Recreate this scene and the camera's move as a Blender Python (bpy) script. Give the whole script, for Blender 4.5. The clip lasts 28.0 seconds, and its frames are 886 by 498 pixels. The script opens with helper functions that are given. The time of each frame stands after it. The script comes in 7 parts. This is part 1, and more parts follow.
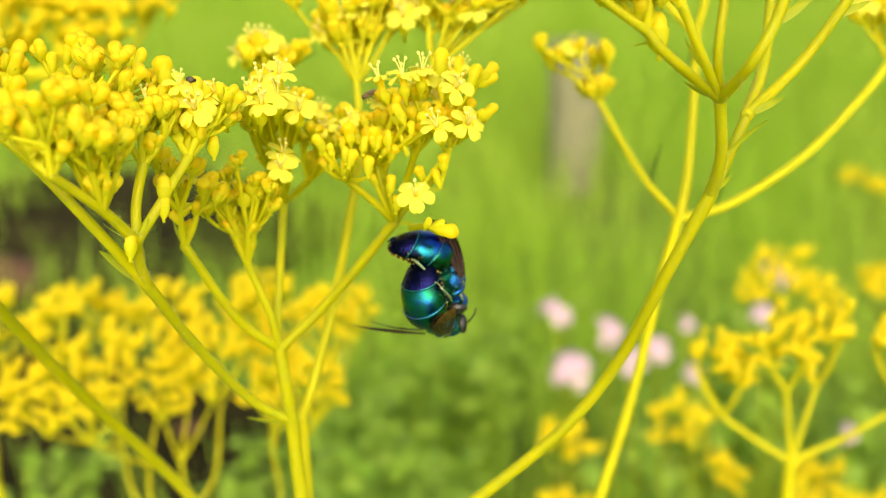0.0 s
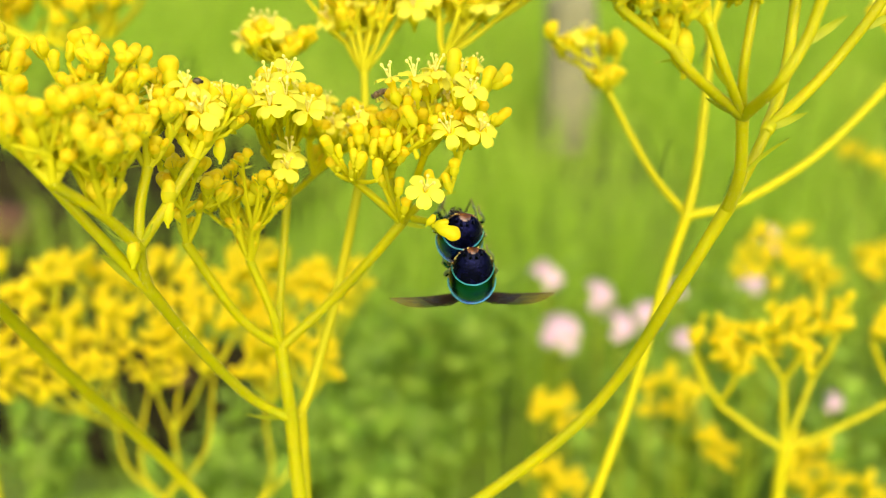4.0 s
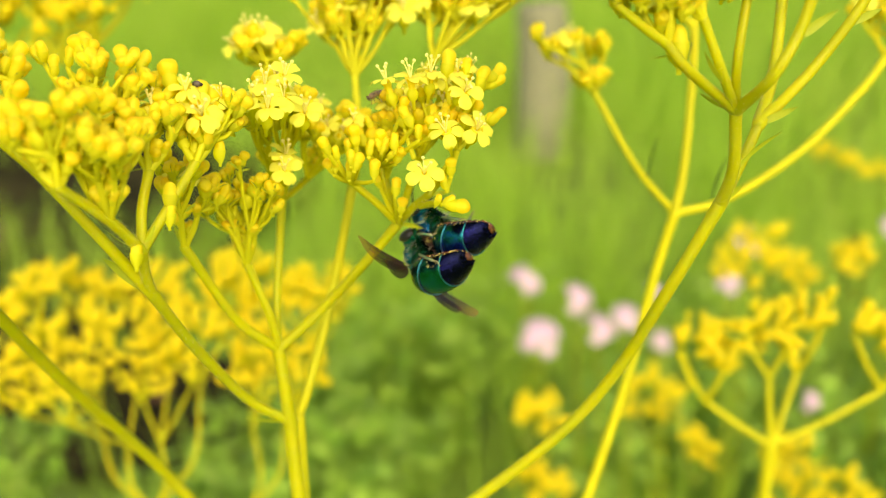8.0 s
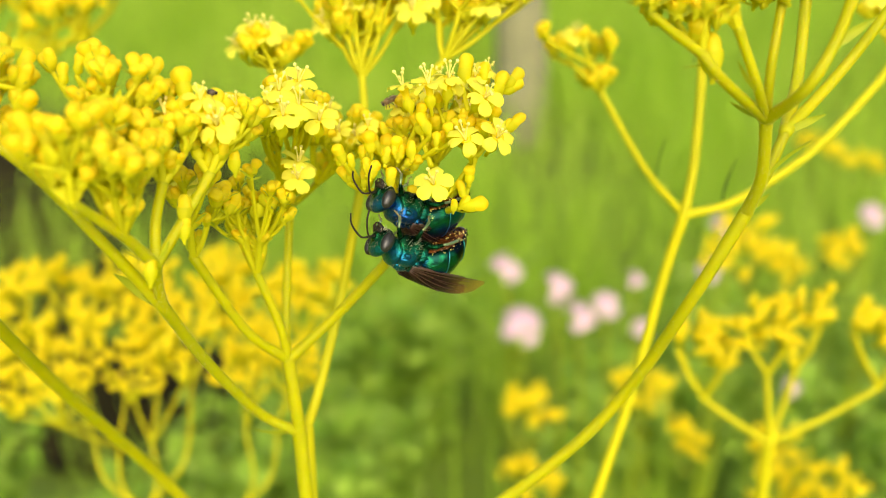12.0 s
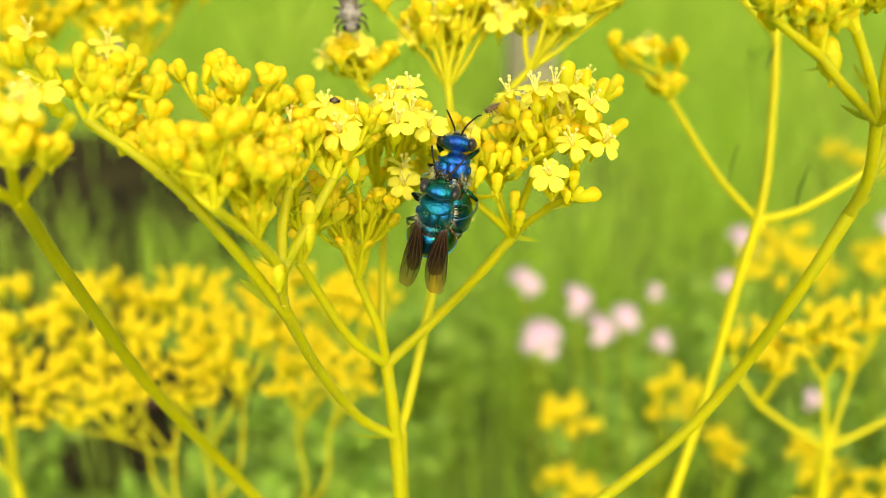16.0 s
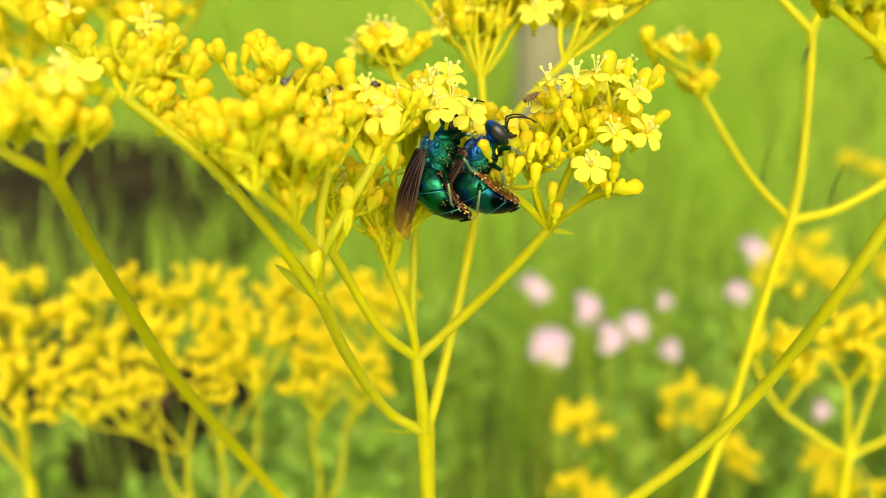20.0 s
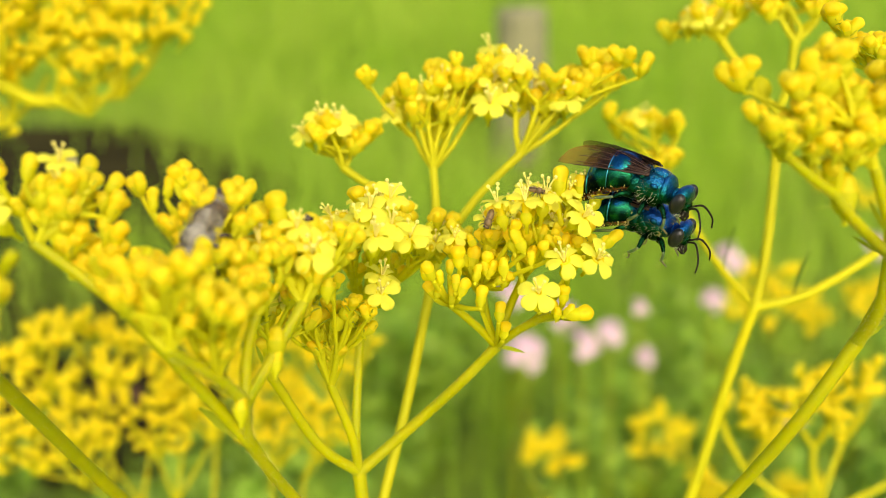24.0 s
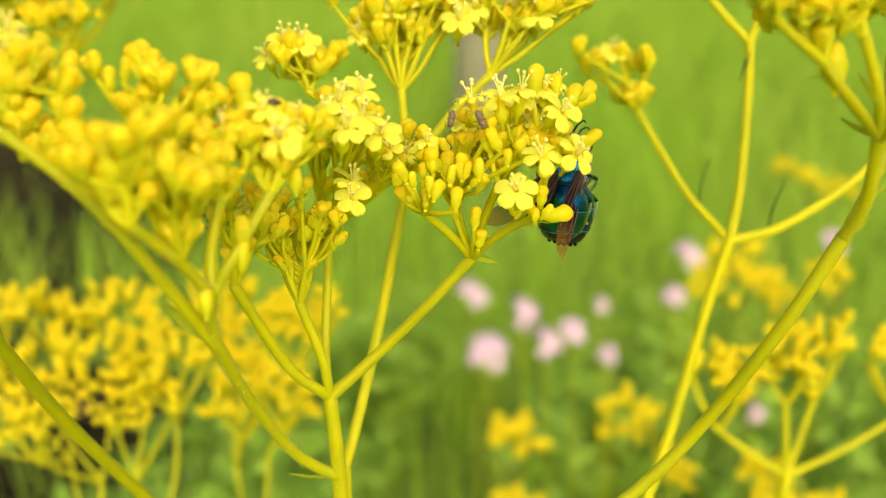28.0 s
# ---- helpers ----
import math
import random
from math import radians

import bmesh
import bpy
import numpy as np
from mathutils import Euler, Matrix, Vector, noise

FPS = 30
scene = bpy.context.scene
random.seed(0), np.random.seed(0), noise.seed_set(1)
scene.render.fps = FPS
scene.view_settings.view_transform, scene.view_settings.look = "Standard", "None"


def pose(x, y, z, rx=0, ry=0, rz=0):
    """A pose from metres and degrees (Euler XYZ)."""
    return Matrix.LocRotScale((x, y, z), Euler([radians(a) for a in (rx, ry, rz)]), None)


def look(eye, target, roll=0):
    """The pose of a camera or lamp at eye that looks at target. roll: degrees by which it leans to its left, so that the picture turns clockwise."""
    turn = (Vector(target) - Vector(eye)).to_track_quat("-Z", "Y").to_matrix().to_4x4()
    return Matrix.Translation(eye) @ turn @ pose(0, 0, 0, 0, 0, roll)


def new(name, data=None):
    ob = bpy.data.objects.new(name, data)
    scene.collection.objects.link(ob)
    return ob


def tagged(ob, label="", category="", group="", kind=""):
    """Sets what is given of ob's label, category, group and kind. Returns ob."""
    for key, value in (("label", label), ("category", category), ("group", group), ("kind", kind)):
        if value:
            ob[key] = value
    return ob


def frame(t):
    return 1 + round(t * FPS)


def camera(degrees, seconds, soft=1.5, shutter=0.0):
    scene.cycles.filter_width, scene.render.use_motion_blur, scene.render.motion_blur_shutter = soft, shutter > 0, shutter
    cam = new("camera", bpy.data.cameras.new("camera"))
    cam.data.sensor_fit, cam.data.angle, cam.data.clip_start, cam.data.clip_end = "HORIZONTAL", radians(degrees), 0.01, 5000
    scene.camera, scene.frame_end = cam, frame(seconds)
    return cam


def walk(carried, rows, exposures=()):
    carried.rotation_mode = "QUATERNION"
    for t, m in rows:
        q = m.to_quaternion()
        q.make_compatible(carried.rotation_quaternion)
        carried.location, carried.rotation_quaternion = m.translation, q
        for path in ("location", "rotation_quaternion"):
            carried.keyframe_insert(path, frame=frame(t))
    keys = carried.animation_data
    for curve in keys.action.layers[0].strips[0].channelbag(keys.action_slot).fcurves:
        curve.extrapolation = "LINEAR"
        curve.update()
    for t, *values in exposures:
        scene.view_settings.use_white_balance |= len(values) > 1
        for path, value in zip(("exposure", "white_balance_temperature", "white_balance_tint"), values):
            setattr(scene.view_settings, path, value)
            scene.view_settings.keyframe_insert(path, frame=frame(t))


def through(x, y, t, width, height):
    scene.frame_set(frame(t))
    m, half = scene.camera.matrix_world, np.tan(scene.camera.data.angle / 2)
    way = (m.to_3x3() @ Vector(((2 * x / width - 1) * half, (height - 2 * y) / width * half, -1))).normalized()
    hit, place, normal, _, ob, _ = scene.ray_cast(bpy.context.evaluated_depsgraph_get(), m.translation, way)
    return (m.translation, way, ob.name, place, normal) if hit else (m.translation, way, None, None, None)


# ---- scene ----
from math import cos, pi, sin, sqrt

# ---- camera and its path ----
cam = camera(45, 28.0, soft=0.5)
cam.data.dof.use_dof = True
cam.data.dof.focus_distance = 0.0960
cam.data.dof.aperture_fstop = 25.0
walk(cam, [
    (0.0, pose(0.00984, -0.10216, 0.78335, 72.119, 1.182, 1.763)),
    (0.5, pose(0.00817, -0.10176, 0.78272, 71.671, 0.841, 1.836)),
    (1.0, pose(0.01038, -0.10031, 0.78400, 70.977, 0.482, 2.655)),
    (1.5, pose(0.00777, -0.10128, 0.78403, 71.004, 0.545, 1.613)),
    (2.0, pose(0.00701, -0.10078, 0.78443, 70.792, 0.651, 1.458)),
    (2.5, pose(0.00578, -0.10081, 0.78497, 70.470, -0.069, 1.523)),
    (3.0, pose(0.00547, -0.09986, 0.78515, 70.131, -0.045, 1.150)),
    (3.5, pose(0.00806, -0.09804, 0.78637, 69.618, -0.478, 1.909)),
    (5.5, pose(0.00493, -0.10109, 0.78838, 69.735, -0.069, 0.331)),
    (6.0, pose(0.00293, -0.09938, 0.78808, 69.690, -0.283, -0.012)),
    (6.5, pose(0.00341, -0.09970, 0.78824, 69.781, -0.299, 0.184)),
    (7.0, pose(0.00406, -0.09989, 0.78787, 69.977, -0.161, 0.310)),
    (7.5, pose(0.00363, -0.09980, 0.78707, 70.064, -0.130, -0.025)),
    (8.0, pose(0.00587, -0.09972, 0.78696, 70.065, 0.133, 0.163)),
    (8.5, pose(0.00381, -0.09910, 0.78803, 69.803, 0.265, -0.478)),
    (9.0, pose(0.00224, -0.09979, 0.78821, 69.817, 0.270, -0.553)),
    (9.5, pose(0.00516, -0.09751, 0.78957, 69.266, -0.063, 0.477)),
    (10.0, pose(0.00643, -0.09869, 0.78730, 69.978, 0.230, 0.296)),
    (10.5, pose(0.00494, -0.09675, 0.78688, 69.848, 0.064, -0.311)),
    (11.0, pose(0.00431, -0.09783, 0.78611, 70.048, 0.299, -0.557)),
    (11.5, pose(0.00313, -0.09644, 0.78684, 69.550, -0.073, -0.898)),
    (12.0, pose(0.00195, -0.09642, 0.78817, 69.326, -0.128, -1.082)),
    (12.5, pose(0.00210, -0.09757, 0.78695, 69.799, -0.032, -0.855)),
    (14.5, pose(-0.00523, -0.09863, 0.78472, 70.521, 0.439, -1.390)),
    (15.0, pose(-0.00718, -0.09729, 0.78721, 69.957, 0.437, -1.325)),
    (15.5, pose(-0.00699, -0.09864, 0.78687, 70.322, 0.571, -0.942)),
    (16.0, pose(-0.00730, -0.09824, 0.78792, 70.107, 0.512, -0.834)),
    (16.5, pose(-0.00909, -0.09754, 0.78701, 70.335, 0.478, -1.241)),
    (17.0, pose(-0.00914, -0.09740, 0.78745, 70.282, 0.324, -0.756)),
    (17.5, pose(-0.01132, -0.09690, 0.78784, 70.338, 0.708, -1.239)),
    (18.0, pose(-0.01102, -0.09753, 0.78719, 70.542, 0.379, -0.672)),
    (18.5, pose(-0.01085, -0.09723, 0.78628, 70.698, 0.429, -0.785)),
    (19.0, pose(-0.01280, -0.09701, 0.78661, 70.678, 0.345, -1.083)),
    (19.5, pose(-0.01139, -0.09593, 0.78548, 70.768, -0.016, -0.430)),
    (20.0, pose(-0.01008, -0.09692, 0.78580, 70.489, -0.211, -0.210)),
    (20.5, pose(-0.01095, -0.09404, 0.78355, 70.612, -0.209, -0.788)),
    (22.5, pose(-0.00825, -0.09143, 0.79094, 69.863, -1.138, -0.386)),
    (23.0, pose(-0.00680, -0.09082, 0.79188, 69.950, -1.442, -0.036)),
    (23.5, pose(-0.00668, -0.08947, 0.79431, 69.786, -1.446, -0.832)),
    (24.0, pose(-0.00672, -0.08831, 0.79540, 70.026, -1.217, -0.993)),
    (24.5, pose(-0.00783, -0.08821, 0.79315, 70.929, -1.263, -1.399)),
    (25.0, pose(-0.00774, -0.08830, 0.79070, 71.495, -1.394, -1.711)),
    (25.5, pose(-0.00630, -0.08765, 0.79030, 71.133, -1.715, -1.587)),
    (26.0, pose(-0.00604, -0.08752, 0.79146, 70.576, -1.573, -2.127)),
    (26.5, pose(-0.00648, -0.08919, 0.79073, 70.786, -1.226, -2.548)),
    (27.0, pose(-0.00783, -0.09042, 0.79055, 70.774, -0.877, -3.228)),
    (27.5, pose(-0.00800, -0.08878, 0.78608, 71.129, -0.763, -3.319)),
    (28.0, pose(-0.00771, -0.08776, 0.78525, 70.655, -1.113, -3.323)),
], exposures=((0.0, 0.73, 7000.0, 6.0), (20.5, 0.73, 7000.0, 6.0), (24.0, 0.60, 7000.0, 6.0), (28.0, 0.57, 7000.0, 6.0)))

# ---- light: an overcast summer day ----
world = bpy.data.worlds.new("overcast_sky")
scene.world = world
world.use_nodes = True
wn = world.node_tree
sky = wn.nodes.new("ShaderNodeTexSky")
sky.sky_type = 'NISHITA'
sky.sun_disc = False
sky.sun_elevation = radians(35)
sky.sun_rotation = radians(170)
sky.air_density, sky.dust_density, sky.ozone_density = 1.0, 4.0, 1.0
wn.nodes["Background"].inputs[1].default_value = 0.15
wn.links.new(sky.outputs[0], wn.nodes["Background"].inputs[0])
sun_data = bpy.data.lights.new("sun", 'SUN')
sun_data.energy, sun_data.angle, sun_data.color = 1.2, radians(70), (1.0, 0.96, 0.88)
sun = new("sun", sun_data)
sun.matrix_world = look((0.15, -0.82, 0.58), (0, 0, 0))

# ---- the plan: millimetres on axes that lean with the view, put into the world ----
LEAN, HEIGHT = radians(19), 0.75
PLAN = Matrix.Translation((0, 0, HEIGHT)) @ Matrix.Rotation(-LEAN, 4, 'X')


def P(x, y, z):
    """A place in the world from the plan's millimetres: right, away, up."""
    return PLAN @ Vector((x / 1000, y / 1000, z / 1000))


def D(x, y, z):
    """A direction of the plan in the world."""
    return (PLAN.to_3x3() @ Vector((x, y, z))).normalized()


UP = D(0, 0, 1)


def stance(x, y, z, ahead, back):
    """The pose of an insect at a place of the plan: where its head points and where its back faces."""
    f = D(*ahead)
    b = D(*back)
    b = (b - f * b.dot(f)).normalized()
    s = b.cross(f)
    m = Matrix((f, s, b)).transposed().to_4x4()
    return Matrix.Translation(P(x, y, z)) @ m


def stance_at(place_in_world, ahead, back):
    """The same from a place in the world."""
    m = stance(0, 0, 0, ahead, back)
    m.translation = place_in_world
    return m


# ---- materials ----
def material(name, base, rough=0.5, metal=0.0, vary=0.0, scale=300.0, base2=None, bump=0.0, bump_scale=900.0, through=0.0, spec=0.5, sss=0.0):
    """A node material with two scales of variation, random tone from piece to piece, relief and light let through."""
    m = bpy.data.materials.new(name)
    m.use_nodes = True
    nt = m.node_tree
    b = nt.nodes["Principled BSDF"]
    b.inputs["Roughness"].default_value = rough
    b.inputs["Metallic"].default_value = metal
    b.inputs["Specular IOR Level"].default_value = spec
    co = nt.nodes.new("ShaderNodeTexCoord")
    n1 = nt.nodes.new("ShaderNodeTexNoise")
    n1.inputs["Scale"].default_value = scale
    n1.inputs["Detail"].default_value = 6
    nt.links.new(co.outputs["Object"], n1.inputs["Vector"])
    ramp = nt.nodes.new("ShaderNodeValToRGB")
    ramp.color_ramp.elements[0].position, ramp.color_ramp.elements[1].position = 0.3, 0.7
    c2 = base2 or tuple(min(1, c * (1 - vary)) for c in base)
    ramp.color_ramp.elements[0].color = (*base, 1)
    ramp.color_ramp.elements[1].color = (*c2, 1)
    info = nt.nodes.new("ShaderNodeObjectInfo")
    geo = nt.nodes.new("ShaderNodeNewGeometry")
    add = nt.nodes.new("ShaderNodeMath")
    add.operation = 'ADD'
    nt.links.new(info.outputs["Random"], add.inputs[0])
    nt.links.new(geo.outputs["Random Per Island"], add.inputs[1])
    fr = nt.nodes.new("ShaderNodeMath")
    fr.operation = 'FRACT'
    nt.links.new(add.outputs[0], fr.inputs[0])
    mr = nt.nodes.new("ShaderNodeMapRange")
    mr.inputs["To Min"].default_value, mr.inputs["To Max"].default_value = 1 - vary * 0.5, 1 + vary * 0.4
    nt.links.new(fr.outputs[0], mr.inputs["Value"])
    hsv = nt.nodes.new("ShaderNodeHueSaturation")
    nt.links.new(n1.outputs["Fac"], ramp.inputs["Fac"])
    nt.links.new(ramp.outputs["Color"], hsv.inputs["Color"])
    nt.links.new(mr.outputs["Result"], hsv.inputs["Value"])
    nt.links.new(hsv.outputs["Color"], b.inputs["Base Color"])
    if bump:
        n2 = nt.nodes.new("ShaderNodeTexNoise")
        n2.inputs["Scale"].default_value = bump_scale
        n2.inputs["Detail"].default_value = 4
        nt.links.new(co.outputs["Object"], n2.inputs["Vector"])
        bp = nt.nodes.new("ShaderNodeBump")
        bp.inputs["Strength"].default_value = bump
        bp.inputs["Distance"].default_value = 0.3 / bump_scale
        nt.links.new(n2.outputs["Fac"], bp.inputs["Height"])
        nt.links.new(bp.outputs["Normal"], b.inputs["Normal"])
    if sss:
        b.inputs["Subsurface Weight"].default_value = sss
        b.inputs["Subsurface Radius"].default_value = (1.0, 0.8, 0.1)
        b.inputs["Subsurface Scale"].default_value = 0.0008
    if through:
        tr = nt.nodes.new("ShaderNodeBsdfTranslucent")
        nt.links.new(hsv.outputs["Color"], tr.inputs["Color"])
        mix = nt.nodes.new("ShaderNodeMixShader")
        mix.inputs[0].default_value = through
        nt.links.new(b.outputs[0], mix.inputs[1])
        nt.links.new(tr.outputs[0], mix.inputs[2])
        nt.links.new(mix.outputs[0], nt.nodes["Material Output"].inputs["Surface"])
    return m


PETAL = material("petal_yellow", (0.95, 0.89, 0.085), 0.6, vary=0.10, scale=600, bump=0.2, bump_scale=2500, through=0.4, spec=0.2)
BUD = material("bud_yellow", (0.96, 0.86, 0.045), 0.5, vary=0.10, scale=500, base2=(0.95, 0.77, 0.02), bump=0.25, bump_scale=2000, through=0.55, spec=0.2)


def warm_tips(m):
    """Turns the top of a bud towards orange, on some buds more than on others."""
    nt = m.node_tree
    co, sep, high = nt.nodes.new("ShaderNodeTexCoord"), nt.nodes.new("ShaderNodeSeparateXYZ"), nt.nodes.new("ShaderNodeMapRange")
    nt.links.new(co.outputs["Object"], sep.inputs[0])
    nt.links.new(sep.outputs["Z"], high.inputs["Value"])
    high.inputs["From Min"].default_value, high.inputs["From Max"].default_value = 0.0013, 0.0027
    info, share, mul = nt.nodes.new("ShaderNodeObjectInfo"), nt.nodes.new("ShaderNodeMapRange"), nt.nodes.new("ShaderNodeMath")
    share.inputs["From Min"].default_value, share.inputs["From Max"].default_value = 0.35, 1.0
    share.inputs["To Max"].default_value = 0.75
    nt.links.new(info.outputs["Random"], share.inputs["Value"])
    mul.operation = 'MULTIPLY'
    nt.links.new(high.outputs["Result"], mul.inputs[0])
    nt.links.new(share.outputs["Result"], mul.inputs[1])
    mix = nt.nodes.new("ShaderNodeMixRGB")
    mix.inputs["Color2"].default_value = (0.95, 0.60, 0.012, 1)
    nt.links.new(mul.outputs[0], mix.inputs["Fac"])
    old = nt.nodes["Principled BSDF"].inputs["Base Color"].links[0].from_socket
    nt.links.new(old, mix.inputs["Color1"])
    for n in nt.nodes:
        if n.bl_idname == "ShaderNodeBsdfPrincipled":
            nt.links.new(mix.outputs["Color"], n.inputs["Base Color"])
        elif n.bl_idname == "ShaderNodeBsdfTranslucent":
            nt.links.new(mix.outputs["Color"], n.inputs["Color"])


BUD_FAR = BUD.copy()
warm_tips(BUD)
OVARY = material("ovary_green_yellow", (0.87, 0.83, 0.03), 0.55, vary=0.15, scale=700, base2=(0.78, 0.77, 0.03), bump=0.25, bump_scale=2200, through=0.6, spec=0.2)
STEM = material("stem_yellow_green", (0.60, 0.56, 0.010), 0.5, vary=0.15, scale=250, base2=(0.48, 0.49, 0.012), bump=0.35, bump_scale=2600, through=0.3, spec=0.25, sss=0.8)
TWIG = material("twig_yellow", (0.86, 0.80, 0.025), 0.5, vary=0.12, scale=400, base2=(0.76, 0.74, 0.025), bump=0.3, bump_scale=2600, through=0.5, spec=0.2)
STEM_LOW = material("stem_low_green", (0.16, 0.24, 0.02), 0.6, vary=0.2, scale=120, base2=(0.22, 0.27, 0.02), through=0.15, spec=0.2)
STEM_FAR = material("stem_far_yellow", (0.62, 0.55, 0.008), 0.6, vary=0.12, scale=120, base2=(0.52, 0.50, 0.012), through=0.15, spec=0.2)
BRACT = material("bract_green", (0.34, 0.42, 0.02), 0.5, vary=0.3, scale=500, base2=(0.60, 0.60, 0.02), through=0.35, spec=0.3)
STAMEN = material("stamen_pale", (0.90, 0.78, 0.18), 0.6, vary=0.1)
FUZZ = material("stem_hair_pale", (0.74, 0.69, 0.16), 0.6, vary=0.1, through=0.4)


# ---- mesh helpers ----
def part(name, bm, mats, parent=None, label="", smooth=True):
    """One mesh object from a bmesh under a thing or a part."""
    me = bpy.data.meshes.new(name)
    bm.to_mesh(me)
    bm.free()
    return part_of(name, me, mats, parent, label, smooth)


def part_of(name, me, mats, parent=None, label="", smooth=True):
    if smooth:
        me.polygons.foreach_set("use_smooth", [True] * len(me.polygons))
    if not me.materials:
        for m in (mats if isinstance(mats, (list, tuple)) else [mats]):
            me.materials.append(m)
    ob = new(name, me)
    if parent:
        ob.parent = parent
    if label:
        ob["label"] = label
    return ob


def thing(name, at, label, category, group="", kind=""):
    ob = new(name)
    ob.empty_display_size = 0.01
    ob.matrix_world = Matrix.Translation(at)
    return tagged(ob, label, category, group, kind)


def place(ob, m):
    """Sets a part's pose in the world while its parents may be posed too."""
    p = ob.parent
    w = Matrix.Identity(4)
    chain = []
    while p:
        chain.append(p.matrix_basis)
        p = p.parent
    for c in reversed(chain):
        w = w @ c
    ob.matrix_basis = w.inverted() @ m


def aim(at, way, size=1.0, spin=0.0):
    """A pose at a place whose z axis points along way."""
    q = Vector(way).to_track_quat('Z', 'Y').to_matrix().to_4x4()
    return Matrix.Translation(at) @ q @ Matrix.Rotation(spin, 4, 'Z') @ Matrix.Scale(size, 4)


def smooth_line(pts, n):
    """A smooth line through points: Catmull-Rom, n steps a span."""
    pts = [Vector(p) for p in pts]
    if len(pts) == 2:
        return [pts[0].lerp(pts[1], i / n) for i in range(n + 1)]
    ext = [pts[0] * 2 - pts[1]] + pts + [pts[-1] * 2 - pts[-2]]
    out = []
    for i in range(1, len(ext) - 2):
        a, b, c, d = ext[i - 1:i + 3]
        for k in range(n):
            t = k / n
            out.append(0.5 * (2 * b + (c - a) * t + (2 * a - 5 * b + 4 * c - d) * t * t + (3 * b - a - 3 * c + d) * t ** 3))
    out.append(pts[-1])
    return out


def tube(bm, pts, r0, r1, sides=8, mat=0, bulge=0.0, cap=True):
    """Adds a tapered round stem along points; bulge thickens its two ends like nodes."""
    n = len(pts)
    rings = []
    ref = Vector((0.31, 0.87, 0.39))
    for i, p in enumerate(pts):
        d = (pts[min(i + 1, n - 1)] - pts[max(i - 1, 0)]).normalized()
        u = d.cross(ref).normalized()
        v = d.cross(u)
        t = i / (n - 1)
        r = r0 + (r1 - r0) * t
        r *= 1 + bulge * (max(0, 1 - t * 7) + max(0, 1 - (1 - t) * 7))
        ends = ((0.92, 0.40), (0.66, 0.75)) if bulge and i in (0, n - 1) else ()
        spin = [u * cos(2 * pi * k / sides) + v * sin(2 * pi * k / sides) for k in range(sides)]
        if i == 0:
            for w, out in reversed(ends):
                rings.append([bm.verts.new(p - d * r * out + e * r * w) for e in spin])
        rings.append([bm.verts.new(p + e * r) for e in spin])
        if i == n - 1:
            for w, out in ends:
                rings.append([bm.verts.new(p + d * r * out + e * r * w) for e in spin])
    for a, b in zip(rings, rings[1:]):
        for k in range(sides):
            f = bm.faces.new((a[k], a[(k + 1) % sides], b[(k + 1) % sides], b[k]))
            f.material_index = mat
    if cap:
        for ring in (rings[0][::-1], rings[-1]):
            f = bm.faces.new(ring)
            f.material_index = mat
    return rings


def lathe(bm, profile, sides=10, mat=0, axis=None, flat=1.0):
    """Adds a turned body: profile of (height, radius, material) along axis matrix."""
    m = axis or Matrix.Identity(4)
    rings = []
    for z, r, _ in profile:
        rings.append([bm.verts.new(m @ Vector((r * cos(2 * pi * k / sides), r * flat * sin(2 * pi * k / sides), z))) for k in range(sides)])
    for i in range(len(rings) - 1):
        for k in range(sides):
            f = bm.faces.new((rings[i][k], rings[i][(k + 1) % sides], rings[i + 1][(k + 1) % sides], rings[i + 1][k]))
            f.material_index = profile[i][2]
    for ring, pr in ((rings[0][::-1], profile[0]), (rings[-1], profile[-1])):
        f = bm.faces.new(ring)
        f.material_index = pr[2]


MM = 0.001


# ---- buds and flowers: built once, shared ----
def bud_mesh(name, fat, tall, seed):
    """A flower bud on its ovary and short stalk, z up, 3 mm tall."""
    bm = bmesh.new()
    prof = [(-0.9, 0.17, 1), (-0.55, 0.21, 1), (-0.3, 0.38, 1), (0.0, 0.60, 1), (0.4, 0.69, 1), (0.75, 0.69, 1), (0.93, 0.65, 1), (1.0, 0.67, 0)]
    for i in range(1, 11):
        t = 1 - (1 - i / 10) ** 1.5 if i < 10 else 0.995
        swell = 0.66 + 0.17 * sin(pi / 2 * t / 0.5) if t < 0.5 else 0.83 * max(0.0, 1 - ((t - 0.5) / 0.5) ** 2) ** 0.5
        prof.append((1.0 + t * 1.5 * tall, fat * swell, 0))
    lathe(bm, [(z * MM, r * MM, m) for z, r, m in prof], 10)
    for v in bm.verts:
        v.co += Vector((noise.noise(v.co * 900 + Vector((seed, 0, 0))), noise.noise(v.co * 900 + Vector((0, seed, 5))), 0)) * 0.20 * MM
        lobes = 1 + 0.07 * cos(5 * math.atan2(v.co.y, v.co.x))
        v.co.x *= lobes
        v.co.y *= lobes
    me = bpy.data.meshes.new(name)
    bm.to_mesh(me)
    bm.free()
    for m in (BUD, OVARY):
        me.materials.append(m)
    return me


BUDS = [bud_mesh("flower_bud", 1.0, 1.0, 1), bud_mesh("flower_bud", 0.9, 1.12, 2), bud_mesh("flower_bud", 1.06, 0.92, 3), bud_mesh("flower_bud", 0.74, 0.8, 4)]


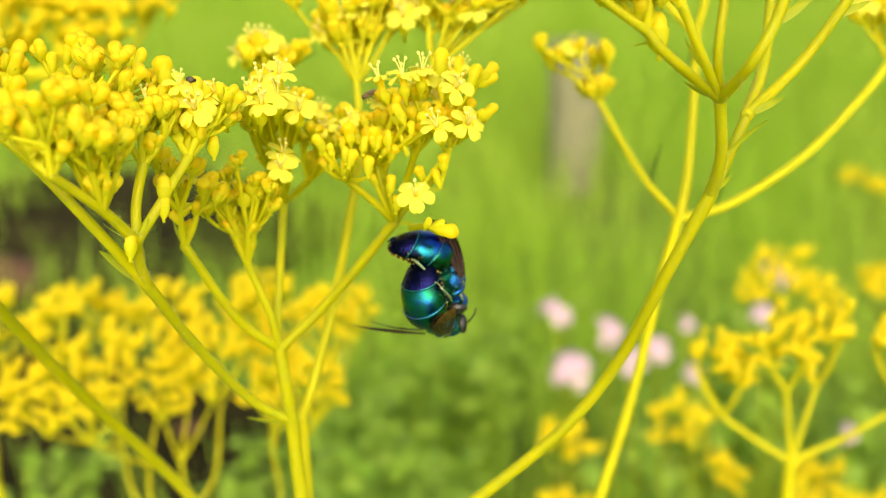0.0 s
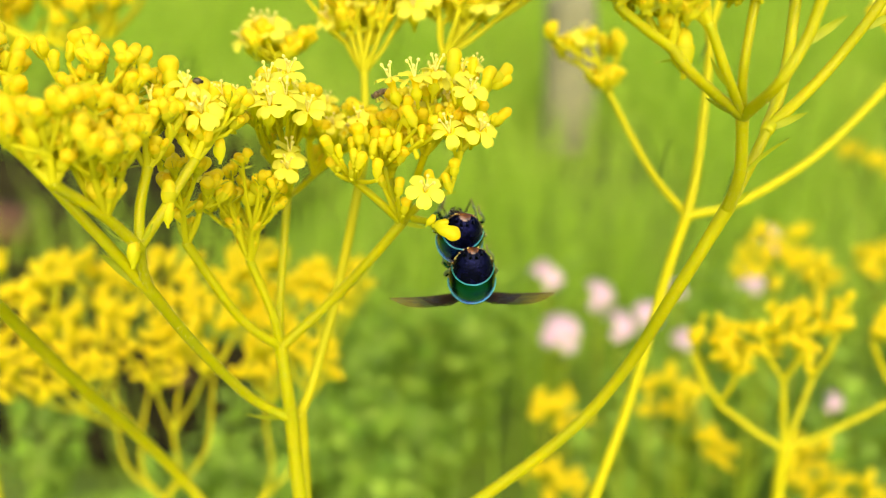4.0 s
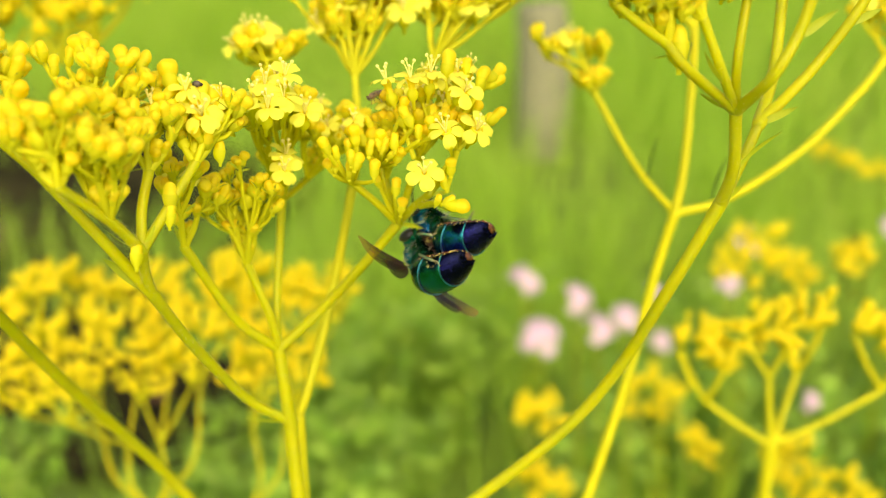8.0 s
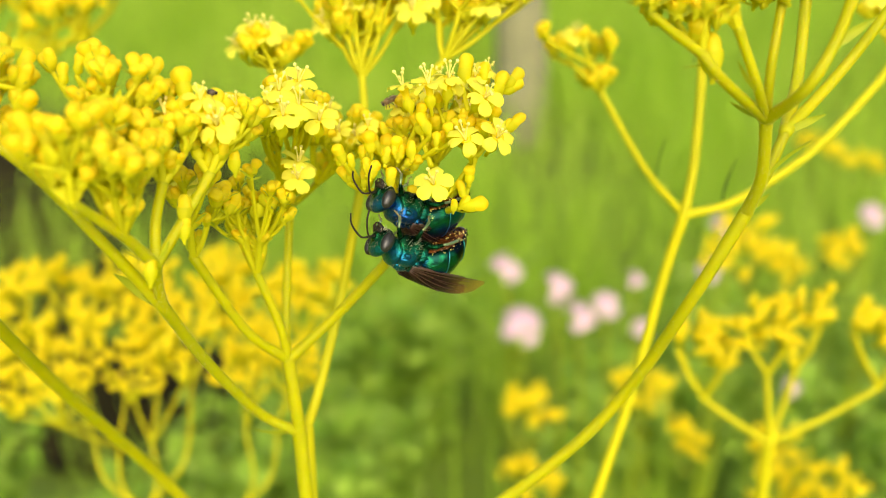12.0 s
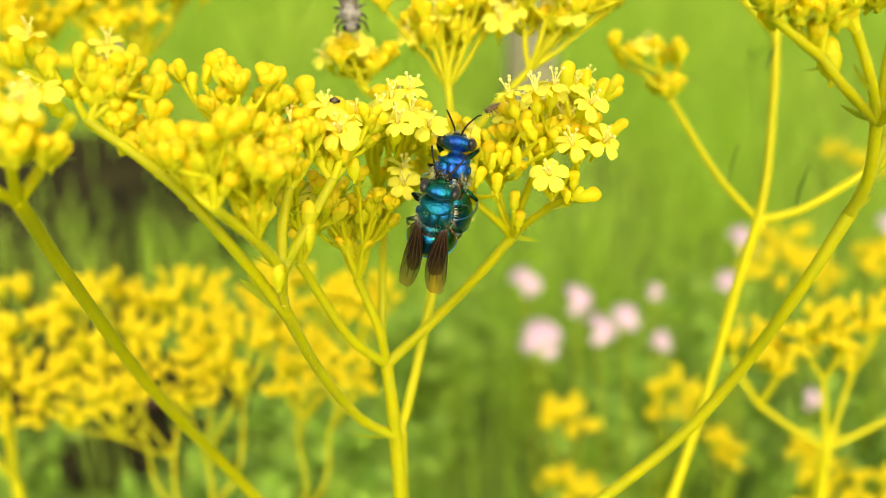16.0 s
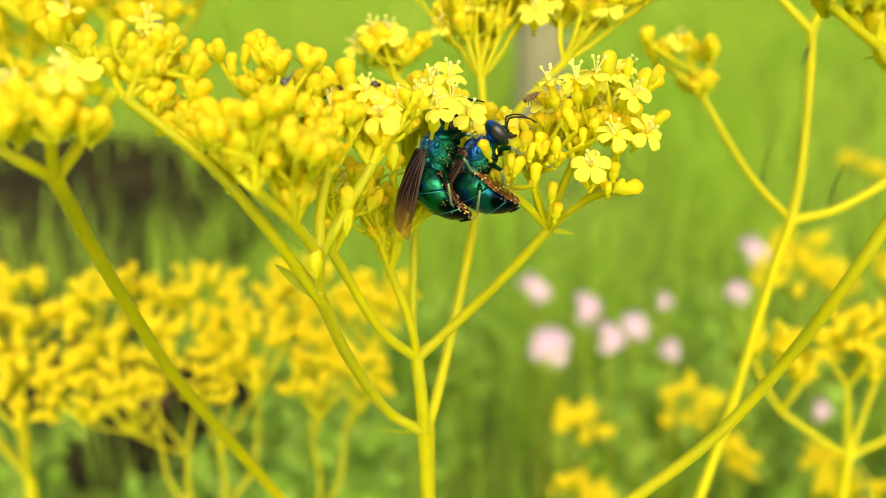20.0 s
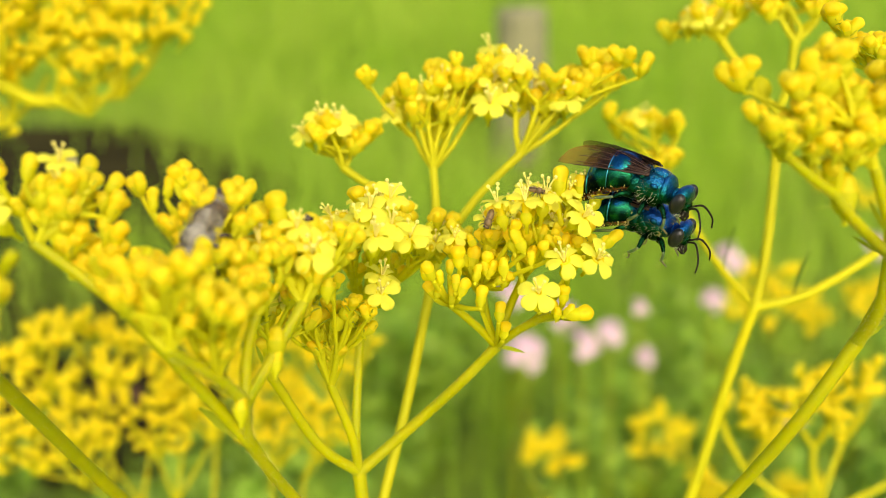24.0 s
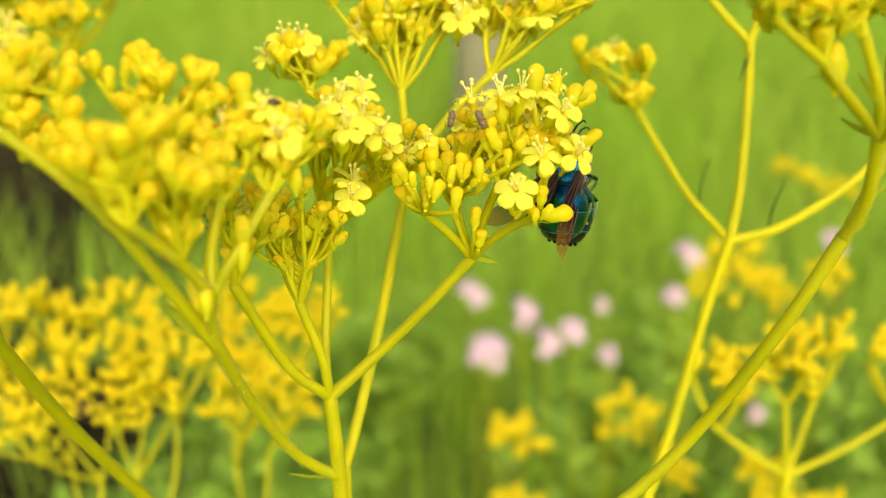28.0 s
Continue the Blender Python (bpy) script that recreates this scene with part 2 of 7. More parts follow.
def petal_mesh(seed):
    """One rounded petal lying outward along x, cupped, with a notch of uneven rim."""
    rnd = random.Random(seed)
    bm = bmesh.new()
    rows = []
    lean, cup, dent = rnd.uniform(-0.12, 0.12), rnd.uniform(0.05, 0.30), rnd.uniform(0.02, 0.16)
    for i in range(10):
        t = 1 - (1 - i / 9) ** 1.5
        half = 0.22 + 0.50 * sin(pi / 2 * min(1.0, t / 0.66)) ** 1.3
        if t > 0.66:
            half *= max(0.10, 1 - ((t - 0.66) / 0.36) ** 2.6) ** 0.55
        row = []
        for j in range(7):
            e = (j - 3) / 3
            rag = 0.05 * noise.noise(Vector((t * 5, e * 3, seed * 7.3)))
            x = 0.26 + 1.68 * t - 0.10 * e * e * t - dent * t ** 6 * (1 - abs(e)) + rag
            z = 0.45 * t * (1 - t) - 0.20 * t ** 3 - cup * e * e * t + 0.12 * sin(3 * e + seed * 2.1) * t * t + 0.07 * abs(e) * (1 - t)
            row.append(bm.verts.new(Vector((x, e * half + lean * t + rag, z)) * MM))
        rows.append(row)
    for a, b in zip(rows, rows[1:]):
        for j in range(6):
            bm.faces.new((a[j], b[j], b[j + 1], a[j + 1]))
    me = bpy.data.meshes.new("petal")
    bm.to_mesh(me)
    bm.free()
    me.materials.append(PETAL)
    return me


PETALS = [petal_mesh(s) for s in range(5)]


def corolla_mesh():
    """The ovary, tube and throat under the petals."""
    bm = bmesh.new()
    prof = [(-3.2, 0.17, 1), (-2.4, 0.2, 1), (-2.1, 0.45, 1), (-1.6, 0.6, 1), (-1.25, 0.45, 1), (-1.1, 0.32, 0), (-0.5, 0.36, 0), (-0.1, 0.5, 0), (0.05, 0.62, 0), (0.0, 0.4, 0), (-0.3, 0.2, 0)]
    lathe(bm, [(z * MM, r * MM, m) for z, r, m in prof], 10)
    me = bpy.data.meshes.new("flower")
    bm.to_mesh(me)
    bm.free()
    me.materials.append(BUD)
    me.materials.append(OVARY)
    return me


def stamens_mesh():
    bm = bmesh.new()
    rnd = random.Random(5)
    for k in range(4):
        a = 2 * pi * k / 4 + 0.4
        lean = rnd.uniform(0.35, 0.7) if k < 3 else 0.05
        tip = Vector((cos(a) * lean, sin(a) * lean, rnd.uniform(1.1, 1.7)))
        line = smooth_line([Vector((0, 0, -0.2)), tip * 0.55 + Vector((0, 0, 0.15)), tip], 3)
        tube(bm, [p * MM for p in line], 0.075 * MM, 0.06 * MM, 5)
        lathe(bm, [(-0.18 * MM, 0.06 * MM, 0), (-0.08 * MM, 0.17 * MM, 0), (0.08 * MM, 0.17 * MM, 0), (0.18 * MM, 0.05 * MM, 0)], 6, axis=Matrix.Translation(tip * MM))
    me = bpy.data.meshes.new("stamen_tuft")
    bm.to_mesh(me)
    bm.free()
    me.materials.append(STAMEN)
    return me


COROLLA, STAMENS = corolla_mesh(), stamens_mesh()


def whole_flower_mesh():
    """A flower in one mesh, for sprigs and plants farther off."""
    bm = bmesh.new()
    bm.from_mesh(COROLLA)
    for k in range(5):
        n0, f0 = len(bm.verts), len(bm.faces)
        bm.from_mesh(PETALS[k])
        bm.verts.ensure_lookup_table()
        bm.faces.ensure_lookup_table()
        for v in bm.verts[n0:]:
            v.co = Matrix.Rotation(2 * pi * k / 5, 4, 'Z') @ v.co
        for f in bm.faces[f0:]:
            f.material_index = 2
    n0f = len(bm.faces)
    bm.from_mesh(STAMENS)
    bm.faces.ensure_lookup_table()
    for f in bm.faces[n0f:]:
        f.material_index = 3
    me = bpy.data.meshes.new("flower")
    bm.to_mesh(me)
    bm.free()
    for m in (BUD, OVARY, PETAL, STAMEN):
        me.materials.append(m)
    me.polygons.foreach_set("use_smooth", [True] * len(me.polygons))
    return me


WHOLE = whole_flower_mesh()


def add_bud(parent, at, way, size=1.0, kind=0):
    """A bud whose top rests at the place, pointing along way."""
    ob = part_of("flower_bud", BUDS[kind], None, parent)
    place(ob, aim(at - Vector(way).normalized() * 2.4 * MM * size, way, size, random.uniform(0, 6)))
    return ob


def add_flower(parent, at, way, size=1.0, spin=0.0, petals=5):
    """An open flower with five petals and its stamens, the throat at the place."""
    ob = part_of("flower", COROLLA, None, parent)
    place(ob, aim(at, way, size, spin))
    for k in range(petals):
        p = part_of("petal", PETALS[(k + int(spin * 7)) % 5], None, ob)
        p.matrix_basis = Matrix.Rotation(2 * pi * k / 5 + random.uniform(-0.13, 0.13), 4, 'Z') @ Matrix.Rotation(random.uniform(-0.45, 0.35), 4, 'Y') @ Matrix.Rotation(random.uniform(-0.3, 0.3), 4, 'X') @ Matrix.Scale(random.uniform(0.9, 1.06), 4)
    s = part_of("stamen_tuft", STAMENS, None, ob)
    return ob


def bract_mesh():
    bm = bmesh.new()
    rows = []
    for i in range(6):
        t = i / 5
        w = 0.28 * sin(pi * (0.12 + 0.86 * t)) + 0.02
        rows.append([bm.verts.new(Vector((s * w, 0.35 * t * t * 2 + 0.08 * abs(s), t * 3.0)) * MM) for s in (-1, 0, 1)])
    for a, b in zip(rows, rows[1:]):
        for j in range(2):
            bm.faces.new((a[j], a[j + 1], b[j + 1], b[j]))
    me = bpy.data.meshes.new("bract")
    bm.to_mesh(me)
    bm.free()
    me.materials.append(BRACT)
    return me


BRACT_MESH = bract_mesh()


def add_bract(parent, at, way, size=1.0):
    ob = part_of("bract", BRACT_MESH, None, parent)
    place(ob, aim(at, way, size, random.uniform(0, 6)))
    return ob


def fruit_mesh():
    """A flat oval young fruit with a thin wing round it."""
    bm = bmesh.new()
    lathe(bm, [(z * MM, r * MM, 0) for z, r in ((-0.75, 0.10), (-0.62, 0.32), (-0.35, 0.52), (0.0, 0.60), (0.4, 0.53), (0.68, 0.34), (0.82, 0.08))], 10, flat=0.45)
    lathe(bm, [(z * MM, r * MM, 0) for z, r in ((-0.80, 0.10), (-0.66, 0.44), (-0.35, 0.68), (0.05, 0.76), (0.5, 0.66), (0.80, 0.42), (0.95, 0.10))], 12, flat=0.10)
    me = bpy.data.meshes.new("young_fruit")
    bm.to_mesh(me)
    bm.free()
    me.materials.append(OVARY)
    return me


FRUIT_MESH = fruit_mesh()


def add_fruit(parent, at, way, size=1.0, spin=0.0):
    ob = part_of("young_fruit", FRUIT_MESH, None, parent)
    place(ob, aim(at, way, size, spin))
    return ob


def stem(parent, pts, r0, r1, name="stem", mat=None, bulge=0.12, fuzz=0, sides=10, steps=8, label=""):
    """A bent stem through places of the world, radii in millimetres, with fine pale hairs where fuzz asks for them."""
    line = smooth_line(pts, steps)
    bm = bmesh.new()
    tube(bm, line, r0 * MM, r1 * MM, sides, bulge=bulge)
    ob = part(name, bm, mat or STEM, parent, label)
    place(ob, Matrix.Identity(4))
    if fuzz:
        rnd = random.Random(int(abs(line[0].x) * 1e6) % 9999)
        bm = bmesh.new()
        n = len(line) - 1
        for _ in range(fuzz):
            s = rnd.uniform(0, n - 0.01)
            i = int(s)
            p = line[i].lerp(line[i + 1], s - i)
            d = (line[i + 1] - line[i]).normalized()
            q = d.to_track_quat('Z', 'Y')
            a = rnd.uniform(0, 2 * pi)
            o = q @ Vector((cos(a), sin(a), rnd.uniform(-0.1, 0.5)))
            r = (r0 + (r1 - r0) * s / n) * MM
            L = rnd.uniform(0.15, 0.34) * MM
            side = o.cross(d).normalized() * 0.016 * MM
            v = [bm.verts.new(p + o * r * 0.95 + side), bm.verts.new(p + o * r * 0.95 - side), bm.verts.new(p + o * (r + L))]
            bm.faces.new(v)
        f = part("hairs", bm, FUZZ, ob, smooth=False)
        tagged(f, kind="stuff")
    return ob


def umbel(parent, base, centre, rx, ry, rz, arms, heads, seed, r=0.42, bloom=0.15, size=1.0, per=(3, 4), whole=False, mat=None, bracts=True):
    """A branched cluster like an upturned cone: forked arms rise from the base to a loose, nearly flat top of buds and flowers.
    rx, ry, rz: half sizes in millimetres to the right, away and up, of the top round its centre."""
    rnd = random.Random(seed)
    mat = mat or TWIG
    if not whole:
        size *= 0.88
        per = (per[0] + 1, per[1] + 1)

    def top(a, q):
        return centre + D(1, 0, 0) * (cos(a) * rx * q * MM) + D(0, 1, 0) * (sin(a) * ry * q * MM) + UP * (rz * rnd.uniform(-0.5, 0.35) * MM)

    for k in range(arms):
        a = 2 * pi * (k + rnd.uniform(-0.25, 0.25)) / arms
        aim_at = top(a, rnd.uniform(0.45, 0.8) if arms > 1 else 0)
        mid = base.lerp(aim_at, rnd.uniform(0.34, 0.55))
        bend = base.lerp(mid, 0.5) + D(cos(a), sin(a), 0) * (0.05 * (mid - base).length)
        stem(parent, [base, bend, mid], r * 1.0, r * 0.82, "branch", mat, sides=7, steps=4)
        if bracts:
            add_bract(parent, mid, D(cos(a + 1), sin(a + 1), 0.5), rnd.uniform(0.35, 0.65))
        if not whole:
            way = D(cos(a + 1.2) * 0.5, sin(a + 1.2) * 0.5 - 0.3, 1)
            k1 = size * rnd.uniform(0.6, 0.85)
            add_bud(parent, mid + way * 2.6 * MM * k1, way, k1, 3)
            for f in (0.35, 0.62, 0.85):
                if rnd.random() < 0.5:
                    c = a + rnd.choice((-1, 1)) * rnd.uniform(0.6, 1.6)
                    way = D(cos(c) * 0.8, sin(c) * 0.8 - 0.25, 1)
                    at = base.lerp(mid, f)
                    k1 = size * rnd.uniform(0.55, 0.9)
                    add_bud(parent, at + way * 2.8 * MM * k1, way, k1, rnd.randrange(4))
        for h in range(heads):
            b = a + (h - (heads - 1) / 2) * 1.9 / heads + rnd.uniform(-0.35, 0.35)
            q = rnd.uniform(0.3, 1.0)
            node = mid.lerp(top(b, q), rnd.uniform(0.5, 1.0)) - UP * 1.0 * MM * size
            stem(parent, [mid, mid.lerp(node, 0.5) + D(cos(b), sin(b), -0.3) * 0.25 * MM, node], r * 0.72, r * 0.55, "twig", mat, sides=6, steps=3)
            if bracts:
                add_bract(parent, node - UP * 0.3 * MM, D(cos(b + 2), sin(b + 2), 0.4), rnd.uniform(0.3, 0.5))
            if not whole:
                for f, lean in ((0.35, 0.5), (0.75, -0.5)):
                    if rnd.random() < 0.6:
                        way = D(cos(b + lean) * 0.5, sin(b + lean) * 0.5 - 0.2, 1)
                        add_fruit(parent, mid.lerp(node, f) + way * 0.9 * MM, way, rnd.uniform(0.8, 1.15), rnd.uniform(-0.6, 0.6))
            n = rnd.randint(*per)
            for i in range(n):
                c = 2 * pi * (i + rnd.uniform(-0.3, 0.3)) / n + b
                way = (UP + D(cos(c), sin(c), 0) * rnd.uniform(0.35, 0.9) + D(cos(b), sin(b), 0) * 0.3 * q).normalized()
                small = size * rnd.choice((0.6, 0.75, 0.85, 0.95))
                tip = node + way * rnd.uniform(2.4, 3.3) * MM * small
                if rnd.random() < bloom:
                    face = (way + UP * 0.4 + D(0, -0.5, 0)).normalized()
                    if whole:
                        f = part_of("flower", WHOLE, None, parent)
                        place(f, aim(tip, face, size * 0.95, c))
                    else:
                        add_flower(parent, tip + way * 0.5 * MM, face, size * 0.95, c)
                else:
                    add_bud(parent, tip, way, small, rnd.randrange(4))
                    if not whole:
                        add_bract(parent, tip - way * 3.0 * MM * small, (way + D(cos(c + 1.5), sin(c + 1.5), 0) * 0.9).normalized(), rnd.uniform(0.35, 0.6))


def twig_bud(parent, node, at, way, size=0.8, kind=0, mat=None):
    """A bud on a short bent twig of its own from a node."""
    size *= random.uniform(0.78, 1.08)
    way = (Vector(way).normalized() + Vector((random.uniform(-1, 1), random.uniform(-1, 1), random.uniform(-0.3, 0.3))) * 0.28).normalized()
    foot = at - way * 3.1 * MM * size
    if (foot - node).length > 0.4 * MM:
        stem(parent, [node, node.lerp(foot, 0.6) - UP * 0.15 * MM, foot], 0.27, 0.2, "twig", mat or TWIG, sides=6, steps=3)
    return add_bud(parent, at, way, size, kind)

# ---- ground and distance ----
SOIL = material("dark_soil", (0.016, 0.013, 0.004), 0.95, vary=0.4, scale=6, base2=(0.042, 0.034, 0.010), bump=0.6, bump_scale=40, spec=0.05)
TURF = material("turf_over_soil", (0.22, 0.34, 0.028), 0.85, vary=0.2, scale=2.2, base2=(0.14, 0.18, 0.032), bump=0.6, bump_scale=30, spec=0.1)
GRASS = material("grass_blade", (0.31, 0.51, 0.034), 0.55, vary=0.22, scale=2.2, base2=(0.45, 0.60, 0.070), through=0.4, spec=0.15)
LEAF = material("weed_leaf", (0.23, 0.42, 0.028), 0.5, vary=0.6, scale=30, base2=(0.40, 0.54, 0.07), through=0.35, spec=0.3)
PINK = material("pink_petal", (0.74, 0.50, 0.58), 0.6, vary=0.2, scale=60, base2=(0.78, 0.61, 0.65), through=0.3, spec=0.2)
WOOD = material("weathered_wood", (0.25, 0.24, 0.12), 0.85, vary=0.3, scale=25, base2=(0.18, 0.17, 0.09), bump=0.5, bump_scale=80)
STONE = material("brown_stone", (0.16, 0.075, 0.035), 0.9, vary=0.3, scale=20, base2=(0.09, 0.05, 0.03), bump=0.5, bump_scale=60, spec=0.2)


def ground_height(x, y):
    return 0.035 * noise.noise(Vector((x * 0.9, y * 0.9, 3.1))) + 0.25 * max(0.0, min(1.0, (y - 5) / 20)) ** 2


def ground():
    xs = [-400, -120, -40, -15, -8] + [-5 + 0.5 * i for i in range(21)] + [8, 15, 40, 120, 400]
    ys = [-400, -60, -10, -3] + [-1 + 0.4 * i for i in range(26)] + [13, 20, 40, 120, 400]
    bm = bmesh.new()
    grid = [[bm.verts.new((x, y, ground_height(x, y) if abs(x) < 9 and -3 < y < 14 else 0.0)) for x in xs] for y in ys]
    for a, b in zip(grid, grid[1:]):
        for i in range(len(xs) - 1):
            bm.faces.new((a[i], a[i + 1], b[i + 1], b[i]))
    ob = part("ground", bm, TURF)
    tagged(ob, "green turf over dark soil in a garden meadow", "ground", kind="structure")


ground()


def blades(name, label, count, area, tall, wide, mat, seed, keep=None):
    """A field of grass blades as one mesh: bent tapering strips."""
    rnd = random.Random(seed)
    verts, faces = [], []
    for _ in range(count):
        x, y = area(rnd)
        if keep and not keep(x, y, rnd):
            continue
        h = tall(x, y) * rnd.uniform(0.5, 1.1)
        w = wide * rnd.uniform(0.5, 1.2) * (1 + 0.12 * y)
        a = rnd.uniform(0, pi)
        dx, dy = cos(a) * w / 2, sin(a) * w / 2
        lx, ly = rnd.gauss(0, 0.22) * h, rnd.gauss(0, 0.22) * h
        z0 = ground_height(x, y) - 0.01
        n = len(verts)
        for t, k in ((0, 1.0), (0.55, 0.8), (1.0, 0.06)):
            ox, oy, z = lx * t * t, ly * t * t, z0 + h * t * (1 - 0.1 * t)
            verts += [(x + ox - dx * k, y + oy - dy * k, z), (x + ox + dx * k, y + oy + dy * k, z)]
        faces += [(n, n + 1, n + 3, n + 2), (n + 2, n + 3, n + 5, n + 4)]
    me = bpy.data.meshes.new(name)
    me.from_pydata(verts, [], faces)
    ob = part_of(name, me, mat)
    return tagged(ob, label, "grass", kind="stuff")


def wedge(near, far, spread=0.62):
    def pick(rnd):
        y = near + (far - near) * rnd.random() ** 0.75
        return rnd.uniform(-1, 1) * (0.25 + spread * y), y
    return pick


def bare(x, y, rnd):
    """Bare soil shows in a ragged patch on the left side of the bed, and the grass is worn before the stake."""
    if abs(x - 0.33) < 0.17 and 2.0 < y < 2.95 and rnd.random() < 0.75:
        return False
    d = sqrt(((x + 0.98) / 0.55) ** 2 + ((y - 2.35) / 0.95) ** 2) + 0.55 * noise.noise(Vector((x * 2.5, y * 2.5, 4)))
    near = sqrt(((x + 0.50) / 0.32) ** 2 + ((y - 1.36) / 0.24) ** 2)
    return rnd.random() < max(0.05, min(1.0, (min(d, near) - 0.55) / 0.9))


blades("meadow_grass", "tall fresh green meadow grass, softly leaning", 85000, wedge(1.1, 13.0), lambda x, y: 0.24 + 0.10 * noise.noise(Vector((x * 1.3, y * 1.3, 0))) + 0.012 * y, 0.0045, GRASS, 11, bare)


def around(rnd):
    return rnd.uniform(-7, 7), rnd.uniform(-6, 12)


def outside(x, y, rnd):
    """Keeps clear of the wedge sown above and of the trodden spot where one stands."""
    return not (y > 1.0 and abs(x) < 0.25 + 0.62 * y) and x * x + y * y > 0.8 and bare(x, y, rnd)


blades("meadow_grass", "fresh green meadow grass all round the flower bed", 70000, around, lambda x, y: 0.20 + 0.08 * noise.noise(Vector((x * 1.3, y * 1.3, 0))), 0.008, GRASS, 12, outside)


def soil_patch(x0, y0, wide, deep):
    bm = bmesh.new()
    mid = bm.verts.new((x0, y0, ground_height(x0, y0) + 0.03))
    ring = []
    for k in range(32):
        a = 2 * pi * k / 32
        q = 1 + 0.22 * noise.noise(Vector((cos(a) * 2, sin(a) * 2, 2)))
        x, y = x0 + wide * q * cos(a), y0 + deep * q * sin(a)
        ring.append(bm.verts.new((x, y, ground_height(x, y) + 0.02)))
    for a, b in zip(ring, ring[1:] + ring[:1]):
        bm.faces.new((mid, a, b))
    ob = part("soil_patch", bm, SOIL)
    tagged(ob, "bare dark brown soil between the grass", "soil", kind="structure")


soil_patch(-0.98, 2.25, 0.62, 0.85)
soil_patch(-0.50, 1.36, 0.30, 0.20)


def stone(at, size, seed):
    bm = bmesh.new()
    bmesh.ops.create_icosphere(bm, subdivisions=3, radius=1)
    for v in bm.verts:
        v.co *= 1 + 0.28 * noise.noise(v.co * 1.6 + Vector((seed, 0, 0))) + 0.06 * noise.noise(v.co * 6)
        v.co = Vector((v.co.x * size, v.co.y * size * 0.8, v.co.z * size * 0.55))
    ob = part("stone", bm, STONE)
    ob.location = at
    tagged(ob, "reddish brown stone lying on dark soil", "stone", "stones on the soil")


stone((-0.98, 1.95, 0.06), 0.085, 1)
stone((-0.43, 1.33, 0.04), 0.022, 2)


def stake():
    top = Vector((0.265, 2.85, 0.4))
    bm = bmesh.new()
    line = smooth_line([Vector((0, 0, -0.05)), Vector((0.01, 0, 0.2)), Vector((0.0, 0.01, 0.42))], 6)
    tube(bm, line, 0.078, 0.070, 12)
    for v in bm.verts:
        v.co += Vector((noise.noise(v.co * 30), noise.noise(v.co * 30 + Vector((9, 0, 0))), 0)) * 0.006
    ob = part("wooden_stake", bm, WOOD)
    ob.location = (top.x, top.y, ground_height(top.x, top.y))
    tagged(ob, "weathered grey-brown wooden garden stake standing in grass", "stake")


stake()


def weed_meshes(seed, leaves, spread, tall):
    """A leafy garden weed: thin shoots, and many small oval leaves."""
    rnd = random.Random(seed)
    bl = bmesh.new()
    out = []
    for s in range(7):
        a = rnd.uniform(0, 2 * pi)
        top = Vector((cos(a) * spread * rnd.uniform(0.3, 1), sin(a) * spread * rnd.uniform(0.3, 1), tall * rnd.uniform(0.6, 1)))
        line = smooth_line([Vector((0, 0, 0)), top * 0.5 + Vector((0, 0, tall * 0.12)), top], 4)
        bm = bmesh.new()
        tube(bm, line, 0.0022, 0.001, 5)
        out.append((bm, "shoot"))
        for k in range(leaves // 7):
            t = rnd.uniform(0.15, 1.0)
            p = line[min(len(line) - 1, int(t * (len(line) - 1)))] + Vector((rnd.gauss(0, 0.008), rnd.gauss(0, 0.008), rnd.gauss(0, 0.008)))
            L, w = rnd.uniform(0.016, 0.034), rnd.uniform(0.006, 0.012)
            q = Euler((rnd.uniform(-0.7, 0.7), rnd.uniform(-0.7, 0.7), rnd.uniform(0, 6.28))).to_matrix()
            pts = [(0, 0, 0), (L * 0.35, w, 0.003), (L * 0.75, w * 0.8, 0.002), (L, 0, -0.004), (L * 0.75, -w * 0.8, 0.002), (L * 0.35, -w, 0.003)]
            bl.faces.new([bl.verts.new(p + q @ Vector(v)) for v in pts])
    out.append((bl, "foliage"))
    made = []
    for b, nm in out:
        me = bpy.data.meshes.new(nm)
        b.to_mesh(me)
        b.free()
        me.materials.append(LEAF)
        made.append(me)
    return made


WEEDS = [weed_meshes(s, 210, 0.13, 0.34) for s in range(3)]
rw = random.Random(8)
for i in range(70):
    y = rw.uniform(0.7, 1.3)
    x = rw.uniform(-0.7, 0.7) * (0.35 + 0.55 * y)
    if x < -0.2 and rw.random() < (0.85 if y > 1.0 else 0.5):
        continue
    t = thing("leafy_weed", Vector((x, y, ground_height(x, y))), "low leafy green weed with small oval leaves", "weed", "weeds in the bed")
    t.matrix_basis = t.matrix_basis @ Matrix.Rotation(rw.uniform(0, 6), 4, 'Z') @ Matrix.Scale(rw.uniform(0.55, 0.9), 4)
    for me in WEEDS[i % 3][:-1]:
        part_of("shoot", me, LEAF, t)
    tagged(part_of("foliage", WEEDS[i % 3][-1], LEAF, t), kind="stuff")


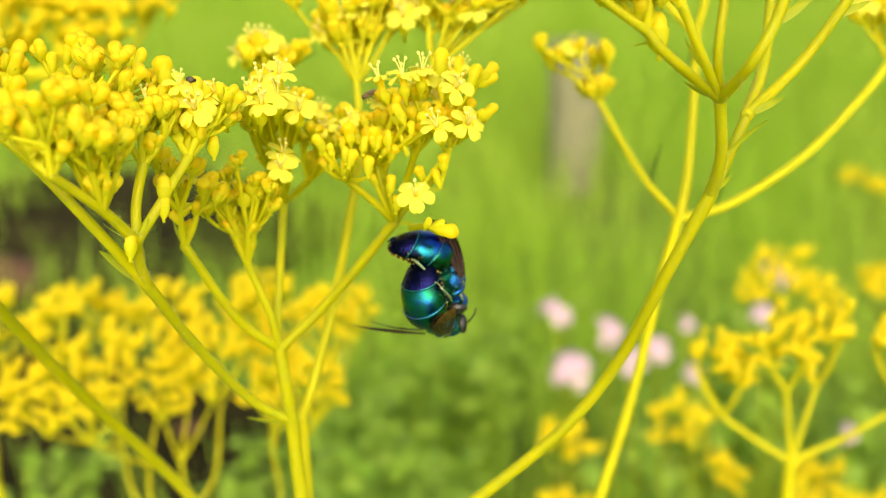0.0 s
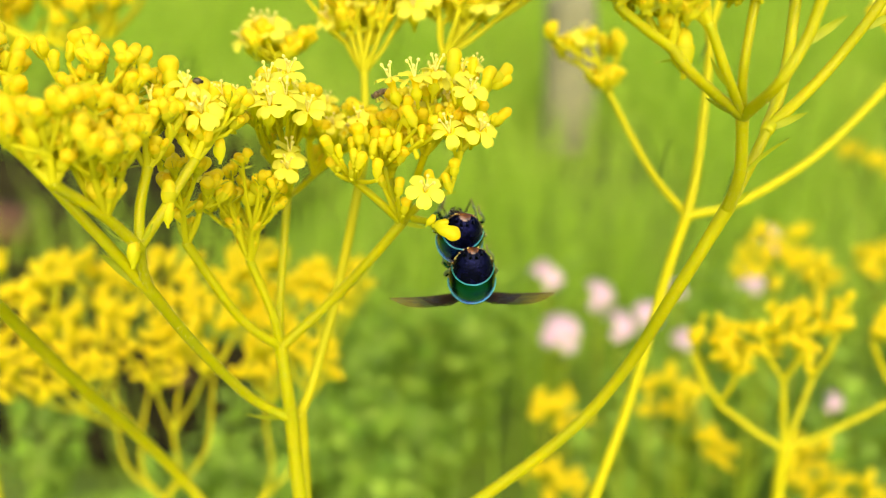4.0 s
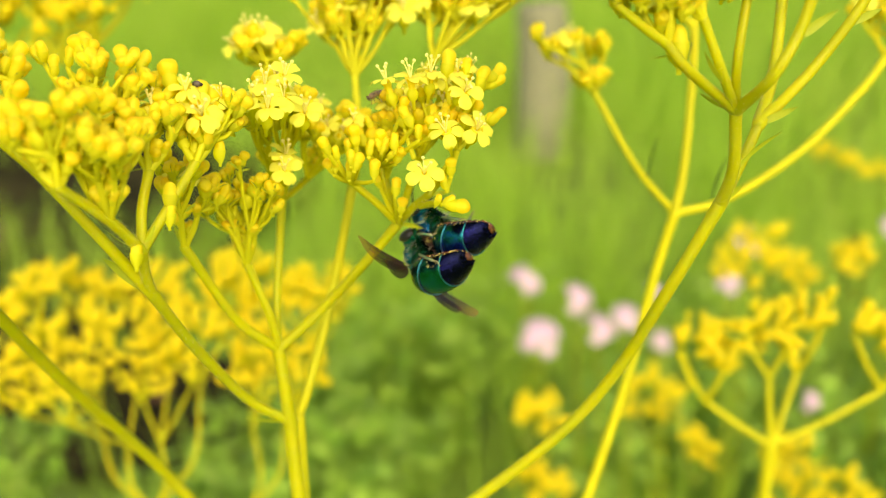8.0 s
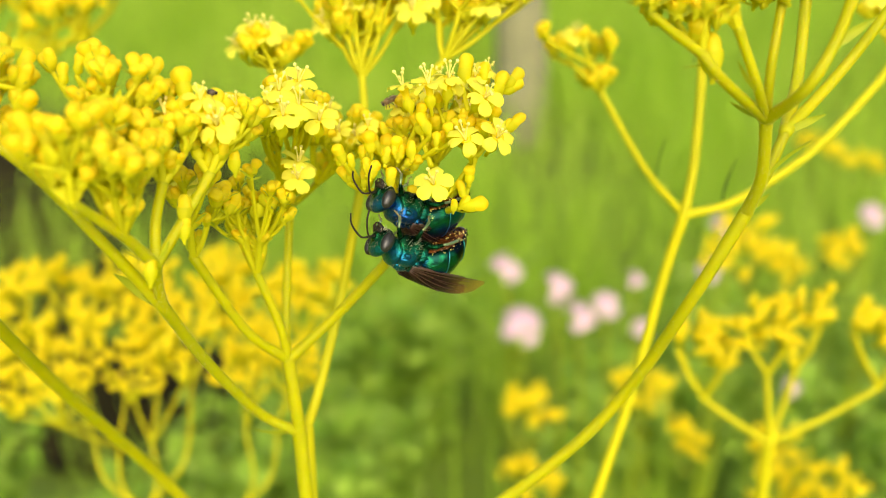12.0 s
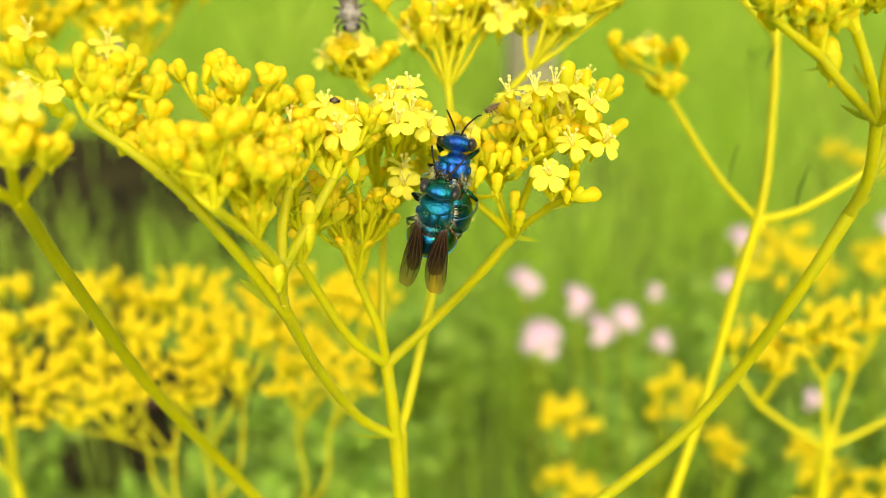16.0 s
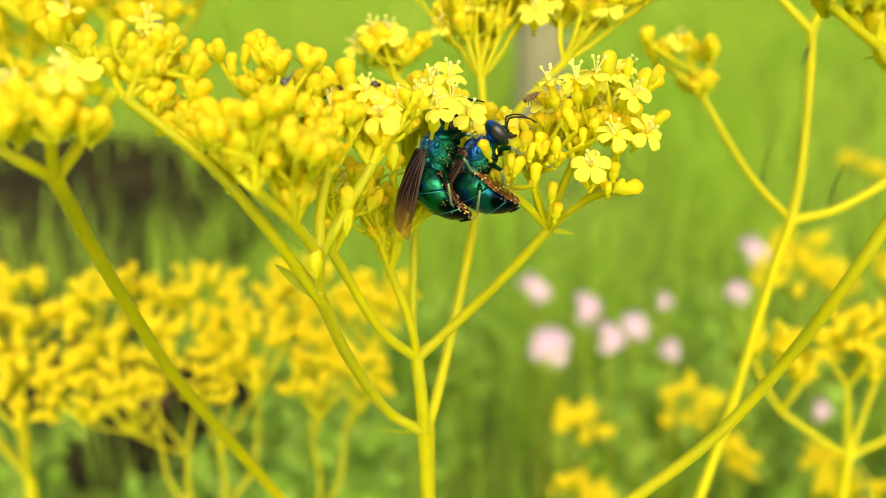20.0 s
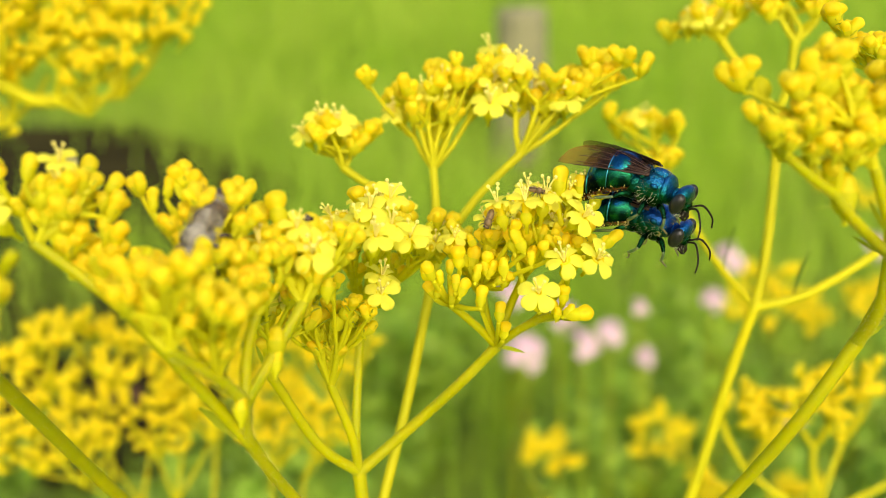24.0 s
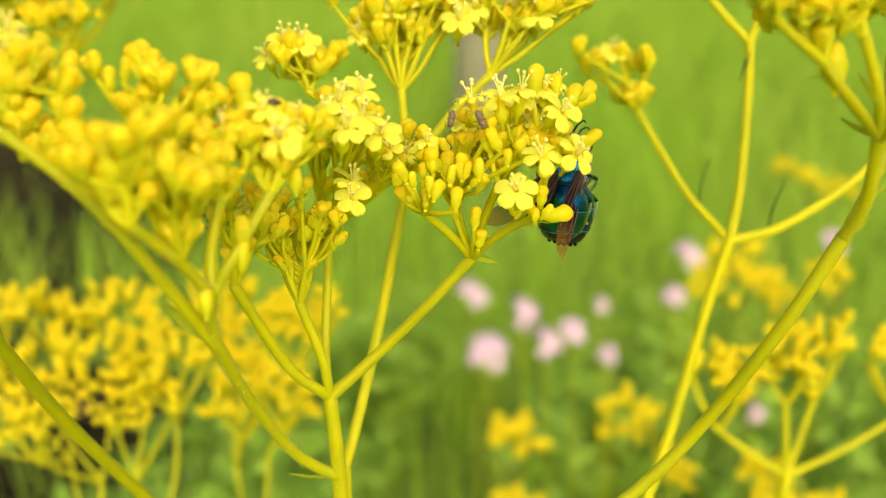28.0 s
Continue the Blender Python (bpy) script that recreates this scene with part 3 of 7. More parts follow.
def pink_mesh(seed):
    """A loose head of pink five-petalled florets."""
    rnd = random.Random(seed)
    bm = bmesh.new()
    for k in range(16):
        a, b = rnd.uniform(0, 6.28), rnd.uniform(0, 1.3)
        n = Vector((cos(a) * sin(b), sin(a) * sin(b), cos(b)))
        c = Vector((n.x * 0.020, n.y * 0.020, n.z * 0.014))
        q = n.to_track_quat('Z', 'Y')
        for j in range(5):
            e = 2 * pi * j / 5 + a
            pts = [(0, 0, 0), (0.0035, 0.0028, 0.001), (0.0078, 0.0026, 0), (0.0088, 0, -0.001), (0.0078, -0.0026, 0), (0.0035, -0.0028, 0.001)]
            bm.faces.new([bm.verts.new(c + q @ (Matrix.Rotation(e, 3, 'Z') @ Vector(v))) for v in pts])
    me = bpy.data.meshes.new("flower_head")
    bm.to_mesh(me)
    bm.free()
    me.materials.append(PINK)
    return me


PINKS = [pink_mesh(s) for s in range(3)]


def pink_flower(at, size, k):
    t = thing("pink_flower", Vector((at.x + 0.01, at.y + 0.02, ground_height(at.x, at.y))), "pale pink garden flower on a thin green stem", "flower", "pink flowers in the meadow")
    stem(t, [Vector(t.location), Vector(t.location).lerp(at, 0.55) + Vector((0.008, 0, 0)), at], 1.4, 0.9, "stem", BRACT, 0, sides=6, steps=4)
    h = part_of("flower_head", PINKS[k % 3], PINK, t)
    place(h, aim(at, (0.1 * (k % 3 - 1), -0.5, 0.9), size * 0.85, k))


for k, (at, s) in enumerate((
        (P(74.2, 830.0, -40.4), 0.85), (P(87.1, 823.0, -91.8), 1.15), (P(120.1, 850.0, -59.4), 0.9), (P(136.3, 823.0, -83.4), 0.9),
        (P(162.8, 840.0, -74.2), 0.8), (P(198.3, 850.0, -96.5), 0.6), (P(286.1, 900.0, -8.1), 0.9), (P(265.7, 880.0, -46.9), 0.7),
        (P(312.9, 800.0, -142.0), 0.55), (P(192.9, 860.0, -53.0), 0.5), (P(424.8, 900.0, 4.0), 0.8))):
    pink_flower(at, s, k)


def to_ground(top, sway=(0.0, 0.0), bend=0.5):
    """The lower course of a stem, from a place down to its root."""
    root = Vector((top.x + sway[0], top.y + sway[1], 0.0))
    root.z = ground_height(root.x, root.y)
    return [root, root.lerp(top, 0.6) + Vector((sway[0] * -0.15, sway[1] * -0.15, 0)), top]


# ---- the flowering plant in focus ----
MAIN = P(-10.3, 16.0, -32.7)
main = thing("flowering_plant", to_ground(MAIN)[0], "golden yellow umbel plant in bud and bloom, finely hairy stems", "plant", "yellow umbel plants")
stem(main, to_ground(MAIN), 2.2, 1.1, "lower_stem", STEM)
N_MAIN, N_TRI, L1, N_LEFT = P(-11.5, 11.7, -18.5), P(-12.3, 9.0, -10.2), P(-19.9, -13.0, -2.9), P(-19.6, -17.0, 0.9)
stem(main, [MAIN, P(-11.1, 14.0, -25.8), N_MAIN], 0.88, 0.74, fuzz=500)
stem(main, [N_MAIN, P(-11.8, 10.0, -14.5), N_TRI], 0.74, 0.66, fuzz=300)
stem(main, [N_MAIN, P(-15.4, 8.0, -15.5), P(-18.5, -3.0, -8.7), L1], 0.56, 0.52, "branch", fuzz=500)
stem(main, [L1, P(-19.9, -15.0, -1.1), N_LEFT], 0.46, 0.44, "branch", fuzz=250)
# the long arm to the far left cluster
LA = P(-33.7, -22.0, 12.8)
stem(main, [L1, P(-23.7, -19.0, 3.3), P(-28.1, -21.0, 8.4), LA], 0.52, 0.4, "branch", fuzz=350)
umbel(main, LA, P(-33.3, -20.0, 17.9), 7.0, 4.5, 4.4, 4, 3, 21, 0.34, 0.12, 0.95)
for base, top, w, n in ((P(-31.6, -20.5, 10.5), P(-30.7, -20.0, 13.5), 3.0, 131), (P(-28.8, -20.5, 8.7), P(-28.1, -19.5, 12.5), 3.0, 132), (P(-26.4, -19.5, 6.1), P(-26.0, -19.0, 9.4), 2.4, 133)):
    umbel(main, base, top, w, 2.0, 2.8, 3, 2, n, 0.3, 0.0, 0.9)
add_flower(main, P(-37.5, -22.0, 14.9), D(-0.5, -0.7, 0.5), 1.15, 0.3)
add_flower(main, P(-32.3, -21.0, 16.6), D(0.1, -0.5, 0.8), 1.1, 0.9)
for px in ((P(-37.9, -19.0, 19.1)), (P(-35.1, -19.0, 19.4)), (P(-31.3, -18.0, 19.4)), (P(-29.0, -18.0, 18.1))):
    twig_bud(main, LA.lerp(px, 0.45), px, UP + (px - LA).normalized() * 0.6, 0.85, 0)
# front arm: large buds nearest to the lens
LB1, LB2 = P(-21.1, -21.0, 3.4), P(-23.3, -26.0, 5.8)
stem(main, [N_LEFT, LB1, LB2], 0.5, 0.4, "branch", fuzz=250)
umbel(main, LB2, P(-23.9, -27.0, 10.8), 4.6, 3.5, 4.0, 4, 3, 22, 0.34, 0.0, 1.0)
umbel(main, LB1, P(-21.7, -26.0, 10.2), 4.4, 3.0, 3.4, 4, 2, 122, 0.34, 0.0, 0.95)
umbel(main, LB1, P(-20.5, -22.0, 12.4), 4.2, 4.0, 3.6, 4, 2, 25, 0.34, 0.0, 0.95)
for px, k in ((P(-24.1, -28.0, 12.1), 2), (P(-22.6, -27.0, 12.6), 0), (P(-24.7, -28.0, 9.9), 2)):
    twig_bud(main, LB2.lerp(px, 0.5), px, UP + (px - LB2).normalized() * 0.5, 0.95, k)
# upper left cluster behind it
LU = P(-23.0, -19.0, 9.0)
stem(main, [LB1, P(-22.5, -20.0, 6.0), LU], 0.42, 0.34, "branch")
umbel(main, LU, P(-22.4, -17.0, 17.3), 5.4, 3.0, 4.2, 4, 3, 23, 0.32, 0.0, 0.85)
for px in ((P(-26.6, -18.0, 17.6)), (P(-25.5, -17.0, 18.5)), (P(-23.3, -16.0, 18.5)), (P(-20.7, -15.0, 18.7)), (P(-19.6, -15.0, 18.4))):
    twig_bud(main, LU.lerp(px, 0.62) - UP * 0.5 * MM, px - UP * 0.6 * MM, UP + (px - LU).normalized() * 0.5, 0.72, 1)
# short upright arm and the arm leaning to the middle
LC, LD = P(-19.0, -17.0, 7.5), P(-15.6, -15.0, 8.3)
stem(main, [N_LEFT, P(-19.6, -17.0, 4.3), LC], 0.46, 0.42, "branch", fuzz=200)
umbel(main, LC, P(-19.2, -17.0, 13.2), 4.5, 4.0, 3.6, 4, 3, 24, 0.34, 0.05, 0.95)
stem(main, [N_LEFT, P(-17.7, -16.0, 4.4), LD], 0.46, 0.42, "branch", fuzz=250)
umbel(main, LD, P(-15.5, -13.0, 13.8), 5.4, 4.0, 3.4, 5, 3, 26, 0.34, 0.06, 0.92)
twig_bud(main, P(-17.8, -15.6, 13.9), P(-17.9, -15.6, 17.1), D(-0.05, 0, 1), 1.0, 2)
add_flower(main, P(-14.8, -16.0, 12.4), D(0.1, -0.85, 0.4), 1.1, 0.2)
for at, k in ((P(-15.3, -14.6, 15.4), 0), (P(-16.4, -14.2, 15.1), 1), (P(-14.4, -14.2, 15.2), 2), (P(-17.1, -15.0, 14.7), 0), (P(-13.6, -13.6, 14.8), 1)):
    twig_bud(main, LD.lerp(at, 0.5), at, UP + (at - LD).normalized() * 0.4, 0.9, k)
# side arms of the upper fork
T1, T2, T4 = P(-20.2, 0.0, 0.9), P(-14.9, 5.0, -0.9), P(-12.5, 13.0, 6.1)
stem(main, [N_TRI, P(-16.0, 5.0, -6.7), T1], 0.55, 0.46, "branch", fuzz=200)
umbel(main, T1, P(-18.9, -4.0, 9.1), 4.6, 4, 4.4, 3, 3, 27, 0.34, 0.1, 0.9)
stem(main, [N_TRI, P(-12.9, 7.0, -6.4), T2], 0.5, 0.42, "branch", fuzz=150)
umbel(main, T2, P(-17.4, 3.0, 7.0), 3.0, 3, 3.4, 3, 2, 128, 0.32, 0.0, 0.8)
umbel(main, T2, P(-13.8, 0.0, 8.5), 4.4, 3, 4.2, 4, 3, 28, 0.32, 0.0, 0.8)
add_flower(main, P(-9.9, -1.0, 9.9), D(0.25, -0.5, 0.85), 1.0, 0.5)
add_flower(main, P(-9.9, -2.0, 8.5), D(0.1, -0.85, 0.5), 0.9, 0.1)
stem(main, [N_TRI, P(-12.8, 11.0, -5.8), T4], 0.48, 0.44, "branch")
umbel(main, T4, P(-11.2, -2.0, 16.5), 4.4, 4, 4.4, 5, 3, 29, 0.34, 0.12, 0.95)
T5 = P(-9.4, 12.0, 8.5)
stem(main, [T4, P(-11.2, 13.0, 7.0), T5], 0.4, 0.36, "branch")
umbel(main, T5, P(-6.2, 8.0, 15.4), 5.6, 5, 4.6, 5, 3, 30, 0.32, 0.15, 0.9)
for px, s in ((P(-10.8, -8.0, 16.1), 0.2), (P(-8.9, -9.0, 14.7), 0.9), (P(-11.8, -8.0, 14.8), 0.5), (P(-10.2, -10.0, 13.7), 1.4), (P(-9.1, -7.0, 17.0), 2.0)):
    add_flower(main, px, D(0.15, -0.6, 0.75), 1.0, s)
# the arm to the cluster on the right
R1, R2 = P(0.9, 3.0, 3.3), P(4.1, -1.0, 6.1)
stem(main, [N_TRI, P(-7.1, 8.0, -5.4), P(-2.5, 5.0, -0.6), R1], 0.58, 0.5, "branch", fuzz=350)
stem(main, [R1, P(2.4, 1.0, 4.8), R2], 0.42, 0.38, "branch", fuzz=150)
RB = P(-0.4, 4.0, 7.8)
stem(main, [R1, P(0.1, 4.0, 5.5), RB], 0.44, 0.38, "branch")
umbel(main, RB, P(-1.0, 3.0, 13.7), 4.4, 4.5, 4.0, 4, 3, 31, 0.32, 0.1, 0.82)
RA = P(-3.6, 0.0, 7.4)
stem(main, [R1, P(-1.0, 1.5, 5.2), RA], 0.4, 0.36, "branch")
for at, way, z, k in ((P(-6.0, -5.0, 9.5), D(-0.5, -0.3, 0.8), 0.8, 0), (P(-4.8, -6.0, 9.4), D(-0.1, -0.4, 0.9), 0.72, 2), (P(-3.4, -6.0, 9.3), D(0.3, -0.4, 0.9), 0.8, 1), (P(-6.3, -3.0, 11.0), D(-0.6, -0.1, 0.8), 0.75, 3),
                      (P(-3.7, -5.0, 11.6), D(0.1, -0.3, 1), 0.7, 0), (P(-2.5, -5.0, 9.8), D(0.4, -0.3, 0.9), 0.65, 3)):
    twig_bud(main, RA, at + D(0, 1, 0) * 3.0 * MM, way, z * 0.8, k)
RE = P(-0.8, 1.0, 9.2)
stem(main, [R1, P(-0.2, 1.5, 6.5), RE], 0.32, 0.26, "twig", sides=7, steps=4)
for at, way, z, k in ((P(-0.9, -3.0, 11.4), D(-0.2, -0.2, 1), 0.72, 0), (P(0.2, -3.0, 11.5), D(0.2, -0.2, 1), 0.72, 1), (P(-3.3, 0.0, 12.9), D(-0.3, 0, 1), 0.85, 2), (P(-1.3, 0.0, 12.8), D(0, 0, 1), 0.85, 0), (P(1.2, -4.0, 10.4), D(0.5, -0.3, 0.8), 0.66, 3), (P(1.6, -5.0, 14.2), D(-0.3, -0.3, 0.9), 1.0, 1), (P(4.2, -5.0, 13.5), D(0, -0.3, 1), 0.8, 2), (P(3.2, -5.0, 12.6), D(-0.1, -0.3, 1), 0.7, 0)):
    twig_bud(main, RE, at, way, z * 0.88, k)
RC = P(3.2, 1.0, 10.1)
stem(main, [R1, P(2.0, 3.0, 6.8), RC], 0.42, 0.36, "branch")
umbel(main, RC, P(4.7, 1.0, 16.5), 5.6, 5, 4.6, 5, 3, 32, 0.32, 0.25, 0.85)
for px, s, w in ((P(0.2, -5.0, 16.6), 0.2, D(-0.3, -0.35, 0.9)), (P(2.5, -6.0, 16.9), 0.9, D(-0.1, -0.4, 0.9)), (P(4.4, -5.0, 17.6), 1.7, D(0.1, -0.4, 0.9)),
                 (P(7.6, -6.0, 15.6), 0.6, D(0.4, -0.8, 0.4)), (P(5.8, -7.0, 11.8), 0.3, D(-0.2, -0.7, 0.7)), (P(8.7, -7.0, 12.0), 1.1, D(0.3, -0.8, 0.5)),
                 (P(-7.4, -6.0, 13.7), 0.2, D(0.15, -0.75, 0.6)), (P(-10.3, -4.0, 16.5), 0.2, D(0.15, -0.45, 0.85))):
    add_flower(main, px, w, 0.98, s)
twig_bud(main, P(8.3, -2.0, 11.9), P(11.4, -3.0, 14.3), D(0.75, -0.1, 0.6), 0.95, 1)
for px, w in ((P(1.2, -4.0, 14.3), D(-0.35, -0.2, 0.9)), (P(7.8, -2.0, 19.3), D(0.2, 0, 1)), (P(9.6, -2.0, 18.4), D(0.5, 0, 0.9)), (P(11.5, 0.0, 17.8), D(0.8, 0, 0.4)), (P(6.2, -2.0, 20.0), D(0, 0, 1)), (P(11.5, 0.0, 18.8), D(0.7, 0, 0.7))):
    twig_bud(main, px - w * 4.2 * MM - UP * 0.8 * MM, px, w, 0.85, 1)
RD = P(6.9, -2.0, 10.4)
stem(main, [R2, P(5.7, -1.0, 8.1), RD], 0.36, 0.3, "branch")
umbel(main, RD, P(7.8, -2.0, 12.9), 2.6, 2.5, 2.4, 3, 2, 33, 0.28, 0.0, 0.75)

# more closed buds crowd the twigs of this cluster
for node, at, way, z, k in (
        (RA, P(-6.1, -5.0, 11.4), D(-0.34, -0.25, 1), 0.72, 0), (RA, P(-4.8, -4.0, 10.6), D(-0.16, -0.25, 1), 0.62, 1),
        (RA, P(-3.2, -3.0, 12.9), D(0.06, -0.25, 1), 0.78, 2), (RA, P(-3.3, -4.0, 10.5), D(0.04, -0.25, 1), 0.66, 3),
        (RA, P(-2.3, -4.0, 10.0), D(0.19, -0.25, 1), 0.72, 0), (RE, P(-1.3, -4.0, 11.2), D(-0.07, -0.25, 1), 0.62, 1),
        (RE, P(-0.4, -3.0, 12.4), D(0.06, -0.25, 1), 0.78, 2), (RE, P(0.9, -4.0, 12.1), D(0.24, -0.25, 1), 0.66, 3),
        (RA, P(-0.9, -4.0, 9.4), D(0.37, -0.25, 1), 0.72, 0), (RE, P(2.0, -5.0, 15.1), D(0.40, -0.25, 1), 0.62, 1),
        (RE, P(1.6, -3.0, 10.6), D(0.33, -0.25, 1), 0.78, 2), (RE, P(-2.1, 0.0, 14.1), D(-0.19, -0.25, 1), 0.66, 3),
        (RE, P(0.4, 0.0, 14.1), D(0.16, -0.25, 1), 0.72, 0), (RC, P(4.6, -2.0, 14.8), D(0.20, -0.25, 1), 0.62, 1),
        (RC, P(6.1, 0.0, 17.1), D(0.41, -0.25, 1), 0.78, 2), (RC, P(3.6, -1.0, 12.9), D(0.06, -0.25, 1), 0.66, 3),
        (RD, P(3.7, -3.0, 8.4), D(-0.44, -0.25, 1), 0.72, 0), (RD, P(5.3, -3.0, 8.1), D(-0.22, -0.25, 1), 0.62, 1),
        (RD, P(6.3, -4.0, 9.6), D(-0.09, -0.25, 1), 0.78, 2), (RD, P(7.3, -2.0, 11.8), D(0.06, -0.25, 1), 0.66, 3),
        (RD, P(9.2, -1.0, 15.3), D(0.32, -0.25, 1), 0.72, 0), (R1, P(1.0, -1.0, 7.7), D(0.01, -0.25, 1), 0.62, 1),
        (R1, P(1.6, 0.0, 5.9), D(0.10, -0.25, 1), 0.78, 2), (R1, P(-1.2, 0.0, 8.2), D(-0.29, -0.25, 1), 0.66, 3),
        (RE, P(-3.8, 1.0, 15.2), D(-0.42, -0.25, 1), 0.72, 0), (RC, P(4.5, 1.0, 16.7), D(0.18, -0.25, 1), 0.62, 1)):
    twig_bud(main, node, at, way, z, k)


def sprig():
    """The low twig with one open flower and a row of buds, which the wasps pull down."""
    s = stem(main, [R2, P(5.7, -3.0, 6.8), P(7.2, -4.0, 7.1)], 0.36, 0.3, "sprig", fuzz=80, label="slender twig with one open flower and buds")
    s.matrix_basis = Matrix.Translation(main.location).inverted() @ Matrix.Translation(R2)
    for v in s.data.vertices:
        v.co -= R2
    for h in s.children:
        h.matrix_basis = Matrix.Identity(4)
        for v in h.data.vertices:
            v.co -= R2
    f = part_of("flower", WHOLE, None, s)
    place(f, aim(P(3.7, -7.0, 9.0), D(-0.1, -0.85, 0.45), 1.0, 0.3))
    for at, way, size, k in ((P(8.7, -5.0, 7.3), D(0.95, -0.1, 0.2), 0.85, 0), (P(7.1, -5.0, 8.0), D(0.5, -0.2, 0.7), 0.55, 3), (P(5.7, -5.0, 7.7), D(0.1, -0.4, 0.8), 0.5, 3)):
        add_bud(s, at, way, size, k)
    add_bract(s, P(5.8, -4.0, 6.5), D(0.8, 0, -0.2), 0.6)
    return s


twig = sprig()
for at, way, s in ((N_MAIN, D(-0.9, -0.2, -0.1), 1.6), (L1, D(-0.7, -0.2, 0.6), 1.7), (N_LEFT, D(-0.9, -0.2, 0.25), 1.0), (N_LEFT, D(0.6, -0.3, 0.7), 0.8), (R1, D(0.9, -0.1, -0.05), 0.9), (R2, D(0.8, 0, 0.1), 0.8), (T2, D(0.3, -0.3, 0.9), 0.9), (T1, D(-0.5, 0, 0.7), 1.0)):
    add_bract(main, at, way, s)
for at, s in ((P(-19.8, -18.0, 2.2), 1.15), (P(-17.5, -16.0, 7.3), 1.3), (P(-13.9, -13.0, 11.1), 1.1), (P(-17.5, -16.0, 5.5), 1.1)):
    b = add_bud(main, at - UP * 0.4 * MM, UP, s * 0.7, 3)

# ---- stem and umbel just behind it ----
BROOT = P(-11.3, 16.0, -18.9)
back = thing("flowering_plant", to_ground(BROOT, (0.012, 0.02))[0], "golden yellow umbel plant rising close behind, slightly out of focus", "plant", "yellow umbel plants")
B1 = P(-4.5, 20.0, 12.0)
stem(back, to_ground(BROOT, (0.012, 0.02)), 2.0, 0.8, "lower_stem", STEM_FAR)
stem(back, [BROOT, P(-10.1, 18.0, -15.1), P(-7.4, 20.0, -3.5), B1], 0.62, 0.55, "stem", STEM_FAR)
B2, B3, B4 = P(-15.1, 22.0, 21.0), P(-5.1, 22.0, 21.1), P(4.4, 20.0, 22.7)
for b in (B2, B3, B4):
    stem(back, [B1, B1.lerp(b, 0.5) + UP * 0.0008, b], 0.5, 0.44, "branch", STEM_FAR)
umbel(back, B2, P(-15.9, 23.0, 25.8), 4.6, 4, 3.4, 4, 4, 41, 0.34, 0.16, 1.0, whole=True, mat=STEM_FAR)
umbel(back, B3, P(-7.2, 23.0, 30.8), 6.2, 5, 5.4, 5, 4, 42, 0.34, 0.08, 1.0, whole=True, mat=STEM_FAR)
umbel(back, B3, P(-1.0, 22.0, 34.0), 5.6, 5, 5.0, 5, 4, 43, 0.34, 0.08, 1.0, whole=True, mat=STEM_FAR)
umbel(back, B4, P(6.2, 20.0, 32.0), 6.4, 5, 5.4, 5, 4, 44, 0.34, 0.08, 1.0, whole=True, mat=STEM_FAR)
umbel(back, B4, P(14.8, 20.0, 34.0), 5.0, 4, 3.6, 4, 4, 45, 0.34, 0.0, 0.95, whole=True, mat=STEM_FAR)
for at in (P(0.9, 18.0, 28.2), P(-17.6, 21.0, 26.4), P(-15.7, 20.0, 26.1), P(9.3, 18.0, 28.9)):
    f = part_of("flower", WHOLE, None, back)
    place(f, aim(at, D(0, -0.75, 0.6), 1.15, 0.2))

# ---- the plant on the right with its bare forked stem ----
RROOT = P(5.9, 14.0, -30.1)
rp = thing("flowering_plant", to_ground(RROOT, (-0.03, 0.01))[0], "yellow umbel plant with a curved hairy forked stem and closed buds", "plant", "yellow umbel plants")
R_N1, R_N2 = P(30.5, -15.0, 12.7), P(31.3, -7.0, 5.1)
stem(rp, to_ground(RROOT, (-0.03, 0.01)), 2.2, 0.9, "lower_stem", STEM)
stem(rp, [RROOT, P(17.6, 10.0, -20.1), P(23.5, 6.0, -12.5), P(27.6, -3.0, -2.7), R_N2], 0.66, 0.62, fuzz=900)
stem(rp, [R_N2, P(31.4, -11.0, 8.2), R_N1], 0.58, 0.52, "branch", fuzz=350)
R_N3 = P(34.5, -8.0, 12.3)
stem(rp, [R_N2, P(33.3, -8.0, 9.6), R_N3], 0.56, 0.5, "branch", fuzz=250)
tops = []
for pts, r in (([R_N1, P(25.1, -21.0, 15.3), P(23.2, -22.0, 17.2)], 0.46), ([R_N1, P(28.0, -20.0, 15.4), P(26.1, -22.0, 19.0)], 0.44), ([R_N1, P(29.5, -19.0, 16.0), P(30.2, -20.0, 22.1)], 0.42),
               ([R_N1, P(31.7, -21.0, 14.6), P(33.5, -22.0, 17.9), P(34.5, -23.0, 21.3)], 0.5), ([R_N3, P(37.7, -2.0, 18.2), P(39.2, 0.0, 26.2)], 0.6), ([R_N3, P(40.5, -4.0, 17.6), P(44.3, -5.0, 22.7), P(46.0, -6.0, 25.8)], 0.55)):
    stem(rp, pts, r, r * 0.9, "branch", fuzz=200)
    tops.append(pts[-1])
RL2 = P(18.8, -24.0, 19.9)
stem(rp, [tops[0], P(21.2, -23.0, 18.3), RL2], 0.42, 0.36, "branch", fuzz=120)
umbel(rp, RL2, P(18.1, -24.0, 22.2), 2.8, 2.5, 3.0, 3, 2, 51, 0.3, 0.0, 0.85)
umbel(rp, tops[0], P(22.7, -22.0, 22.4), 4.0, 4, 4.0, 4, 3, 52, 0.34, 0.0, 1.0)
umbel(rp, tops[1], P(20.7, -22.0, 26.0), 5.0, 4, 4.6, 4, 3, 53, 0.34, 0.0, 1.05)
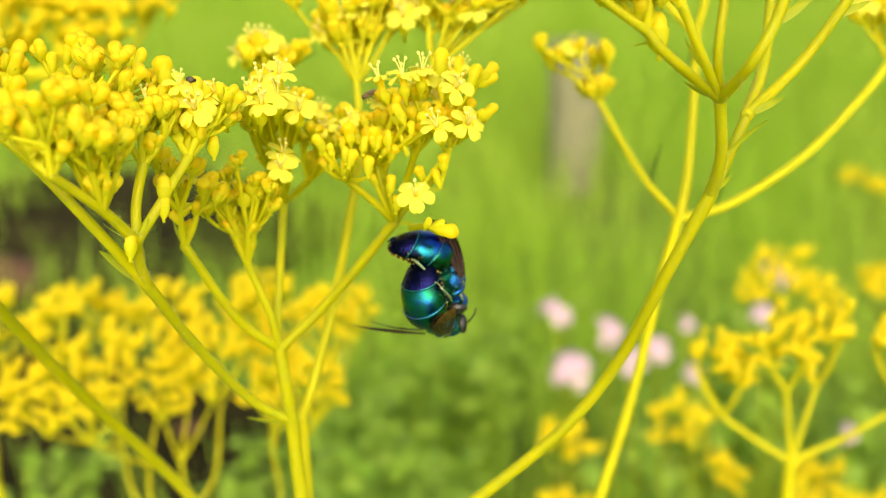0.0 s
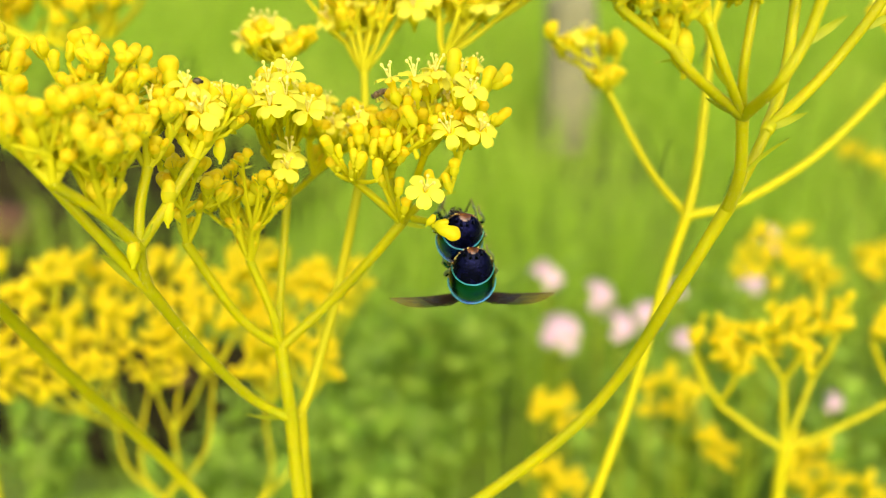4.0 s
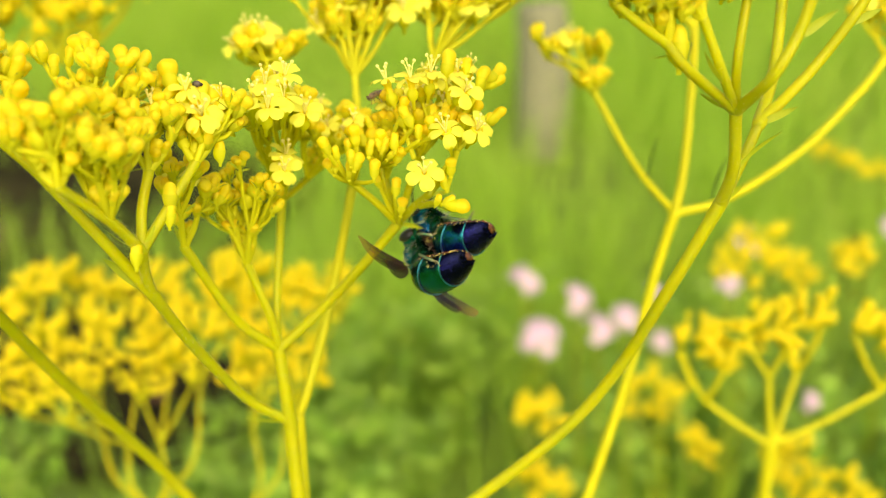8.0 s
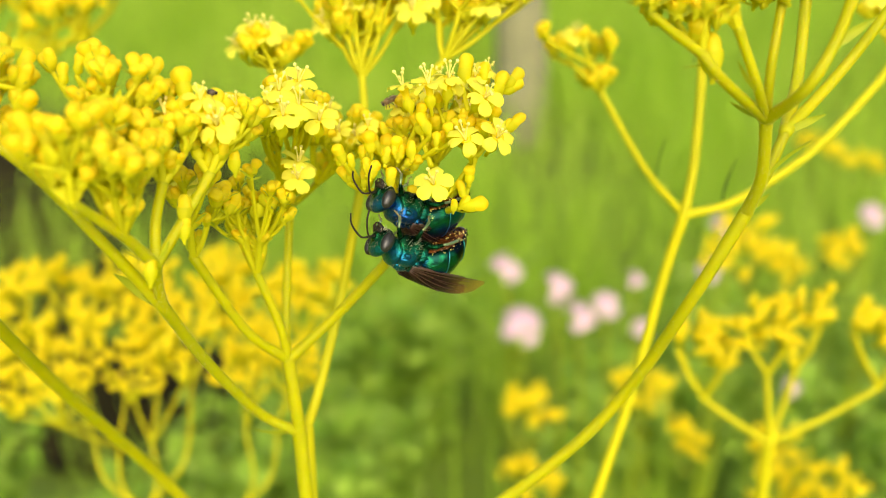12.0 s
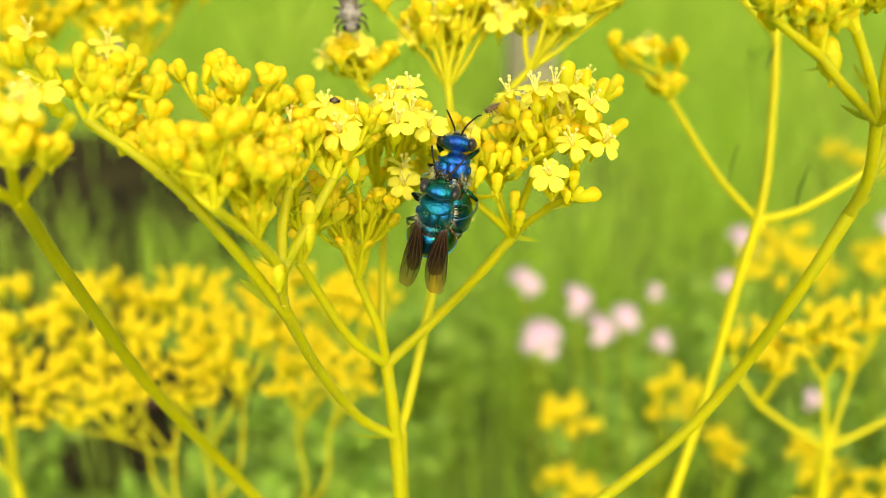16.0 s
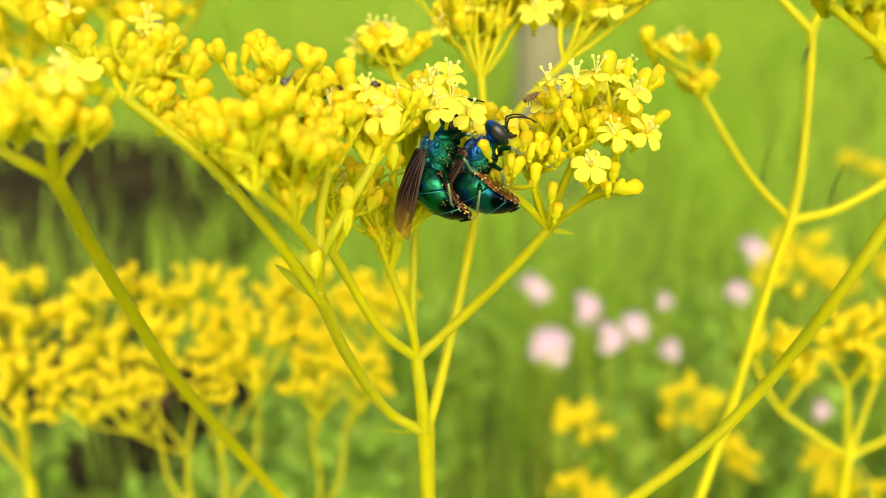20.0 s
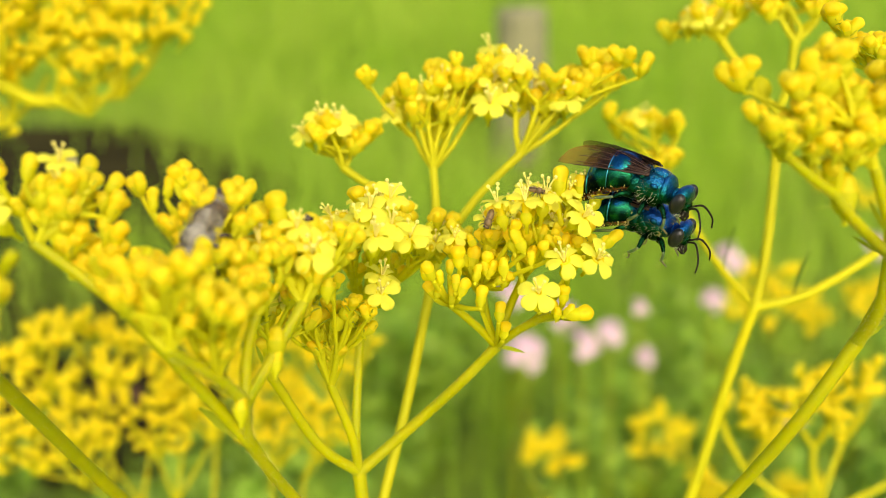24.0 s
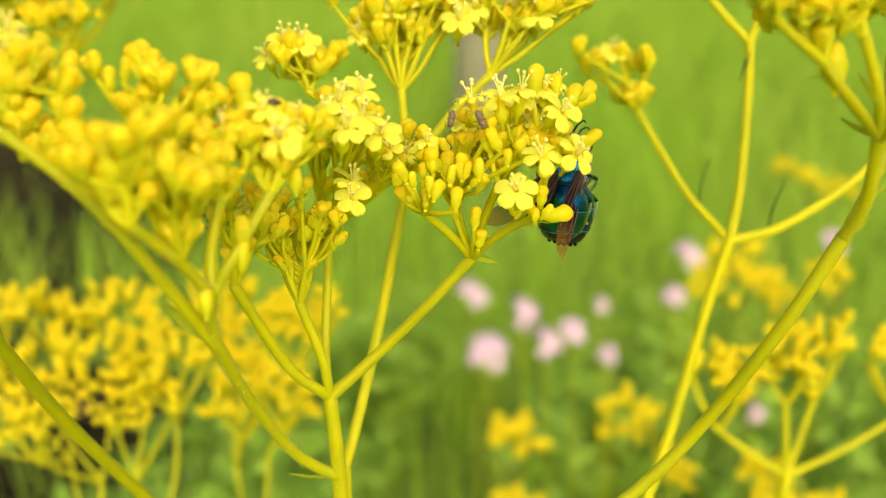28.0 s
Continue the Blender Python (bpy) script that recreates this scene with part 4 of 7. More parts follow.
umbel(rp, tops[2], P(26.7, -19.0, 24.2), 4.6, 4, 4.6, 4, 3, 54, 0.34, 0.0, 1.0)
umbel(rp, tops[3], P(28.4, -22.0, 26.2), 5.0, 4, 4.6, 4, 3, 55, 0.34, 0.0, 1.0)
umbel(rp, tops[4], P(33.4, -2.0, 33.0), 5.5, 5, 4.0, 4, 3, 56, 0.34, 0.0, 1.0)
umbel(rp, tops[5], P(39.6, -5.0, 30.9), 5.0, 4, 4.6, 4, 3, 57, 0.34, 0.0, 1.0)
for at, way, s in ((R_N1, D(-0.95, -0.1, 0.25), 1.1), (R_N1, D(0.8, -0.3, 0.4), 0.7), (R_N2, D(0.7, -0.3, 0.6), 0.9), (R_N3, D(0.9, -0.1, 0.4), 1.2), (P(25.1, -21.0, 16.4), D(-0.95, 0, 0.15), 1.0), (P(33.5, -21.0, 17.6), D(0.8, 0, 0.6), 1.3), (P(31.6, -11.0, 8.1), D(0.6, -0.2, 0.8), 1.6), (P(28.0, -20.0, 14.5), D(-0.6, 0, 0.7), 0.9), (P(43.8, -5.0, 21.9), D(0.9, 0, 0.5), 1.3)):
    add_bract(rp, at, way, s)
add_bud(rp, P(24.3, -21.0, 19.2), UP, 1.3, 3)

# ---- the plant behind it, blurred ----
BP0 = P(24.7, 46.0, -39.0)
bp = thing("flowering_plant", to_ground(BP0, (-0.01, 0.02))[0], "out-of-focus yellow umbel plant with thin forked stems", "plant", "yellow umbel plants")
FORK = P(36.6, 38.0, 4.9)
stem(bp, to_ground(BP0, (-0.01, 0.02)), 2.2, 1.0, "lower_stem", STEM_FAR)
stem(bp, [BP0, P(30.5, 44.0, -20.7), P(34.4, 40.0, -3.3), FORK], 0.75, 0.68, "stem", STEM_FAR)
BS = P(27.1, 47.2, 22.3)
stem(bp, [FORK, P(32.2, 42.0, 11.3), BS], 0.52, 0.46, "branch", STEM_FAR)
umbel(bp, BS, P(23.7, 47.0, 31.2), 8.0, 5, 4.5, 4, 2, 61, 0.5, 0.05, 1.15, whole=True, mat=STEM_FAR)
umbel(bp, BS, P(26.5, 47.0, 25.2), 3.4, 3, 2.6, 3, 2, 62, 0.45, 0.0, 1.0, whole=True, mat=STEM_FAR)
BU = P(39.2, 38.0, 29.9)
stem(bp, [FORK, P(37.9, 38.0, 11.5), P(39.0, 38.0, 23.8), BU], 0.66, 0.58, "branch", STEM_FAR)
BU2, BU3 = P(32.4, 40.0, 39.2), P(40.5, 36.0, 38.6)
stem(bp, [BU, P(35.8, 39.0, 34.0), BU2], 0.6, 0.55, "branch", STEM_FAR)
stem(bp, [BU, P(40.2, 37.0, 33.7), BU3], 0.6, 0.55, "branch", STEM_FAR)
umbel(bp, BU2, P(30.1, 40.0, 42.8), 6.5, 5, 4.5, 4, 3, 63, 0.45, 0.1, 1.1, whole=True, mat=STEM_FAR)
umbel(bp, BU3, P(41.9, 38.0, 45.5), 7.0, 5, 5.0, 4, 3, 64, 0.45, 0.1, 1.1, whole=True, mat=STEM_FAR)
BR = P(65.9, 40.0, 26.2)
stem(bp, [FORK, P(43.5, 38.0, 6.8), P(53.3, 38.0, 13.0), P(62.0, 39.0, 21.5), BR], 0.62, 0.56, "branch", STEM_FAR)
umbel(bp, BR, P(67.8, 40.0, 34.5), 7, 5, 5, 4, 3, 65, 0.45, 0.1, 1.1, whole=True, mat=STEM_FAR)
LEAFLET = material("leaflet_dark_green", (0.07, 0.14, 0.015), 0.5, vary=0.3, scale=300, base2=(0.12, 0.20, 0.02), through=0.2, spec=0.2)
DARK = BRACT_MESH.copy()
DARK.materials.clear()
for at, way, s in ((P(41.5, 38.0, 6.5), D(0.12, 0, 1), 2.0), (P(33.4, 41.0, 9.6), D(0.02, 0, 1), 1.9), (BU, D(-0.1, -0.2, -1), 1.8)):
    b = part_of("leaflet", DARK, LEAFLET, bp, "narrow dark green leaflet")
    place(b, aim(at, way, s, 1.2))


# ---- yellow umbels farther back ----
def far_head_mesh(seed, wide, tall, n):
    """A dense flat-topped flower head as one mesh of small buds."""
    rnd = random.Random(seed)
    bm = bmesh.new()
    clumps = [(j * 2.4 + rnd.uniform(-0.3, 0.3), sqrt((j + rnd.uniform(0.1, 0.9)) / (n // 8)), rnd.uniform(0.5, 1.0)) for j in range(n // 8)]
    for i in range(n):
        a, q, lift = clumps[i % len(clumps)]
        c = Vector((cos(a) * q * wide + rnd.gauss(0, 1.3), sin(a) * q * wide + rnd.gauss(0, 1.3), tall * (1 - 0.7 * q * q) * lift + rnd.uniform(-0.35, 0.15) * tall))
        m = aim(c * MM, Vector((cos(a) * q, sin(a) * q, 1.2)), 1.0)
        s = rnd.uniform(0.65, 1.1)
        lathe(bm, [(z * s * MM, r * s * MM, k) for z, r, k in ((-3.4, 0.15, 1), (-1.6, 0.2, 1), (-1.0, 0.55, 1), (0.0, 0.75, 0), (0.8, 0.95, 0), (1.4, 0.7, 0), (1.7, 0.1, 0))], 6, axis=m)
    me = bpy.data.meshes.new("flower_head")
    bm.to_mesh(me)
    bm.free()
    for m in (BUD_FAR, OVARY):
        me.materials.append(m)
    me.polygons.foreach_set("use_smooth", [True] * len(me.polygons))
    return me


HEADS = [far_head_mesh(71, 8.0, 4.0, 76), far_head_mesh(72, 10.5, 3.6, 100), far_head_mesh(73, 5.6, 4.0, 52)]


def far_plant(label, fork, heads, sway=(0.0, 0.03), thick=1.1, via=None, green=STEM_FAR):
    """A plant with one fork and several heads on curved arms; heads: place, mesh, size."""
    course = to_ground(via, sway) + [fork] if via else to_ground(fork, sway)
    t = thing("flowering_plant", course[0], label, "plant", "yellow umbel plants")
    stem(t, course, thick * 1.8, thick, "stem", green)
    rnd = random.Random(len(heads) * 31 + int(fork.x * 1e5))
    row = sorted(heads, key=lambda h: h[0].x)
    near = {}
    for i in range(0, len(row), 3):
        some = row[i:i + 3]
        if len(row) < 6:
            near.update((id(h), fork) for h in some)
            continue
        mid = sum((h[0] for h in some), Vector()) / len(some)
        node = fork.lerp(mid, rnd.uniform(0.45, 0.62)) - UP * 0.004
        bow = fork.lerp(node, 0.5) + (D(math.copysign(1, mid.x - fork.x), 0, -0.7) * 0.16 * (node - fork).length)
        stem(t, [fork, bow, node], thick * 0.85, thick * 0.7, "branch", green)
        for h in some:
            near[id(h)] = node
    for h in heads:
        at, k, s = h
        node = near[id(h)]
        base = at - UP * 0.010 * s
        stem(t, [node, node.lerp(base, 0.5) - UP * 0.025 * (base - node).length, base], thick * 0.66, thick * 0.5, "branch", green)
        for e in range(4):
            a = e * 1.57 + 0.5
            tip = at + (D(cos(a), sin(a), 0) * 0.0065 - UP * 0.0005) * s
            stem(t, [base, base.lerp(tip, 0.5) + D(cos(a), sin(a), 0) * 0.0008, tip], 0.6 * s, 0.4 * s, "twig", green, sides=6, steps=3)
        h = part_of("flower_head", HEADS[k], None, t)
        place(h, aim(at, UP + D(sin(at.x * 900) * 0.1, -0.15, 0), s, at.x * 3000))
    return t


far_plant("out-of-focus yellow umbel plant with three flower heads", P(69.4, 103.2, -39.5),
          [(P(57.0, 105.0, -20.6), 2, 1.05), (P(68.0, 100.0, -16.6), 0, 0.9), (P(74.5, 103.0, -15.6), 0, 0.95), (P(91.9, 105.0, -18.0), 2, 1.1)])
far_plant("blurred golden umbel plant low in the meadow", P(120.0, 260.0, -27.7), [(P(109.3, 250.0, -7.1), 1, 1.3), (P(125.8, 260.0, -12.3), 0, 1.0), (P(145.2, 260.0, -7.6), 2, 1.3)], thick=0.5, green=STEM_LOW)
far_plant("blurred golden umbel plant low in the meadow", P(79.1, 270.0, -95.8), [(P(37.6, 260.0, -60.8), 2, 1.6), (P(77.3, 270.0, -56.9), 0, 1.4), (P(91.7, 260.0, -72.0), 2, 1.2), (P(36.5, 240.0, -80.2), 2, 1.5)], thick=0.5, green=STEM_LOW)
far_plant("blurred golden umbel plant low in the meadow", P(105.6, 200.0, -94.1), [(P(105.6, 200.0, -74.6), 1, 1.2), (P(114.9, 190.0, -70.6), 0, 1.0), (P(123.7, 260.0, -74.2), 2, 1.4)], thick=0.5, green=STEM_LOW)
far_plant("faint blurred golden umbel plant deep in the meadow", P(210.9, 430.0, -19.3), [(P(204.4, 420.0, 35.3), 1, 0.9), (P(226.6, 430.0, 31.5), 0, 0.9), (P(186.9, 410.0, 41.0), 2, 0.9)], thick=0.5, green=STEM_LOW)
# the wide plant on the left
LFORK = P(-59.4, 130.0, -59.2)
far_plant("wide out-of-focus golden umbel plant with many flower heads", LFORK,
          [(P(-84.7, 123.0, -27.0), 1, 1.0), (P(-84.7, 130.0, -10.6), 0, 1.05), (P(-73.3, 125.0, -20.1), 0, 0.95), (P(-74.4, 140.0, -11.3), 2, 1.1), (P(-62.0, 135.0, -9.2), 0, 1.0), (P(-60.1, 125.0, -25.1), 1, 0.9),
           (P(-49.1, 125.0, -20.3), 0, 1.0), (P(-72.4, 115.0, -29.5), 0, 0.8), (P(-44.1, 140.0, -9.0), 1, 0.9), (P(-55.2, 130.0, -15.8), 2, 0.9)], (0.01, 0.03), 0.55)
far_plant("out-of-focus golden umbel plant with crowded heads", P(-39.3, 135.0, -60.8), [(P(-35.6, 130.0, -27.8), 0, 0.9), (P(-26.9, 130.0, -26.0), 0, 0.9), (P(-35.8, 140.0, -11.6), 0, 1.05), (P(-25.5, 140.0, -13.0), 2, 1.0), (P(-19.5, 145.0, -9.4), 2, 0.75), (P(-38.7, 134.0, -20.1), 2, 0.9)], (0.0, 0.03), 0.5)
far_plant("out-of-focus golden umbel plant with crowded heads", P(-99.1, 130.0, -50.1), [(P(-108.9, 125.0, -22.2), 1, 1.2), (P(-101.1, 130.0, -13.0), 0, 1.2), (P(-97.4, 120.0, -27.7), 0, 1.0), (P(-118.2, 130.0, -10.4), 1, 1.2)])
far_plant("tall blurred golden umbel plant", P(-70.7, 92.0, 36.1), [(P(-69.3, 90.0, 51.0), 1, 1.0), (P(-59.2, 92.0, 48.2), 0, 1.1), (P(-63.7, 88.0, 41.5), 2, 0.8), (P(-53.4, 92.0, 53.8), 1, 0.8), (P(-80.6, 92.0, 47.8), 1, 1.0)], (-0.1, 0.1), via=P(-103.3, 92.0, 20.8))
far_plant("tall blurred golden umbel plant", P(-92.0, 95.0, 27.3), [(P(-85.5, 95.0, 46.0), 1, 1.0), (P(-79.3, 95.0, 41.8), 2, 0.9), (P(-88.8, 95.0, 34.5), 0, 0.9)], (-0.1, 0.1), via=P(-123.6, 95.0, 4.5))

# ---- the stem that crosses in front on the left ----
LF0 = P(-25.6, 44.0, -40.7)
lf = thing("flowering_plant", to_ground(LF0, (0.02, 0.0))[0], "leaning yellow umbel plant standing close by, its cluster blurred", "plant", "yellow umbel plants")
LFF = P(-36.8, -28.5, 6.5)
stem(lf, to_ground(LF0, (0.02, 0.0)), 2.0, 0.9, "lower_stem", STEM)
stem(lf, [LF0, P(-33.1, 38.0, -29.4), P(-38.5, 15.0, -13.8), P(-38.9, -10.0, -0.6), LFF], 0.85, 0.55, fuzz=300)
LFA = P(-32.4, -30.0, 12.2)
stem(lf, [LFF, P(-34.8, -29.0, 9.0), LFA], 0.5, 0.42, "branch")
LFB, LFC = P(-39.6, -32.0, 8.5), P(-35.5, -33.0, 8.7)
stem(lf, [LFF, P(-37.8, -31.0, 7.3), LFB], 0.5, 0.45, "branch")
stem(lf, [LFF, P(-36.1, -31.0, 7.7), LFC], 0.45, 0.4, "branch")
umbel(lf, LFC, P(-35.6, -33.0, 10.8), 4.5, 3, 3.5, 4, 3, 81, 0.34, 0.05, 1.0)
umbel(lf, LFB, P(-41.0, -33.0, 11.4), 5, 4, 4, 4, 3, 82, 0.34, 0.05, 1.0)

# a pale withered flower standing up in the far left cluster
WITHER = material("withered_petal", (0.72, 0.66, 0.30), 0.6, vary=0.15, scale=900, base2=(0.50, 0.46, 0.40), through=0.3)
for k, at in enumerate((P(-32.7, -20.0, 18.1), P(-31.8, -20.0, 18.2))):
    me = PETALS[k].copy()
    me.materials.clear()
    p = part_of("withered_petal", me, WITHER, main, "pale withered petal standing upright")
    place(p, Matrix.Translation(at) @ (Matrix((D(0.1 - 0.2 * k, 0, 1), D(1, 0, 0), D(0, 1, 0))).transposed().to_4x4()) @ Matrix.Scale(0.55, 4))


# ---- the wasps ----
def chitin(name, stops, low, high, metal=0.95, rough=0.26, pits=0.5, grain=5600):
    """Metallic insect armour, pitted, whose colour runs from the flanks (low, metres), darkened as if in shade, to the
    back (high) and drifts in patches.
    """
    m = bpy.data.materials.new(name)
    m.use_nodes = True
    nt = m.node_tree
    b = nt.nodes["Principled BSDF"]
    b.inputs["Metallic"].default_value = metal
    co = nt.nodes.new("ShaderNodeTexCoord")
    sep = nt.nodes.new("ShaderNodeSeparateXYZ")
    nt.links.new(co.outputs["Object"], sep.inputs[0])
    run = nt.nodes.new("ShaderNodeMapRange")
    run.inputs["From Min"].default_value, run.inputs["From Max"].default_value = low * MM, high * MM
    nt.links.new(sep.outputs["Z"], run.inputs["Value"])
    n = nt.nodes.new("ShaderNodeTexNoise")
    n.inputs["Scale"].default_value, n.inputs["Detail"].default_value = 520, 7
    nt.links.new(co.outputs["Object"], n.inputs["Vector"])
    drift = nt.nodes.new("ShaderNodeMath")
    drift.operation = 'MULTIPLY_ADD'
    drift.inputs[1].default_value, drift.inputs[2].default_value = 1.5, -0.75
    nt.links.new(n.outputs["Fac"], drift.inputs[0])
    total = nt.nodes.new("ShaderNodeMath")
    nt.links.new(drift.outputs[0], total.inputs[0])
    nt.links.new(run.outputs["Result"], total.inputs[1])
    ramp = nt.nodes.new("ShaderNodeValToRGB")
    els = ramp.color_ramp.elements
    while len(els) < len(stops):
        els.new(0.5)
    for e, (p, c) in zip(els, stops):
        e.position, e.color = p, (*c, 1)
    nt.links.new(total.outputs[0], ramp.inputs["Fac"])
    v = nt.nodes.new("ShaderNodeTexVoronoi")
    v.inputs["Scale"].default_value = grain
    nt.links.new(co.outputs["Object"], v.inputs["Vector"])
    # shade of the pits put into the colour: each cell's middle darkens
    pit_shade = nt.nodes.new("ShaderNodeMapRange")
    pit_shade.inputs["From Min"].default_value, pit_shade.inputs["From Max"].default_value = 0.05, 0.45
    pit_shade.inputs["To Min"].default_value = 1.0 - pits
    nt.links.new(v.outputs["Distance"], pit_shade.inputs["Value"])
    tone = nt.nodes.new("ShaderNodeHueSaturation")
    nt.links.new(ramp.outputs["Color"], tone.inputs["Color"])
    nt.links.new(pit_shade.outputs["Result"], tone.inputs["Value"])
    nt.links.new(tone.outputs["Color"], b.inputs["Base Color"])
    gloss = nt.nodes.new("ShaderNodeMapRange")
    gloss.inputs["To Min"].default_value, gloss.inputs["To Max"].default_value = rough * 0.7, rough * 1.5
    nt.links.new(n.outputs["Fac"], gloss.inputs["Value"])
    nt.links.new(gloss.outputs["Result"], b.inputs["Roughness"])
    bp = nt.nodes.new("ShaderNodeBump")
    bp.inputs["Strength"].default_value, bp.inputs["Distance"].default_value = pits, 0.00035 * pits
    fine = nt.nodes.new("ShaderNodeTexNoise")
    fine.inputs["Scale"].default_value, fine.inputs["Detail"].default_value = grain * 0.8, 3
    nt.links.new(co.outputs["Object"], fine.inputs["Vector"])
    nt.links.new(fine.outputs["Fac"], bp.inputs["Height"])
    nt.links.new(bp.outputs["Normal"], b.inputs["Normal"])
    return m


AMBER = material("belly_amber", (0.16, 0.048, 0.008), 0.22, vary=0.3, scale=900, base2=(0.018, 0.008, 0.004), bump=0.4, bump_scale=3000, spec=0.6)
# green flanks to blue back; shade of the underside painted into the low stops
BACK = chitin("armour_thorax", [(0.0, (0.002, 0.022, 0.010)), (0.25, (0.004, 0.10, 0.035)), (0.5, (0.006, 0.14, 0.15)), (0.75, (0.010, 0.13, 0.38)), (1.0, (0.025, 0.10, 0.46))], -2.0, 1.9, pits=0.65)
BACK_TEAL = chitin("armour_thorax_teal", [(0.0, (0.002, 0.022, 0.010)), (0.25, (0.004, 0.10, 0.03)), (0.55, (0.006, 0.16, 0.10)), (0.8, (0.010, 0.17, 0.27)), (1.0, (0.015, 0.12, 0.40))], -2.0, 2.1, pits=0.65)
# greener hues for the sides, with shade darkened into the colour
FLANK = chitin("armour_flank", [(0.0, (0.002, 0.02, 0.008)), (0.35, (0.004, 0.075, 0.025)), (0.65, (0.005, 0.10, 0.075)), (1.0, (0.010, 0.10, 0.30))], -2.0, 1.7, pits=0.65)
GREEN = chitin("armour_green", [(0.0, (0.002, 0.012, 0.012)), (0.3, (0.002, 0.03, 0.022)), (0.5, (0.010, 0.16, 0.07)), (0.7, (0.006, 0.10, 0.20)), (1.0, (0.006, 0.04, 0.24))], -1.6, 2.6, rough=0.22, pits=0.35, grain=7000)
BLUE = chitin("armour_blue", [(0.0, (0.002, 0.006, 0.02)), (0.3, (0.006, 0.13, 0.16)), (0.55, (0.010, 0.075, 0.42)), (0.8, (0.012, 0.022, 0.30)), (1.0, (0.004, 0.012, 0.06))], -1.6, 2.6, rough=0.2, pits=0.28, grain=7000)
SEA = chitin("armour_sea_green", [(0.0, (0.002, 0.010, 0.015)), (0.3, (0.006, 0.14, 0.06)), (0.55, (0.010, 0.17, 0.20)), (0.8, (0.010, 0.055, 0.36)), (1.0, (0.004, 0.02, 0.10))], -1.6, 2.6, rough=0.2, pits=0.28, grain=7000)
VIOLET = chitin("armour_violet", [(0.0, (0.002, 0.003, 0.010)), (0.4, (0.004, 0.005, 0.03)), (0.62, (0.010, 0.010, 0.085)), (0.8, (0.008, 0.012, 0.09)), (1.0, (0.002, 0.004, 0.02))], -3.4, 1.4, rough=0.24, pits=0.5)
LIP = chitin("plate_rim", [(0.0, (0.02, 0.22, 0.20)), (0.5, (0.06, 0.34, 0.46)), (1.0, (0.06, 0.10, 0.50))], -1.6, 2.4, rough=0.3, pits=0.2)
BELLY = material("belly_black", (0.010, 0.010, 0.010), 0.55, vary=0.3, scale=900, base2=(0.03, 0.018, 0.008), bump=0.4, bump_scale=3000, spec=0.2)
EYE = material("eye_dark", (0.010, 0.011, 0.010), 0.3, vary=0.2, scale=2500, base2=(0.022, 0.020, 0.018), bump=0.2, bump_scale=9000)
LEG = material("leg_bronze", (0.10, 0.26, 0.13), 0.35, metal=0.6, vary=0.3, scale=1500, base2=(0.32, 0.31, 0.15), bump=0.3, bump_scale=4000)
TARSUS = material("tarsus_straw", (0.34, 0.31, 0.12), 0.6, vary=0.3, scale=1500, base2=(0.14, 0.12, 0.05))
HAIR = material("pale_hair", (0.62, 0.60, 0.40), 0.6, vary=0.3, scale=900, through=0.3)
POLLEN = material("pollen_yellow", (0.72, 0.58, 0.10), 0.8, vary=0.3, scale=2500, base2=(0.60, 0.50, 0.16))
VEIN = material("wing_vein", (0.05, 0.02, 0.01), 0.5, vary=0.2, scale=900)


def membrane():
    """Smoky amber wing skin, clear enough to see through, gently rippled."""
    m = bpy.data.materials.new("wing_membrane")
    m.use_nodes = True
    nt = m.node_tree
    b = nt.nodes["Principled BSDF"]
    co = nt.nodes.new("ShaderNodeTexCoord")
    n = nt.nodes.new("ShaderNodeTexNoise")
    n.inputs["Scale"].default_value = 500
    nt.links.new(co.outputs["Object"], n.inputs["Vector"])
    ramp = nt.nodes.new("ShaderNodeValToRGB")
    ramp.color_ramp.elements[0].color, ramp.color_ramp.elements[1].color = (0.010, 0.006, 0.007, 1), (0.045, 0.020, 0.012, 1)
    nt.links.new(n.outputs["Fac"], ramp.inputs["Fac"])
    tip = nt.nodes.new("ShaderNodeMixRGB")
    tip.inputs["Color2"].default_value = (0.30, 0.125, 0.022, 1)
    nt.links.new(ramp.outputs["Color"], tip.inputs["Color1"])
    b.inputs["Roughness"].default_value = 0.3
    b.inputs["Specular IOR Level"].default_value = 0.12
    sep = nt.nodes.new("ShaderNodeSeparateXYZ")
    nt.links.new(co.outputs["Object"], sep.inputs[0])
    clear = nt.nodes.new("ShaderNodeMapRange")
    clear.inputs["From Min"].default_value, clear.inputs["From Max"].default_value = -0.0084, -0.001
    clear.inputs["To Min"].default_value, clear.inputs["To Max"].default_value = 0.50, 0.90
    nt.links.new(sep.outputs["X"], clear.inputs["Value"])
    nt.links.new(clear.outputs["Result"], b.inputs["Alpha"])
    far = nt.nodes.new("ShaderNodeMapRange")
    far.inputs["From Min"].default_value, far.inputs["From Max"].default_value = -0.0045, -0.0084
    nt.links.new(sep.outputs["X"], far.inputs["Value"])
    nt.links.new(far.outputs["Result"], tip.inputs["Fac"])
    nt.links.new(tip.outputs["Color"], b.inputs["Base Color"])
    tr = nt.nodes.new("ShaderNodeBsdfTranslucent")
    nt.links.new(tip.outputs["Color"], tr.inputs["Color"])
    mix = nt.nodes.new("ShaderNodeMixShader")
    mix.inputs[0].default_value = 0.16
    nt.links.new(b.outputs[0], mix.inputs[1])
    nt.links.new(tr.outputs[0], mix.inputs[2])
    nt.links.new(mix.outputs[0], nt.nodes["Material Output"].inputs["Surface"])
    return m


WING = membrane()


